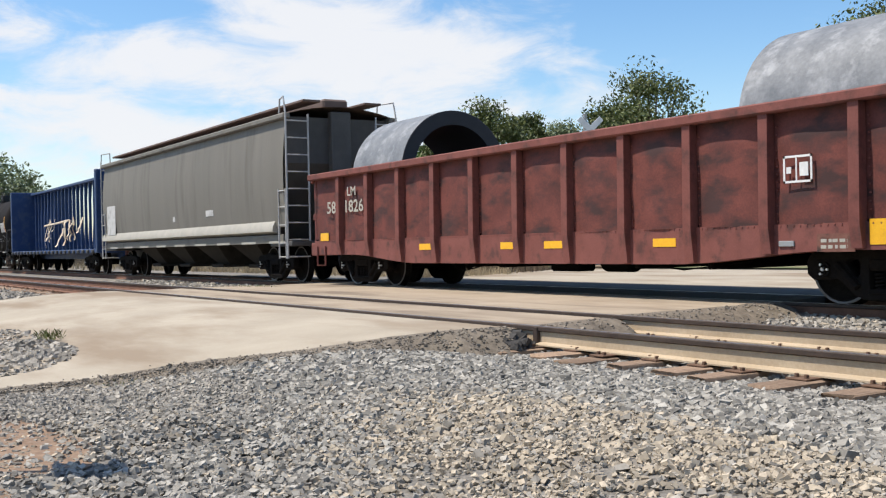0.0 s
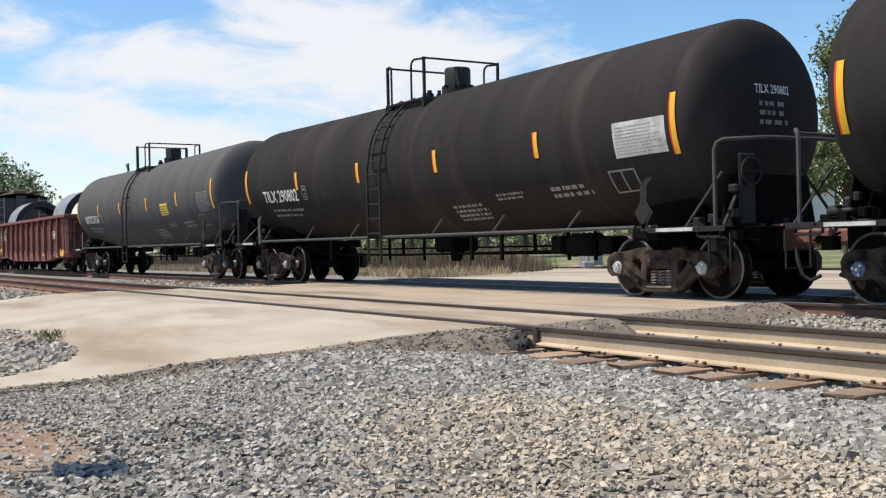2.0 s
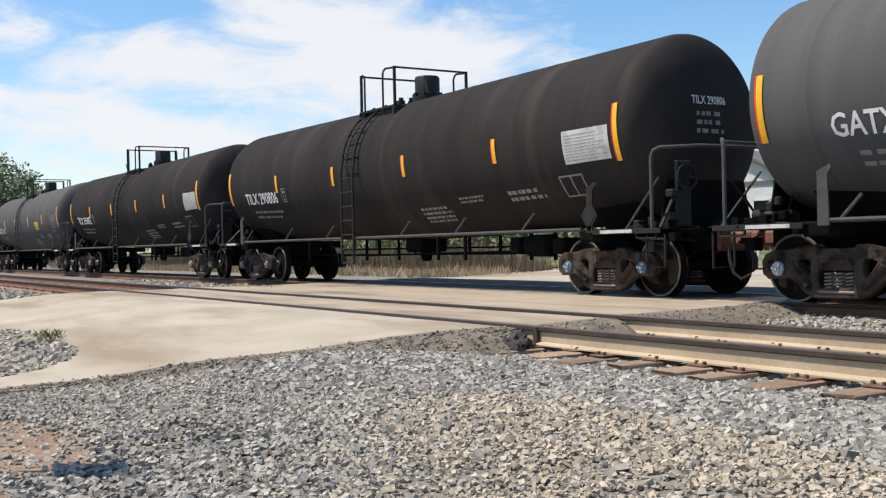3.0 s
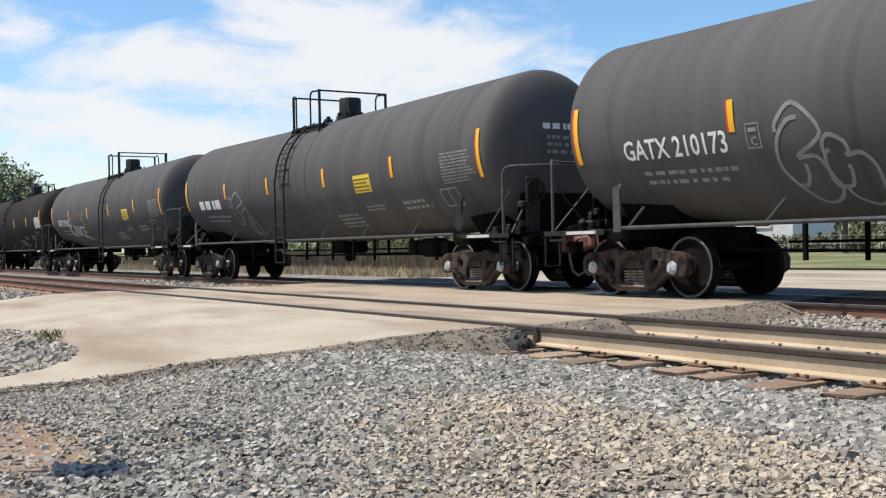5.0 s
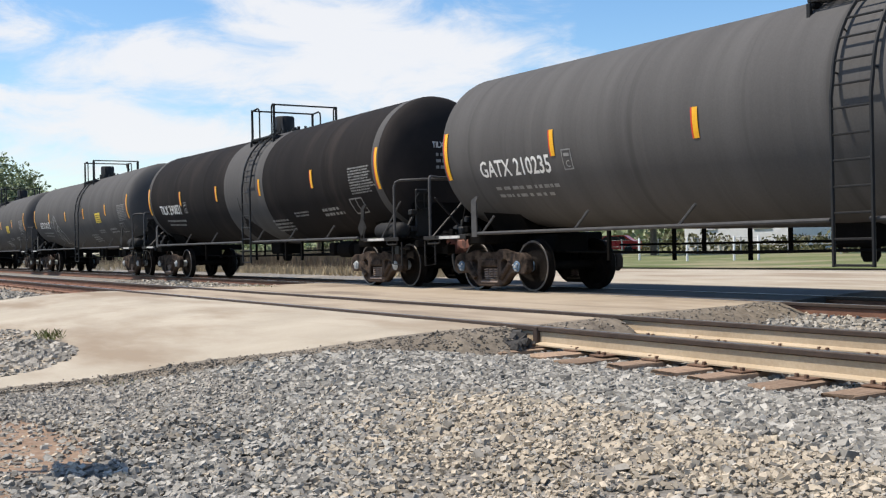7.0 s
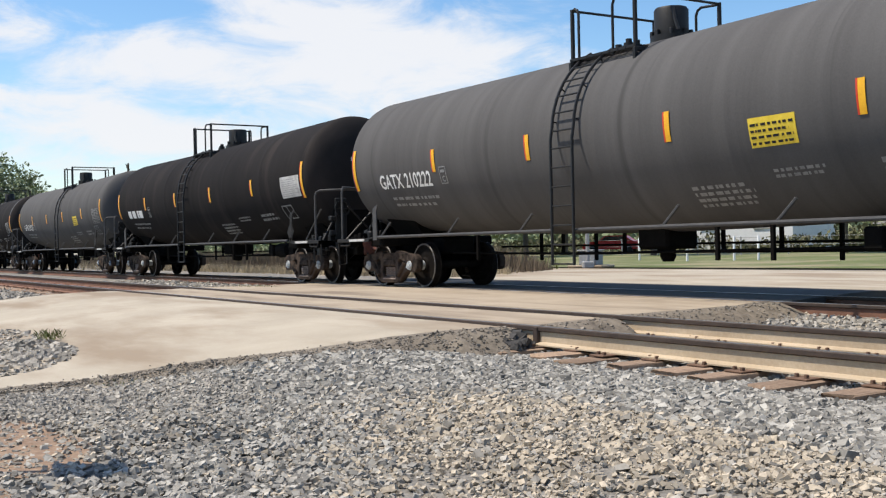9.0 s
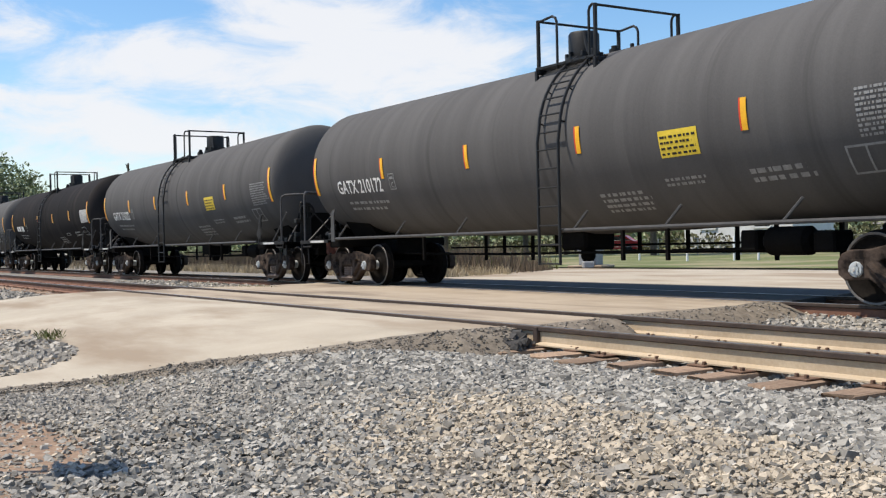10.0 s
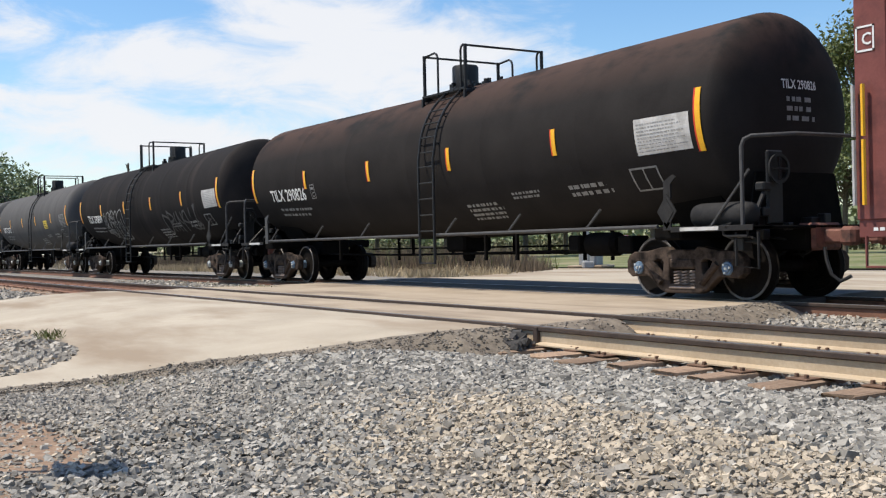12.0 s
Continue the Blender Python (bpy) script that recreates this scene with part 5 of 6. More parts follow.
        ob = part("side_sill", Shape().sheet([[(-L + 2 * L * j / 40, side * 1.475, belly(-L + 2 * L * j / 40)) for j in range(41)], [(-L + 2 * L * j / 40, side * 1.475, 1.03) for j in range(41)]]).sheet([[(-L + 2 * L * j / 40, side * 1.475, belly(-L + 2 * L * j / 40)) for j in range(41)], [(-L + 2 * L * j / 40, side * 1.2, belly(-L + 2 * L * j / 40)) for j in range(41)]]).mesh("sill"), M["gond_rail"], c, "side sill deeper at mid-length")
        lug = Shape()
        for k in range(len(bays) - 1):
            a, b = bays[k] + 0.13, bays[k + 1] - 0.1
            n = int((b - a) / 0.1)
            for i in range(n):
                x = a + (b - a) * (i + 0.5) / n
                lug.box(x - 0.010, x + 0.010, side * 1.476 - 0.008, side * 1.476 + 0.008, 1.0, 1.02)
            for i in range(13):
                z = 1.06 + i * 0.1
                lug.box(a - 0.010, a + 0.010, side * 1.455 - 0.010, side * 1.455 + 0.010, z, z + 0.02)
        part("rivet_line", lug.mesh("rivets", 0), M["gond_rail"], c, "rows of rivets", kind="stuff")
        for k, x in enumerate(ribs):
            def rib_shape():
                s = Shape()
                s.prism([(0.0, top - 0.12), (-0.13, top - 0.12), (-0.15, 1.0), (-0.10, belly(x) + 0.02), (0.0, belly(x) + 0.02)], "x", -0.075, 0.075)
                s.v = [(px, side * (1.44 - py), pz) for px, py, pz in s.v]
                return s
            part("rib", rib_shape().mesh("rib"), M["gond_rail"], c, "", pose(x, 0, 0))
        part("top_chord", Shape().box(-L - 0.06, L + 0.06, side * 1.52 - 0.09, side * 1.52 + 0.09, top - 0.14, top, 0.02).mesh("chord"), M["gond_rail"], c, "worn top rail")
    for end in (-1, 1):
        part("end_wall", Shape().box(end * L - 0.05, end * L + 0.05, -1.44, 1.44, 0.95, top - 0.02, 0.01).mesh("end"), M["gond"], c)
        part("end_chord", Shape().box(end * (L + 0.06) - 0.05, end * (L + 0.06) + 0.05, -1.5, 1.5, top - 0.2, top, 0.02).mesh("end_chord"), M["gond_rail"], c)
        part("end_rib", Shape().box(end * (L + 0.06) - 0.06, end * (L + 0.06) + 0.06, -1.45, 1.45, 1.5, 1.66, 0.02).mesh("end_rib"), M["gond"], c)
        part("end_sill", Shape().box(end * L - 0.25, end * L + 0.06, -1.45, 1.45, 0.68, 0.98, 0.02).mesh("esill"), M["gond_rail"], c)
        coupler(c, end * (L + 0.25), end)
        hose(c, end * (L + 0.4), end)
        for side in (-1, 1):
            ld = Shape()
            for x in (end * (L - 0.18), end * (L - 0.72)):
                ld.tube([(x, side * 1.58, 0.95), (x, side * 1.58, 2.34)], 0.022, 6)
            for z in (1.05, 1.40, 1.75, 2.08, 2.32):
                ld.tube([(end * (L - 0.18), side * 1.58, z), (end * (L - 0.72), side * 1.58, z)], 0.016, 6)
            if end > 0:
                part("ladder", ld.mesh("ladder"), M["gond_rail"], c, "side ladder")
                le = Shape()
                for y in (side * 1.35, side * 0.95):
                    le.tube([(L + 0.16, y, 1.4), (L + 0.16, y, 2.34)], 0.022, 6)
                for z in (1.45, 1.85, 2.25):
                    le.tube([(L + 0.16, side * 1.35, z), (L + 0.16, side * 0.95, z)], 0.016, 6)
                part("end_ladder", le.mesh("end_ladder"), M["gond_rail"], c, "end ladder")
            part("step", Shape().tube([(end * (L - 0.2), side * 1.5, 0.9), (end * (L - 0.2), side * 1.5, 0.46), (end * (L - 0.62), side * 1.5, 0.46), (end * (L - 0.62), side * 1.5, 0.9)], 0.02, 6).mesh("step"), M["gond_rail"], c)
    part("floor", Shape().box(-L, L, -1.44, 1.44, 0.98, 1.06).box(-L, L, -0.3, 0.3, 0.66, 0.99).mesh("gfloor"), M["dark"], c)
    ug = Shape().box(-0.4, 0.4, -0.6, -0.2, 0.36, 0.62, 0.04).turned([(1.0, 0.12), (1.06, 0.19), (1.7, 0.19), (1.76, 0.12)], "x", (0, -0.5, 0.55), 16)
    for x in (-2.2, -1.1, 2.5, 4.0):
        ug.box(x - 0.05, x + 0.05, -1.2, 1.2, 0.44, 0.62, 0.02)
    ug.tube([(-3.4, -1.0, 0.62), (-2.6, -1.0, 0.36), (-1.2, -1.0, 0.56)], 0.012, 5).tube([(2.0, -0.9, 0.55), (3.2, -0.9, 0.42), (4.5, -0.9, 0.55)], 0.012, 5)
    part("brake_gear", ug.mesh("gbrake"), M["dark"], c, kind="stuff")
    # markings
    for x, z, w, h in ((-7.91, 1.02, 0.42, 0.18), (-3.44, 0.78, 0.52, 0.12), (-0.66, 0.77, 0.50, 0.12), (0.59, 0.77, 0.48, 0.12), (3.17, 0.77, 0.46, 0.12), (6.78, 0.76, 0.74, 0.30)):
        part("reflector", Shape().box(x, x + w, -1.482, -1.476, z, z + h).mesh("reflector"), M["yellow"], c, "yellow reflector plate")
    for text, x, z, h in (("LM", -6.44, 2.0, 0.20), ("58", -7.45, 1.64, 0.27), ("1826", -6.60, 1.64, 0.27)):
        me = words(text, h, 1.25)
        for v in me.vertices:
            v.co.x, v.co.y, v.co.z = v.co.x + x, -1.53, v.co.z + z
        part("lettering", me, M["sill"], c, "worn cream lettering")
    def frame_box(x, z, w, h, name, material, t=0.035, extra=()):
        s = Shape()
        for x0, x1, z0, z1 in ((0, w, 0, t), (0, w, h - t, h), (0, t, 0, h), (w - t, w, 0, h)) + tuple(extra):
            s.box(x + x0, x + x1, -1.520, -1.514, z + z0, z + z1)
        part(name, s.mesh(name, 0), material, c, "white framed stencil")
    frame_box(5.58, 1.54, 0.44, 0.34, "stencil", M["white"], 0.028, ((0.19, 0.21, 0.03, 0.31), (0.05, 0.12, 0.12, 0.2), (0.25, 0.38, 0.08, 0.25)))
    s = Shape().box(6.04, 6.58, -1.484, -1.477, 0.68, 0.90)
    part("plate", s.mesh("plate"), M["coupler"], c, "pale red routing plate")
    me = bars(2, 0.4, 0.15, 6)
    for v in me.vertices:
        v.co = (v.co.x + 6.10, -1.488, v.co.z + 0.72)
    part("small_lettering", me, M["sill"], c)
    part("card_holder", Shape().box(5.46, 5.70, -1.495, -1.476, 0.75, 0.82, 0.005).mesh("cardholder"), M["cabinet"], c)
    for x in (-6.55, 6.75):
        truck(c, x, "wheel", "wheel", spring_tone="wheel")
    return c


def pipe_section(length, r_out, r_in):
    s = Shape()
    n = 72
    prof = [(-length / 2, r_in), (-length / 2, r_out - 0.01), (-length / 2 + 0.01, r_out), (length / 2 - 0.01, r_out), (length / 2, r_out - 0.01), (length / 2, r_in)]
    s.turned(prof, "x", (0, 0, 0), n, closed=True)
    me = s.mesh("pipe_section")
    me.materials.append(M["pipe_steel"])
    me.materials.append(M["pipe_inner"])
    # bore and end rings get a far darker tone than the outer wall
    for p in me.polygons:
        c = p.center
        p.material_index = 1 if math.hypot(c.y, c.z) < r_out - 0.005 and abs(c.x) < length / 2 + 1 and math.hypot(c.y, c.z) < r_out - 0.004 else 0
    ob = new("pipe_section", me)
    return tagged(ob, "thick-walled scaled grey steel pipe section lying in the gondola", "pipe section", "pipe sections in the gondola")


# ---- covered hopper ----
def hopper_car():
    c = thing("hopper_car", "grey covered hopper car with pale side sill", "hopper car")
    L = 8.8

    def wall(z):
        # bulged side: half width at a height
        t = (z - 1.35) / (4.15 - 1.35)
        return 1.47 + 0.10 * math.sin(math.pi * max(0, min(1, t)) * 0.9 + 0.2) - 0.05 * max(0, t - 0.6)
    for side in (-1, 1):
        rows = []
        for i in range(17):
            z = 1.40 + (4.15 - 1.40) * i / 16
            rows.append([(x, side * wall(z), z) for x in np.linspace(-L + 0.25, L - 0.25, 12)])
        part("side", Shape().sheet(rows).mesh("hside", 60), M["hopper"], c)
        part("top_chord", Shape().box(-L + 0.1, L - 0.1, side * 1.50 - 0.10, side * 1.50 + 0.10, 4.08, 4.22, 0.03).mesh("hchord"), M["hopper"], c)
        part("side_sill", Shape().prism([(1.38, 1.24), (1.60, 1.30), (1.60, 1.40), (1.52, 1.56), (1.38, 1.56)], "x", -L + 0.2, L - 0.9).mesh("hsill") if side > 0 else Shape().prism([(-1.38, 1.24), (-1.60, 1.30), (-1.60, 1.40), (-1.52, 1.56), (-1.38, 1.56)], "x", -L + 0.2, L - 0.9).mesh("hsill"), M["sill"], c, "pale side sill")
        part("lower_sill", Shape().box(-L + 0.4, L - 0.5, side * 1.44 - 0.04, side * 1.44 + 0.04, 1.0, 1.22, 0.01).mesh("lsill"), M["hopper"], c)
        for x in np.linspace(-L + 0.9, L - 1.4, 9):
            part("reflector", Shape().box(x, x + 1.0, side * 1.486 - 0.004, side * 1.486 + 0.004, 1.0, 1.06).mesh("hrefl"), M["sill"], c, "white reflector strip")
    roof = Shape().sheet([[(x, y, 4.20 + 0.22 * (1 - (y / 1.5) ** 2)) for x in (-L + 0.1, L - 0.1)] for y in np.linspace(-1.5, 1.5, 9)])
    part("roof", roof.mesh("hroof", 60), M["hopper_rust"], c)
    part("running_board", Shape().box(-L, L, -1.10, -0.62, 4.50, 4.56, 0.01).box(-L, L, 0.62, 1.10, 4.50, 4.56, 0.01).mesh("hwalk"), M["hopper_rust"], c, "roof walkway gratings")
    part("hatch", Shape().box(-L + 0.4, L - 0.4, -0.35, 0.35, 4.40, 4.66, 0.05).mesh("hhatch"), M["hopper_rust"], c, "long roof hatch")
    # slope sheets, end posts and platforms
    for end in (-1, 1):
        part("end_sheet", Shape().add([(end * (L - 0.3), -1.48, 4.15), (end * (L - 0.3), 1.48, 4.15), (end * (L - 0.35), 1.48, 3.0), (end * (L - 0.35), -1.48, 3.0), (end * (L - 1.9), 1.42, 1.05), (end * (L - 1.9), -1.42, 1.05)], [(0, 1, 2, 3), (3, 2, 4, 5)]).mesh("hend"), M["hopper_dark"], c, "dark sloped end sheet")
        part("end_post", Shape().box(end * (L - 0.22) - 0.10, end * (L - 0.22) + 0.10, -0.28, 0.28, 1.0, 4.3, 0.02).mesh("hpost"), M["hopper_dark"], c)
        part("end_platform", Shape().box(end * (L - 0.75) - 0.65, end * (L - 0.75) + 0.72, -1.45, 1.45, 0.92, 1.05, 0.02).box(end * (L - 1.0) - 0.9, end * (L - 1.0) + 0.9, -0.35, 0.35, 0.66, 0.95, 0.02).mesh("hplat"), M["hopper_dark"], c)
        for side in (-1, 1):
            ld = Shape()
            x0, x1 = end * (L - 0.05), end * (L - 0.05)
            for y in (side * 1.56, side * 0.96):
                ld.tube([(x0, y, 0.62 if abs(y) > 1 else 1.05), (x0, y, 4.2)], 0.024, 6)
            z = 0.66
            while z < 4.2:
                ld.tube([(x0, side * 1.56, z), (x0, side * 0.96, z)], 0.017, 6)
                z += 0.42
            ld.tube([(x0, side * 1.56, 4.2), (x0 - end * 0.12, side * 1.56, 4.62), (x0 - end * 0.7, side * 1.4, 4.62), (x0 - end * 0.75, side * 1.4, 4.2)], 0.022, 6)
            part("ladder", ld.mesh("hladder"), M["galv"], c, "pale corner ladder")
            sd = Shape()
            for x in (end * (L - 0.12), end * (L - 0.55)):
                sd.tube([(x, side * 1.57, 0.62), (x, side * 1.57, 2.35)], 0.022, 6)
            for z in (0.66, 1.0, 1.45, 1.9, 2.3):
                sd.tube([(end * (L - 0.12), side * 1.57, z), (end * (L - 0.55), side * 1.57, z)], 0.016, 6)
            part("ladder", sd.mesh("hside_ladder"), M["galv"], c, "pale side ladder")
        coupler(c, end * (L + 0.05), end)
        hose(c, end * (L + 0.2), end)
    for x in (-4.6, -1.55, 1.55, 4.6):
        s = Shape()
        a, b = 1.25, 0.45
        s.add([(x - a, -1.42, 1.35), (x + a, -1.42, 1.35), (x + a, 1.42, 1.35), (x - a, 1.42, 1.35), (x - b, -0.5, 0.42), (x + b, -0.5, 0.42), (x + b, 0.5, 0.42), (x - b, 0.5, 0.42)], [(0, 1, 5, 4), (1, 2, 6, 5), (2, 3, 7, 6), (3, 0, 4, 7), (4, 5, 6, 7)])
        s.box(x - 0.5, x + 0.5, -0.75, 0.75, 0.34, 0.44, 0.02)
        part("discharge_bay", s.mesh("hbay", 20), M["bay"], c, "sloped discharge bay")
    for x, z, w, h, rows in ((-7.95, 1.65, 1.5, 1.15, 4), ):
        part("data_panel", Shape().box(x, x + w * 0.75, -wall(2.2) - 0.012, -wall(2.2) - 0.004, z - 0.15, z + h).mesh("hpanel"), M["silver"], c, "white panel of figures")
    for x, z, w, h in ((-0.2, 1.78, 0.20, 0.16), (2.85, 1.85, 0.62, 0.42)):
        part("stencil", Shape().box(x, x + w, -wall(z) - 0.012, -wall(z) - 0.004, z, z + h).mesh("hstencil"), M["silver"], c, "white stencil")
    for x in (-6.9, 6.9):
        truck(c, x, "wheel", "wheel", spring_tone="wheel")
    return c


# ---- centre-beam flat car ----
def beam_car():
    c = thing("flat_car", "empty blue centre-beam flat car with torn wrap hanging", "flat car")
    L = 9.0
    part("deck", Shape().box(-L, L, -1.42, 1.42, 0.86, 1.02, 0.02).box(-L, L, -0.4, 0.4, 0.6, 0.88, 0.02).mesh("bdeck"), M["blue"], c)
    part("top_beam", Shape().box(-L, L, -0.42, 0.42, 4.02, 4.14, 0.02).mesh("btop"), M["blue"], c)
    for end in (-1, 1):
        part("bulkhead", Shape().box(end * (L - 0.1) - 0.12, end * (L - 0.1) + 0.12, -1.42, 1.42, 1.0, 4.2, 0.03).mesh("bbulk"), M["blue"], c)
        coupler(c, end * (L + 0.05), end)
    for i in range(22):
        x = -L + 0.9 + (2 * L - 1.8) * i / 21
        part("post", kept("bpost", lambda: Shape().box(-0.05, 0.05, -0.34, -0.24, 1.02, 4.05, 0.01).box(-0.05, 0.05, 0.24, 0.34, 1.02, 4.05, 0.01)), M["blue"], c, "", pose(x, 0, 0))
        if i < 21:
            part("brace", kept("bbrace", lambda: Shape().tube([(0, -0.2, 1.05), (0.75, -0.2, 4.0)], 0.035, 6)), M["blue"], c, "", pose(x, 0, 0))
    part("web", Shape().box(-L + 0.2, -L + 4.4, -0.06, 0.06, 1.0, 4.05).mesh("bweb"), M["blue"], c, "solid end panel")
    for i in range(22):
        x = -L + 0.5 + (2 * L - 1) * i / 21
        part("winch", kept("bwinch", lambda: Shape().box(-0.12, 0.12, -1.50, -1.40, 0.84, 1.0, 0.03)), M["pipe"], c, "", pose(x, 0, 0))
    rng = random.Random(8)
    for k in range(12):
        x, z = rng.uniform(-4.5, 4.6), rng.uniform(2.0, 2.6)
        w = rng.uniform(0.16, 0.5)
        rows, y = [], -0.5
        for i in range(7):
            rows.append([(x - w / 2, y, z), (x + w / 2, y - 0.04, z - 0.03)])
            x += rng.uniform(-0.28, 0.22)
            y += rng.uniform(-0.08, 0.06)
            z -= rng.uniform(0.05, 0.26)
        part("torn_wrap", Shape().sheet(rows).sheet([[(a, b + 0.012, d) for a, b, d in r] for r in rows]).mesh("wrap", 60), M["strap"], c, "torn pale wrap")
    part("torn_wrap", Shape().tube([(-4.8, -0.55, 2.28), (-2.0, -0.55, 2.34), (0.5, -0.52, 2.42)], 0.05, 6).mesh("wrap"), M["strap"], c, "pale loose strap")
    for x in (-6.9, 6.9):
        truck(c, x, "wheel", "wheel", spring_tone="wheel")
    return c


# ---- boxcar ----
def box_car():
    c = thing("boxcar", "red boxcar with white and yellow grab irons", "boxcar")
    L = 7.9
    s = Shape().box(-L, L, -1.45, 1.45, 1.05, 4.75, 0.03)
    part("body", s.mesh("bxbody"), M["box"], c)
    part("roof", Shape().prism([(-1.5, 4.74), (1.5, 4.74), (1.5, 4.80), (0, 4.98), (-1.5, 4.80)], "x", -L - 0.05, L + 0.05).mesh("bxroof"), M["galv"], c)
    part("corner_post", Shape().box(-L - 0.01, -L + 0.42, -1.49, -1.44, 1.05, 4.74, 0.01).mesh("bxcorner"), M["box"], c)
    for x in np.arange(-L + 0.9, L, 0.95):
        part("side_post", kept("bxpost", lambda: Shape().box(-0.06, 0.06, -1.52, -1.44, 1.1, 4.7, 0.02)), M["box"], c, "", pose(x, 0, 0))
    part("side_sill", Shape().box(-L, L, -1.47, -1.40, 0.84, 1.06, 0.01).mesh("bxsill"), M["box"], c)
    for x, material in ((-L + 0.02, "galv"), (-L + 0.15, "yellow")):
        part("grab_iron", Shape().tube([(x, -1.56, 1.22), (x, -1.56, 1.98)], 0.028, 6).tube([(x, -1.56, 2.02), (x, -1.56, 2.62)], 0.028, 6).mesh("grab"), M[material], c, "painted vertical grab iron")
    fr = Shape()
    for x0, x1, z0, z1 in ((0, 0.25, 0, 0.022), (0, 0.25, 0.28, 0.302), (0, 0.022, 0, 0.302), (0.228, 0.25, 0, 0.302)):
        fr.box(-L + 0.02 + x0, -L + 0.02 + x1, -1.498, -1.492, 3.0 + z0, 3.0 + z1)
    part("stencil", fr.mesh("bxstencil", 0), M["white"], c, "white framed stencil")
    me = words("C", 0.14)
    for v in me.vertices:
        v.co = (v.co.x - L + 0.10, -1.498, v.co.z + 3.08)
    part("lettering", me, M["white"], c)
    me = bars(1, 0.8, 0.07, 3)
    for v in me.vertices:
        v.co = (v.co.x - L + 0.2, -1.475, v.co.z + 0.92)
    part("small_lettering", me, M["white"], c)
    part("step", Shape().tube([(-L + 0.1, -1.47, 0.86), (-L + 0.1, -1.47, 0.50), (-L + 0.5, -1.47, 0.50), (-L + 0.5, -1.47, 0.86)], 0.02, 6).mesh("bxstep"), M["box"], c)
    part("draft_sill", Shape().box(-L - 0.2, L + 0.2, -0.35, 0.35, 0.68, 1.06, 0.02).mesh("bxdraft"), M["coupler"], c)
    for end in (-1, 1):
        coupler(c, end * (L + 0.3), end)
        hose(c, end * (L + 0.45), end)
    for x in (-6.0, 6.0):
        truck(c, x)
    return c


# ---- the train ----
CENTRE_1, PITCH_CARS = 3.60, 18.90   # first tank car's centre at the start, spacing of tank cars
ORDER = [("GATX", "210156", "grey", ""), ("TILX", "290802", "black", "white_panel"), ("TILX", "290806", "black", "white_panel"), ("GATX", "210162", "grey", ""),
         ("GATX", "210", "grey", ""), ("GATX", "210173", "grey", ""), ("TILX", "290831", "black", ""), ("GATX", "210235", "grey", ""),
         ("TILX", "290", "black", "white_panel"), ("GATX", "210222", "grey", ""), ("GATX", "210172", "grey", ""), ("TILX", "290809", "black", "white_panel"), ("TILX", "290826", "black", "white_panel")]


def train():
    lead = tank_car("TILX", "290", "black", "white_panel")
    CARS.append((lead, -71.0))
    CARS.append((beam_car(), -52.2))
    CARS.append((hopper_car(), -33.0))
    CARS.append((gondola(), -14.65))
    for x, ln in ((-20.10, 2.2), (-8.83, 2.3)):
        p = pipe_section(ln, 1.32, 1.02)
        CARS.append((p, x))
    for k, (mark, number, paint, data) in enumerate(ORDER):
        CARS.append((tank_car(mark, number, paint, data), CENTRE_1 + PITCH_CARS * k))
    CARS.append((box_car(), CENTRE_1 + PITCH_CARS * 12.5 + 8.98))


train()


# ---- beyond the tracks ----
def tree(name, label, x, y, h, spread, seed, leaf="leaf", leaves=11000, size=0.17, cat="tree"):
    rng = random.Random(seed)
    t = thing(name, label, cat, "", pose(x, y, -0.15))
    s = Shape()
    s.tube([(0, 0, -0.2), (0.05 * h * rng.uniform(-1, 1) * 0.3, 0, h * 0.25), (0.1 * rng.uniform(-1, 1), 0.1, h * 0.5), (0.2 * rng.uniform(-1, 1), 0, h * 0.8)], h * 0.018, 8)
    clumps = []
    for i in range(34):
        a, u = rng.uniform(0, 6.283), rng.uniform(0.25, 1.0)
        r = spread * (math.sin(math.pi * min(1, 0.18 + u * 0.78)) ** 0.7) * rng.uniform(0.45, 1.0)
        p = Vector((r * math.cos(a), r * math.sin(a), h * (0.22 + 0.74 * u)))
        clumps.append((p, spread * rng.uniform(0.18, 0.38)))
        s.tube([(0, 0, h * 0.2 + u * h * 0.4), tuple(p * 0.5 + Vector((0, 0, h * 0.16))), tuple(p)], h * 0.005, 5)
    part("trunk", s.mesh("trunk"), M["bark"], t)
    gen = np.random.default_rng(seed)
    at = np.array([tuple(p) + (r,) for p, r in clumps])[gen.integers(0, len(clumps), leaves)]
    d = gen.normal(size=(leaves, 3)) * (1, 1, 0.8)
    d /= np.linalg.norm(d, axis=1)[:, None]
    o = at[:, :3] + d * at[:, 3:] * gen.uniform(0.35, 1.12, (leaves, 1)) * (1 + 0.10 * gen.normal(size=(leaves, 1)))
    u = gen.normal(size=(leaves, 3))
    u /= np.linalg.norm(u, axis=1)[:, None]
    w = np.cross(u, gen.normal(size=(leaves, 3)))
    w /= np.linalg.norm(w, axis=1)[:, None]
    k = size * gen.uniform(0.5, 1.2, (leaves, 1))
    v = np.stack([o - u * k, o + w * k * 0.45, o + u * k, o - w * k * 0.45], 1).reshape(-1, 3)
    me = bpy.data.meshes.new("crown")
    me.from_pydata(v.tolist(), [], np.arange(4 * leaves).reshape(-1, 4).tolist())
    part("crown", me, M[leaf], t)
    return t


def place(px_dir, depth):
    """A spot at a bearing (degrees left of the track's normal) and a distance on the ground."""
    a = radians(px_dir)
    return -math.sin(a) * depth, math.cos(a) * depth


def trees():
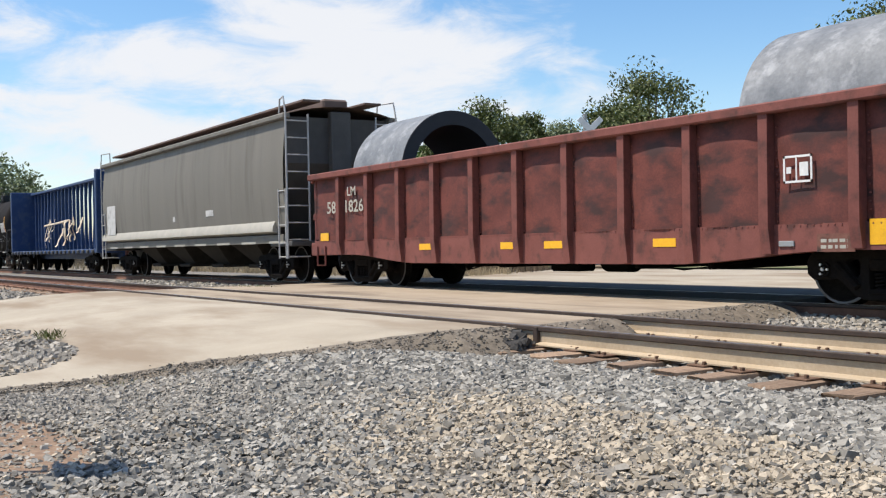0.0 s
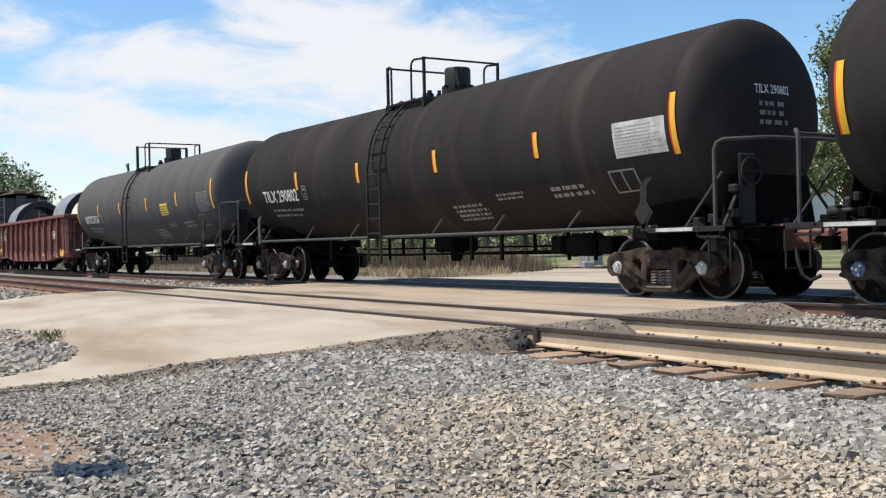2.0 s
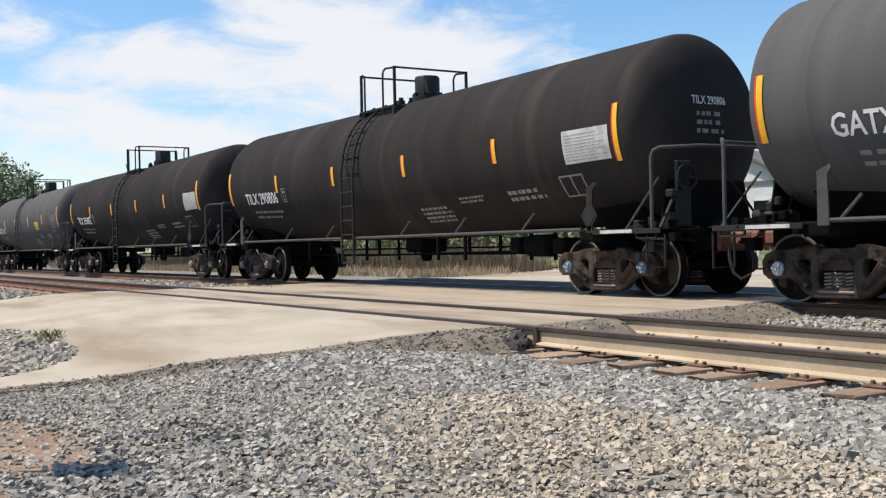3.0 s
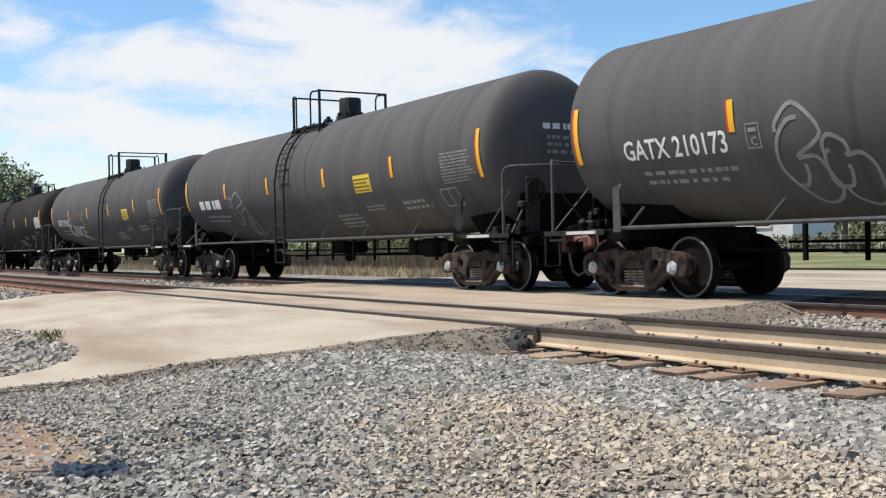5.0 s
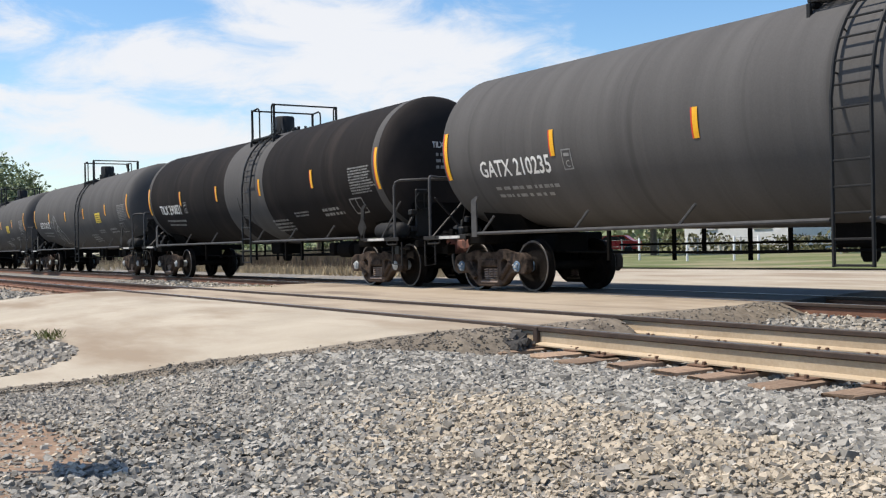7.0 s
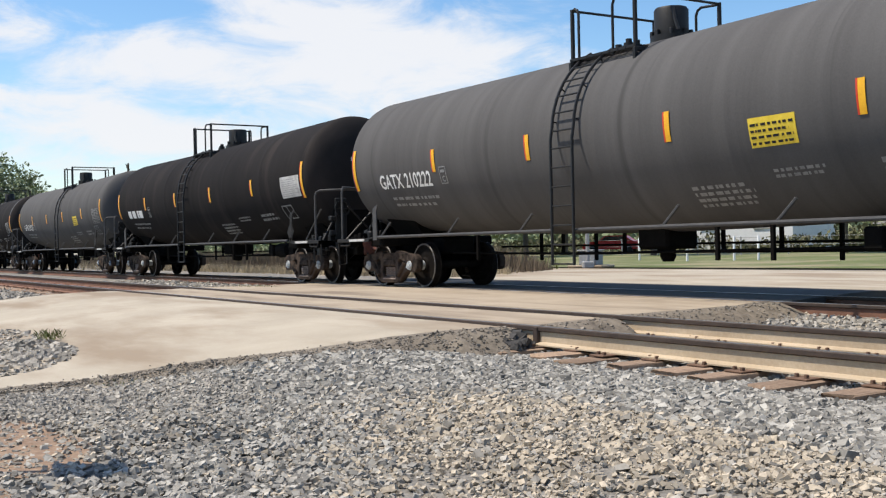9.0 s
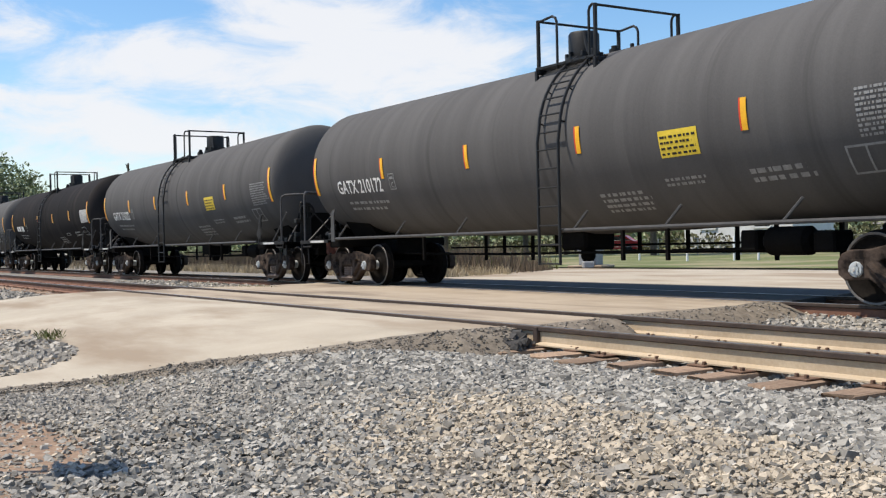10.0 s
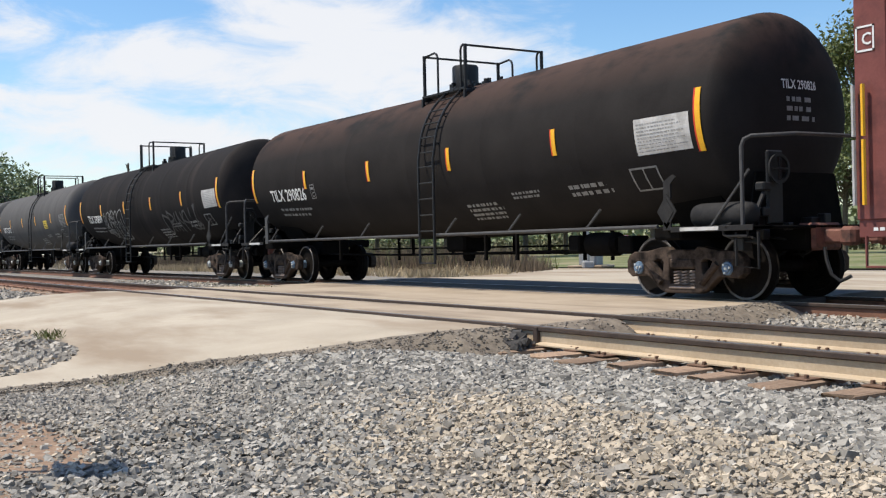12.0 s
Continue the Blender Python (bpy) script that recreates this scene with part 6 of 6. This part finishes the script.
    spots = [(81.1, 120, 10.8, 6.6, "leaf_hazed"), (66.3, 74, 7.7, 3.0, "leaf_spring"), (64.6, 78, 8.2, 3.0, "leaf_spring"), (62.7, 82, 8.6, 3.0, "leaf_spring"), (61.5, 84, 9.4, 2.6, "leaf"), (59.6, 82, 9.2, 3.0, "leaf_spring"),
             (57.8, 78, 9.6, 2.6, "leaf"), (55.6, 74, 10.4, 3.5, "leaf"), (53.5, 78, 10.5, 2.9, "leaf"), (51.4, 84, 10.2, 3.6, "leaf_hazed"), (46.8, 72, 11.8, 4.8, "leaf"), (43.6, 122, 10.6, 4.6, "leaf_hazed"), (39.6, 114, 9.6, 3.6, "leaf"),
             (37.3, 66, 8.6, 2.7, "leaf_hazed"), (35.2, 60, 12.8, 4.6, "leaf")]
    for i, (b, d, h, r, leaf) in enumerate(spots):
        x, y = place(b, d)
        label = {"leaf_spring": "bushy bright green tree behind the tracks", "leaf": "leafy green tree with an open crown behind the tracks", "leaf_hazed": "green tree far behind the tracks, its leaves paled as haze"}[leaf]
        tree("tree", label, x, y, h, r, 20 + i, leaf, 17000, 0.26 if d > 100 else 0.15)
    x, y = place(74.3, 95)
    t = thing("tree", "thin bare-topped conifer far behind the train", "tree", "", pose(x, y, -0.15))
    s = Shape().tube([(0, 0, 0), (0, 0, 8.6)], 0.09, 6)
    rng = random.Random(3)
    for i in range(26):
        z, a = 3.2 + i * 0.2, rng.uniform(0, 6.28)
        r = max(0.2, (8.8 - z) * 0.22) * rng.uniform(0.6, 1.1)
        s.tube([(0, 0, z), (r * math.cos(a), r * math.sin(a), z + 0.35)], 0.035, 4)
    part("trunk", s.mesh("conifer"), M["bark"], t)


trees()


def far_woods():
    """A low belt of bushes and woods far behind, as loose leaf clumps."""
    rng = np.random.default_rng(12)
    n = 26000
    x = rng.uniform(-330, 60, n)
    y = 95 + 55 * rng.random(n)
    hgt = 4.2 + 2.2 * np.sin(x * 0.11) + 1.6 * np.sin(x * 0.31 + 1)
    z = rng.random(n) ** 0.8 * hgt
    c = np.stack([x, y, z], 1)
    u = rng.normal(size=(n, 3))
    u /= np.linalg.norm(u, axis=1)[:, None]
    w = np.cross(u, rng.normal(size=(n, 3)))
    w /= np.linalg.norm(w, axis=1)[:, None]
    k = rng.uniform(0.4, 0.9, (n, 1))
    v = np.stack([c - u * k, c + w * k * 0.6, c + u * k, c - w * k * 0.6], 1).reshape(-1, 3)
    me = bpy.data.meshes.new("woods")
    me.from_pydata(v.tolist(), [], np.arange(4 * n).reshape(-1, 4).tolist())
    tagged(part("woods", me, M["leaf_hazed"]), "low green woods in the distance", "woods", kind="stuff")


far_woods()


def hedge():
    """A ragged hedge and brush line behind the grass."""
    rng = np.random.default_rng(21)
    n = 14000
    x = rng.uniform(-150, 30, n)
    y = 66 + rng.normal(0, 1.4, n) - x * 0.02
    hgt = 1.25 + 0.5 * np.sin(x * 0.35) + 0.35 * np.sin(x * 0.9 + 2)
    c = np.stack([x, y, rng.random(n) * hgt - 0.1], 1)
    u = rng.normal(size=(n, 3))
    u /= np.linalg.norm(u, axis=1)[:, None]
    w = np.cross(u, rng.normal(size=(n, 3)))
    w /= np.linalg.norm(w, axis=1)[:, None]
    k = rng.uniform(0.10, 0.30, (n, 1))
    v = np.stack([c - u * k, c + w * k * 0.6, c + u * k, c - w * k * 0.6], 1).reshape(-1, 3)
    me = bpy.data.meshes.new("hedge")
    me.from_pydata(v.tolist(), [], np.arange(4 * n).reshape(-1, 4).tolist())
    tagged(part("hedge", me, M["hedge"]), "ragged green hedge behind the grass", "hedge", kind="stuff")


hedge()


def lawns():
    def patch(name, label, outline, z, mat_, cat):
        s = Shape().add([(x, y, z) for x, y in outline], [tuple(range(len(outline)))])
        tagged(part(name, s.mesh(name, 0), M[mat_]), label, cat, kind="structure")
    patch("lawn", "green mown grass beyond the gravel road", [(-1200, 900), (-420, 40), (-60, 27.5), (-34, 26.2), (60, 34), (900, 60), (900, 900)], -0.09, "grass", "grass")


lawns()


def stalks(name, label, material, beds, seed):
    """Standing stalks and blades along the far side of the tracks."""
    rng = np.random.default_rng(seed)
    v, f = [], []
    for x0, x1, y0, y1, n, lo, hi, lean in beds:
        for _ in range(n):
            x, y, h = rng.uniform(x0, x1), rng.uniform(y0, y1), rng.uniform(lo, hi)
            h *= 0.7 + 0.6 * max(0.0, 0.5 + noise.noise(Vector((x * 0.5, y * 0.5, seed))))
            if x > -25.5 - (y - 17) * 0.75:
                continue
            a, w = rng.uniform(0, 6.28), rng.uniform(0.010, 0.026)
            dx, dy = rng.normal(0, lean) * h, rng.normal(0, lean) * h
            b = len(v)
            z = -0.16
            v += [(x - w * math.cos(a), y - w * math.sin(a), z), (x + w * math.cos(a), y + w * math.sin(a), z), (x + dx, y + dy, z + h)]
            f.append((b, b + 1, b + 2))
    me = bpy.data.meshes.new(name)
    me.from_pydata(v, [], f)
    tagged(part(name, me, M[material]), label, "grass", kind="stuff")


stalks("dry_grass", "short dry tan grass beyond the tracks", "dry", ((-62, -25, 17.0, 21.0, 12000, 0.10, 0.38, 0.35), (-130, -60, 15.5, 22, 4000, 0.2, 0.5, 0.3)), 9)
stalks("weed_stalks", "tall brown weed stalks beyond the tracks", "brush", ((-66, -29, 20.0, 24.0, 15000, 0.45, 1.05, 0.22), (-140, -60, 20, 27, 6000, 0.5, 1.2, 0.2)), 10)
stalks("undergrowth", "low green and brown undergrowth", "weed", ((-66, -31, 20.5, 25.0, 4500, 0.3, 0.85, 0.3), ), 11)


def weeds(x, y, z, n, spread, h, seed, label):
    rng = random.Random(seed)
    v, f = [], []
    for _ in range(n):
        a, r = rng.uniform(0, 6.28), spread * rng.random() ** 0.7
        px, py, hh = x + r * math.cos(a), y + r * math.sin(a) * 0.6, h * rng.uniform(0.4, 1.0)
        dx, dy, w = rng.gauss(0, 0.4) * hh, rng.gauss(0, 0.4) * hh, 0.008
        b = len(v)
        v += [(px - w, py, z), (px + w, py, z), (px + dx * 0.5 + w, py + dy * 0.5, z + hh * 0.7), (px + dx, py + dy, z + hh)]
        f.append((b, b + 1, b + 2, b + 3))
    me = bpy.data.meshes.new("weeds")
    me.from_pydata(v, [], f)
    tagged(part("weeds", me, M["weed"]), label, "weeds", kind="stuff")


weeds(-13.1, 2.72, -0.14, 110, 0.26, 0.13, 1, "small green weeds at the gravel island")
weeds(-8.95, 2.35, -0.21, 60, 0.35, 0.035, 2, "sparse weeds at the road edge")
weeds(-22.9, 9.2, -0.10, 200, 0.7, 0.18, 3, "green weeds beside the rails")


def fence():
    for x, y in ((-35.0, 34.9), (-33.6, 36.4), (-33.0, 37.3), (-40.0, 36.6)):
        ob = part("bollard", kept("bollard", lambda: Shape().turned([(0, 0.055), (1.05, 0.055), (1.10, 0.03)], "z", n=14)), M["post"], None, "", pose(x, y, -0.09))
        tagged(ob, "white painted post in the grass", "bollard", "white posts in the grass")
    f = thing("fence", "thin wire fence with pale posts in the far grass", "fence")
    for i in range(15):
        part("post", kept("fence_post", lambda: Shape().box(-0.035, 0.035, -0.035, 0.035, -0.1, 1.1, 0.008)), M["sign_grey"], f, "", pose(-60 + i * 3.6, 50.0, -0.09))
    for z in (0.5, 0.95):
        part("wire", Shape().tube([(-60, 50.0, z), (-9.6, 50.0, z)], 0.012, 5).mesh("fence_wire"), M["sign_grey"], f)


fence()


def utility_box():
    b = thing("utility_cabinet", "grey utility cabinet on a concrete pad", "cabinet", "", pose(-31.2, 26.1, -0.09, 0, 0, 20))
    part("pad", Shape().box(-0.75, 0.75, -0.5, 0.5, 0, 0.10, 0.03).mesh("pad"), M["road"], b, "concrete pad")
    part("body", Shape().box(-0.38, 0.38, -0.26, 0.26, 0.10, 0.62, 0.02).mesh("cab"), M["cabinet"], b)
    part("lid", Shape().box(-0.42, 0.42, -0.30, 0.30, 0.62, 0.67, 0.015).mesh("lid"), M["cabinet"], b)


utility_box()


def parked_car():
    c = thing("car", "red car parked beyond the grass", "car", "", pose(-66.0, 57.5, -0.09, 0, 0, 38))
    body = [(-2.25, 0.35), (-2.3, 0.75), (-1.9, 0.95), (-1.0, 1.02), (-0.45, 1.45), (1.1, 1.47), (1.75, 1.02), (2.2, 0.95), (2.3, 0.6), (2.2, 0.35)]
    s = Shape().prism(body, "y", -0.88, 0.88)
    part("body", s.mesh("carbody", 30), M["car_red"], c)
    part("window", Shape().prism([(-0.85, 1.03), (-0.4, 1.38), (1.02, 1.40), (1.5, 1.04)], "y", -0.886, 0.886).mesh("carwin"), M["glass"], c, "dark side windows")
    for x in (-1.45, 1.45):
        for y in (-0.8, 0.8):
            part("wheel", Shape().turned([(-0.1, 0.2), (-0.1, 0.33), (0.1, 0.33), (0.1, 0.2)], "y", (0, 0, 0), 20).mesh("carwheel"), M["tyre"], c, "black tyre", pose(x, y, 0.33))


parked_car()


def shed():
    h = thing("shed", "small white building far behind the fence", "building", "", pose(-73.0, 108.0, -0.09))
    part("wall", Shape().box(-3.5, 3.5, -2.5, 2.5, 0, 2.3).mesh("shedwall"), M["house"], h)
    part("roof", Shape().prism([(-2.8, 2.3), (2.8, 2.3), (0, 3.3)], "x", -3.8, 3.8).mesh("shedroof"), M["roof"], h)
    part("door", Shape().box(-0.5, 0.5, -2.56, -2.5, 0, 2.0, 0.01).mesh("sheddoor"), M["sign_grey"], h)


shed()


def crossing_signal():
    s = thing("crossing_signal", "grey railway crossing mast with white crossbuck", "crossing signal", "", pose(-30.9, 25.7, -0.1, 0, 0, 62))
    part("mast", Shape().tube([(0, 0, 0), (0, 0, 5.75)], 0.075, 10).mesh("mast"), M["sign_grey"], s)
    part("base", Shape().box(-0.2, 0.2, -0.2, 0.2, 0, 0.25, 0.03).mesh("mastbase"), M["sign_grey"], s)
    for a in (45, -45):
        part("crossbuck_blade", Shape().box(-0.60, 0.60, -0.015, 0.015, -0.11, 0.11, 0.004).mesh("blade"), M["post"], s, "white crossbuck blade", pose(0.18, -0.10 - (0.02 if a > 0 else 0), 5.15, 0, a, 0))
    part("lamp_arm", Shape().tube([(-0.6, 0, 4.1), (0.6, 0, 4.1)], 0.03, 8).mesh("arm"), M["sign_grey"], s)
    for x2 in (-0.55, 0.55):
        part("lamp", Shape().turned([(-0.14, 0.10), (0.0, 0.24), (0.02, 0.24)], "y", (0, 0, 0), 20).mesh("lamp"), M["ladder"], s, "black flasher lamp", pose(x2, -0.05, 4.1))


crossing_signal()


def house():
    """Stands behind the grass; seen between the cars."""
    x, y = place(41.4, 96.0)
    h = thing("house", "white gabled house with grey roof behind the grass", "house", "", pose(x, y, -0.09, 0, 0, 17))
    part("wall", Shape().box(-4.8, 4.8, -4.5, 4.5, 0, 5.55).mesh("hw"), M["house"], h)
    part("gable", Shape().prism([(-4.8, 5.55), (4.8, 5.55), (0, 8.1)], "y", -4.47, 4.47).mesh("hg"), M["house"], h)
    part("roof", Shape().prism([(-5.4, 5.32), (0, 8.25), (5.4, 5.32), (5.4, 5.55), (0, 8.52), (-5.4, 5.55)], "y", -5.03, 5.03).mesh("hr", 20), M["roof"], h)
    part("eave_trim", Shape().box(-5.1, 5.1, -4.57, -4.5, 5.32, 5.67).mesh("he"), M["roof"], h)
    for wx in (-2.55, 2.25):
        w = part("window", Shape().box(wx - 0.675, wx + 0.675, -4.56, -4.5, 1.95, 4.05, 0.01).mesh("hwin"), M["glass"], h, "dark sash window")
        part("frame", Shape().box(wx - 0.78, wx - 0.66, -4.6, -4.5, 1.8, 4.2).box(wx + 0.66, wx + 0.78, -4.6, -4.5, 1.8, 4.2).box(wx - 0.78, wx + 0.78, -4.6, -4.5, 4.05, 4.2).box(wx - 0.78, wx + 0.78, -4.6, -4.5, 1.8, 1.95).box(wx - 0.675, wx + 0.675, -4.59, -4.5, 2.96, 3.04).mesh("hfr"), M["post"], w)


house()


def roadside_sign():
    """Stands beside the road; the frame holds its shadow on the gravel."""
    s = thing("road_sign", "flat metal road sign on a thin post", "road sign", "", pose(SIGN_AT[0], SIGN_AT[1], -0.3))
    part("post", Shape().tube([(0, 0, 0), (0, 0, 2.86)], 0.025, 8).mesh("signpost"), M["sign_grey"], s)
    part("plate", Shape().box(-0.21, 0.21, -0.012, 0.012, 1.90, 2.62, 0.004).mesh("signplate"), M["sign_grey"], s, "", pose(0, -0.04, 0, 0, 0, -9))


SIGN_AT = (-6.38, 0.41)
roadside_sign()


def dirt_patches():
    for x, y, rx, ry, seed in ((-6.75, 1.18, 1.0, 0.40, 1), (-5.2, 0.80, 0.6, 0.2, 2)):
        rng = random.Random(seed)
        ring = []
        for i in range(40):
            a = 2 * math.pi * i / 40
            k = 1 + 0.25 * noise.noise(Vector((math.cos(a) * 1.5, math.sin(a) * 1.5, seed * 3)))
            px, py = x + rx * k * math.cos(a), y + ry * k * math.sin(a)
            ring.append((px, py))
        rows = [[(x + (px - x) * r, y + (py - y) * r, ground_height(x + (px - x) * r, y + (py - y) * r) + 0.012 * (1 - r * r * r) - 0.004) for px, py in ring + ring[:1]] for r in (0.02, 0.4, 0.75, 1.0)]
        tagged(part("dirt", Shape().sheet(rows).mesh("dirt", 60), M["dirt"]), "patch of bare reddish dirt", "dirt", kind="structure")


dirt_patches()


# ---- what moves ----
def motions():
    for car, x in CARS:
        z = PIPE_Z if car.name.startswith("pipe_section") else 0.0
        rows = [(t / 2, pose(x - run(t / 2), TRACK_Y, z)) for t in range(25)]
        walk(car, rows)
    turn = math.degrees(1 / WHEEL_R)
    for wheelset, ax in WHEELSETS:
        walk(wheelset, [(i / 30, pose(ax, 0, WHEEL_R, 0, -turn * run(i / 30), 0)) for i in range(361)])


PIPE_Z = 2.39
motions()
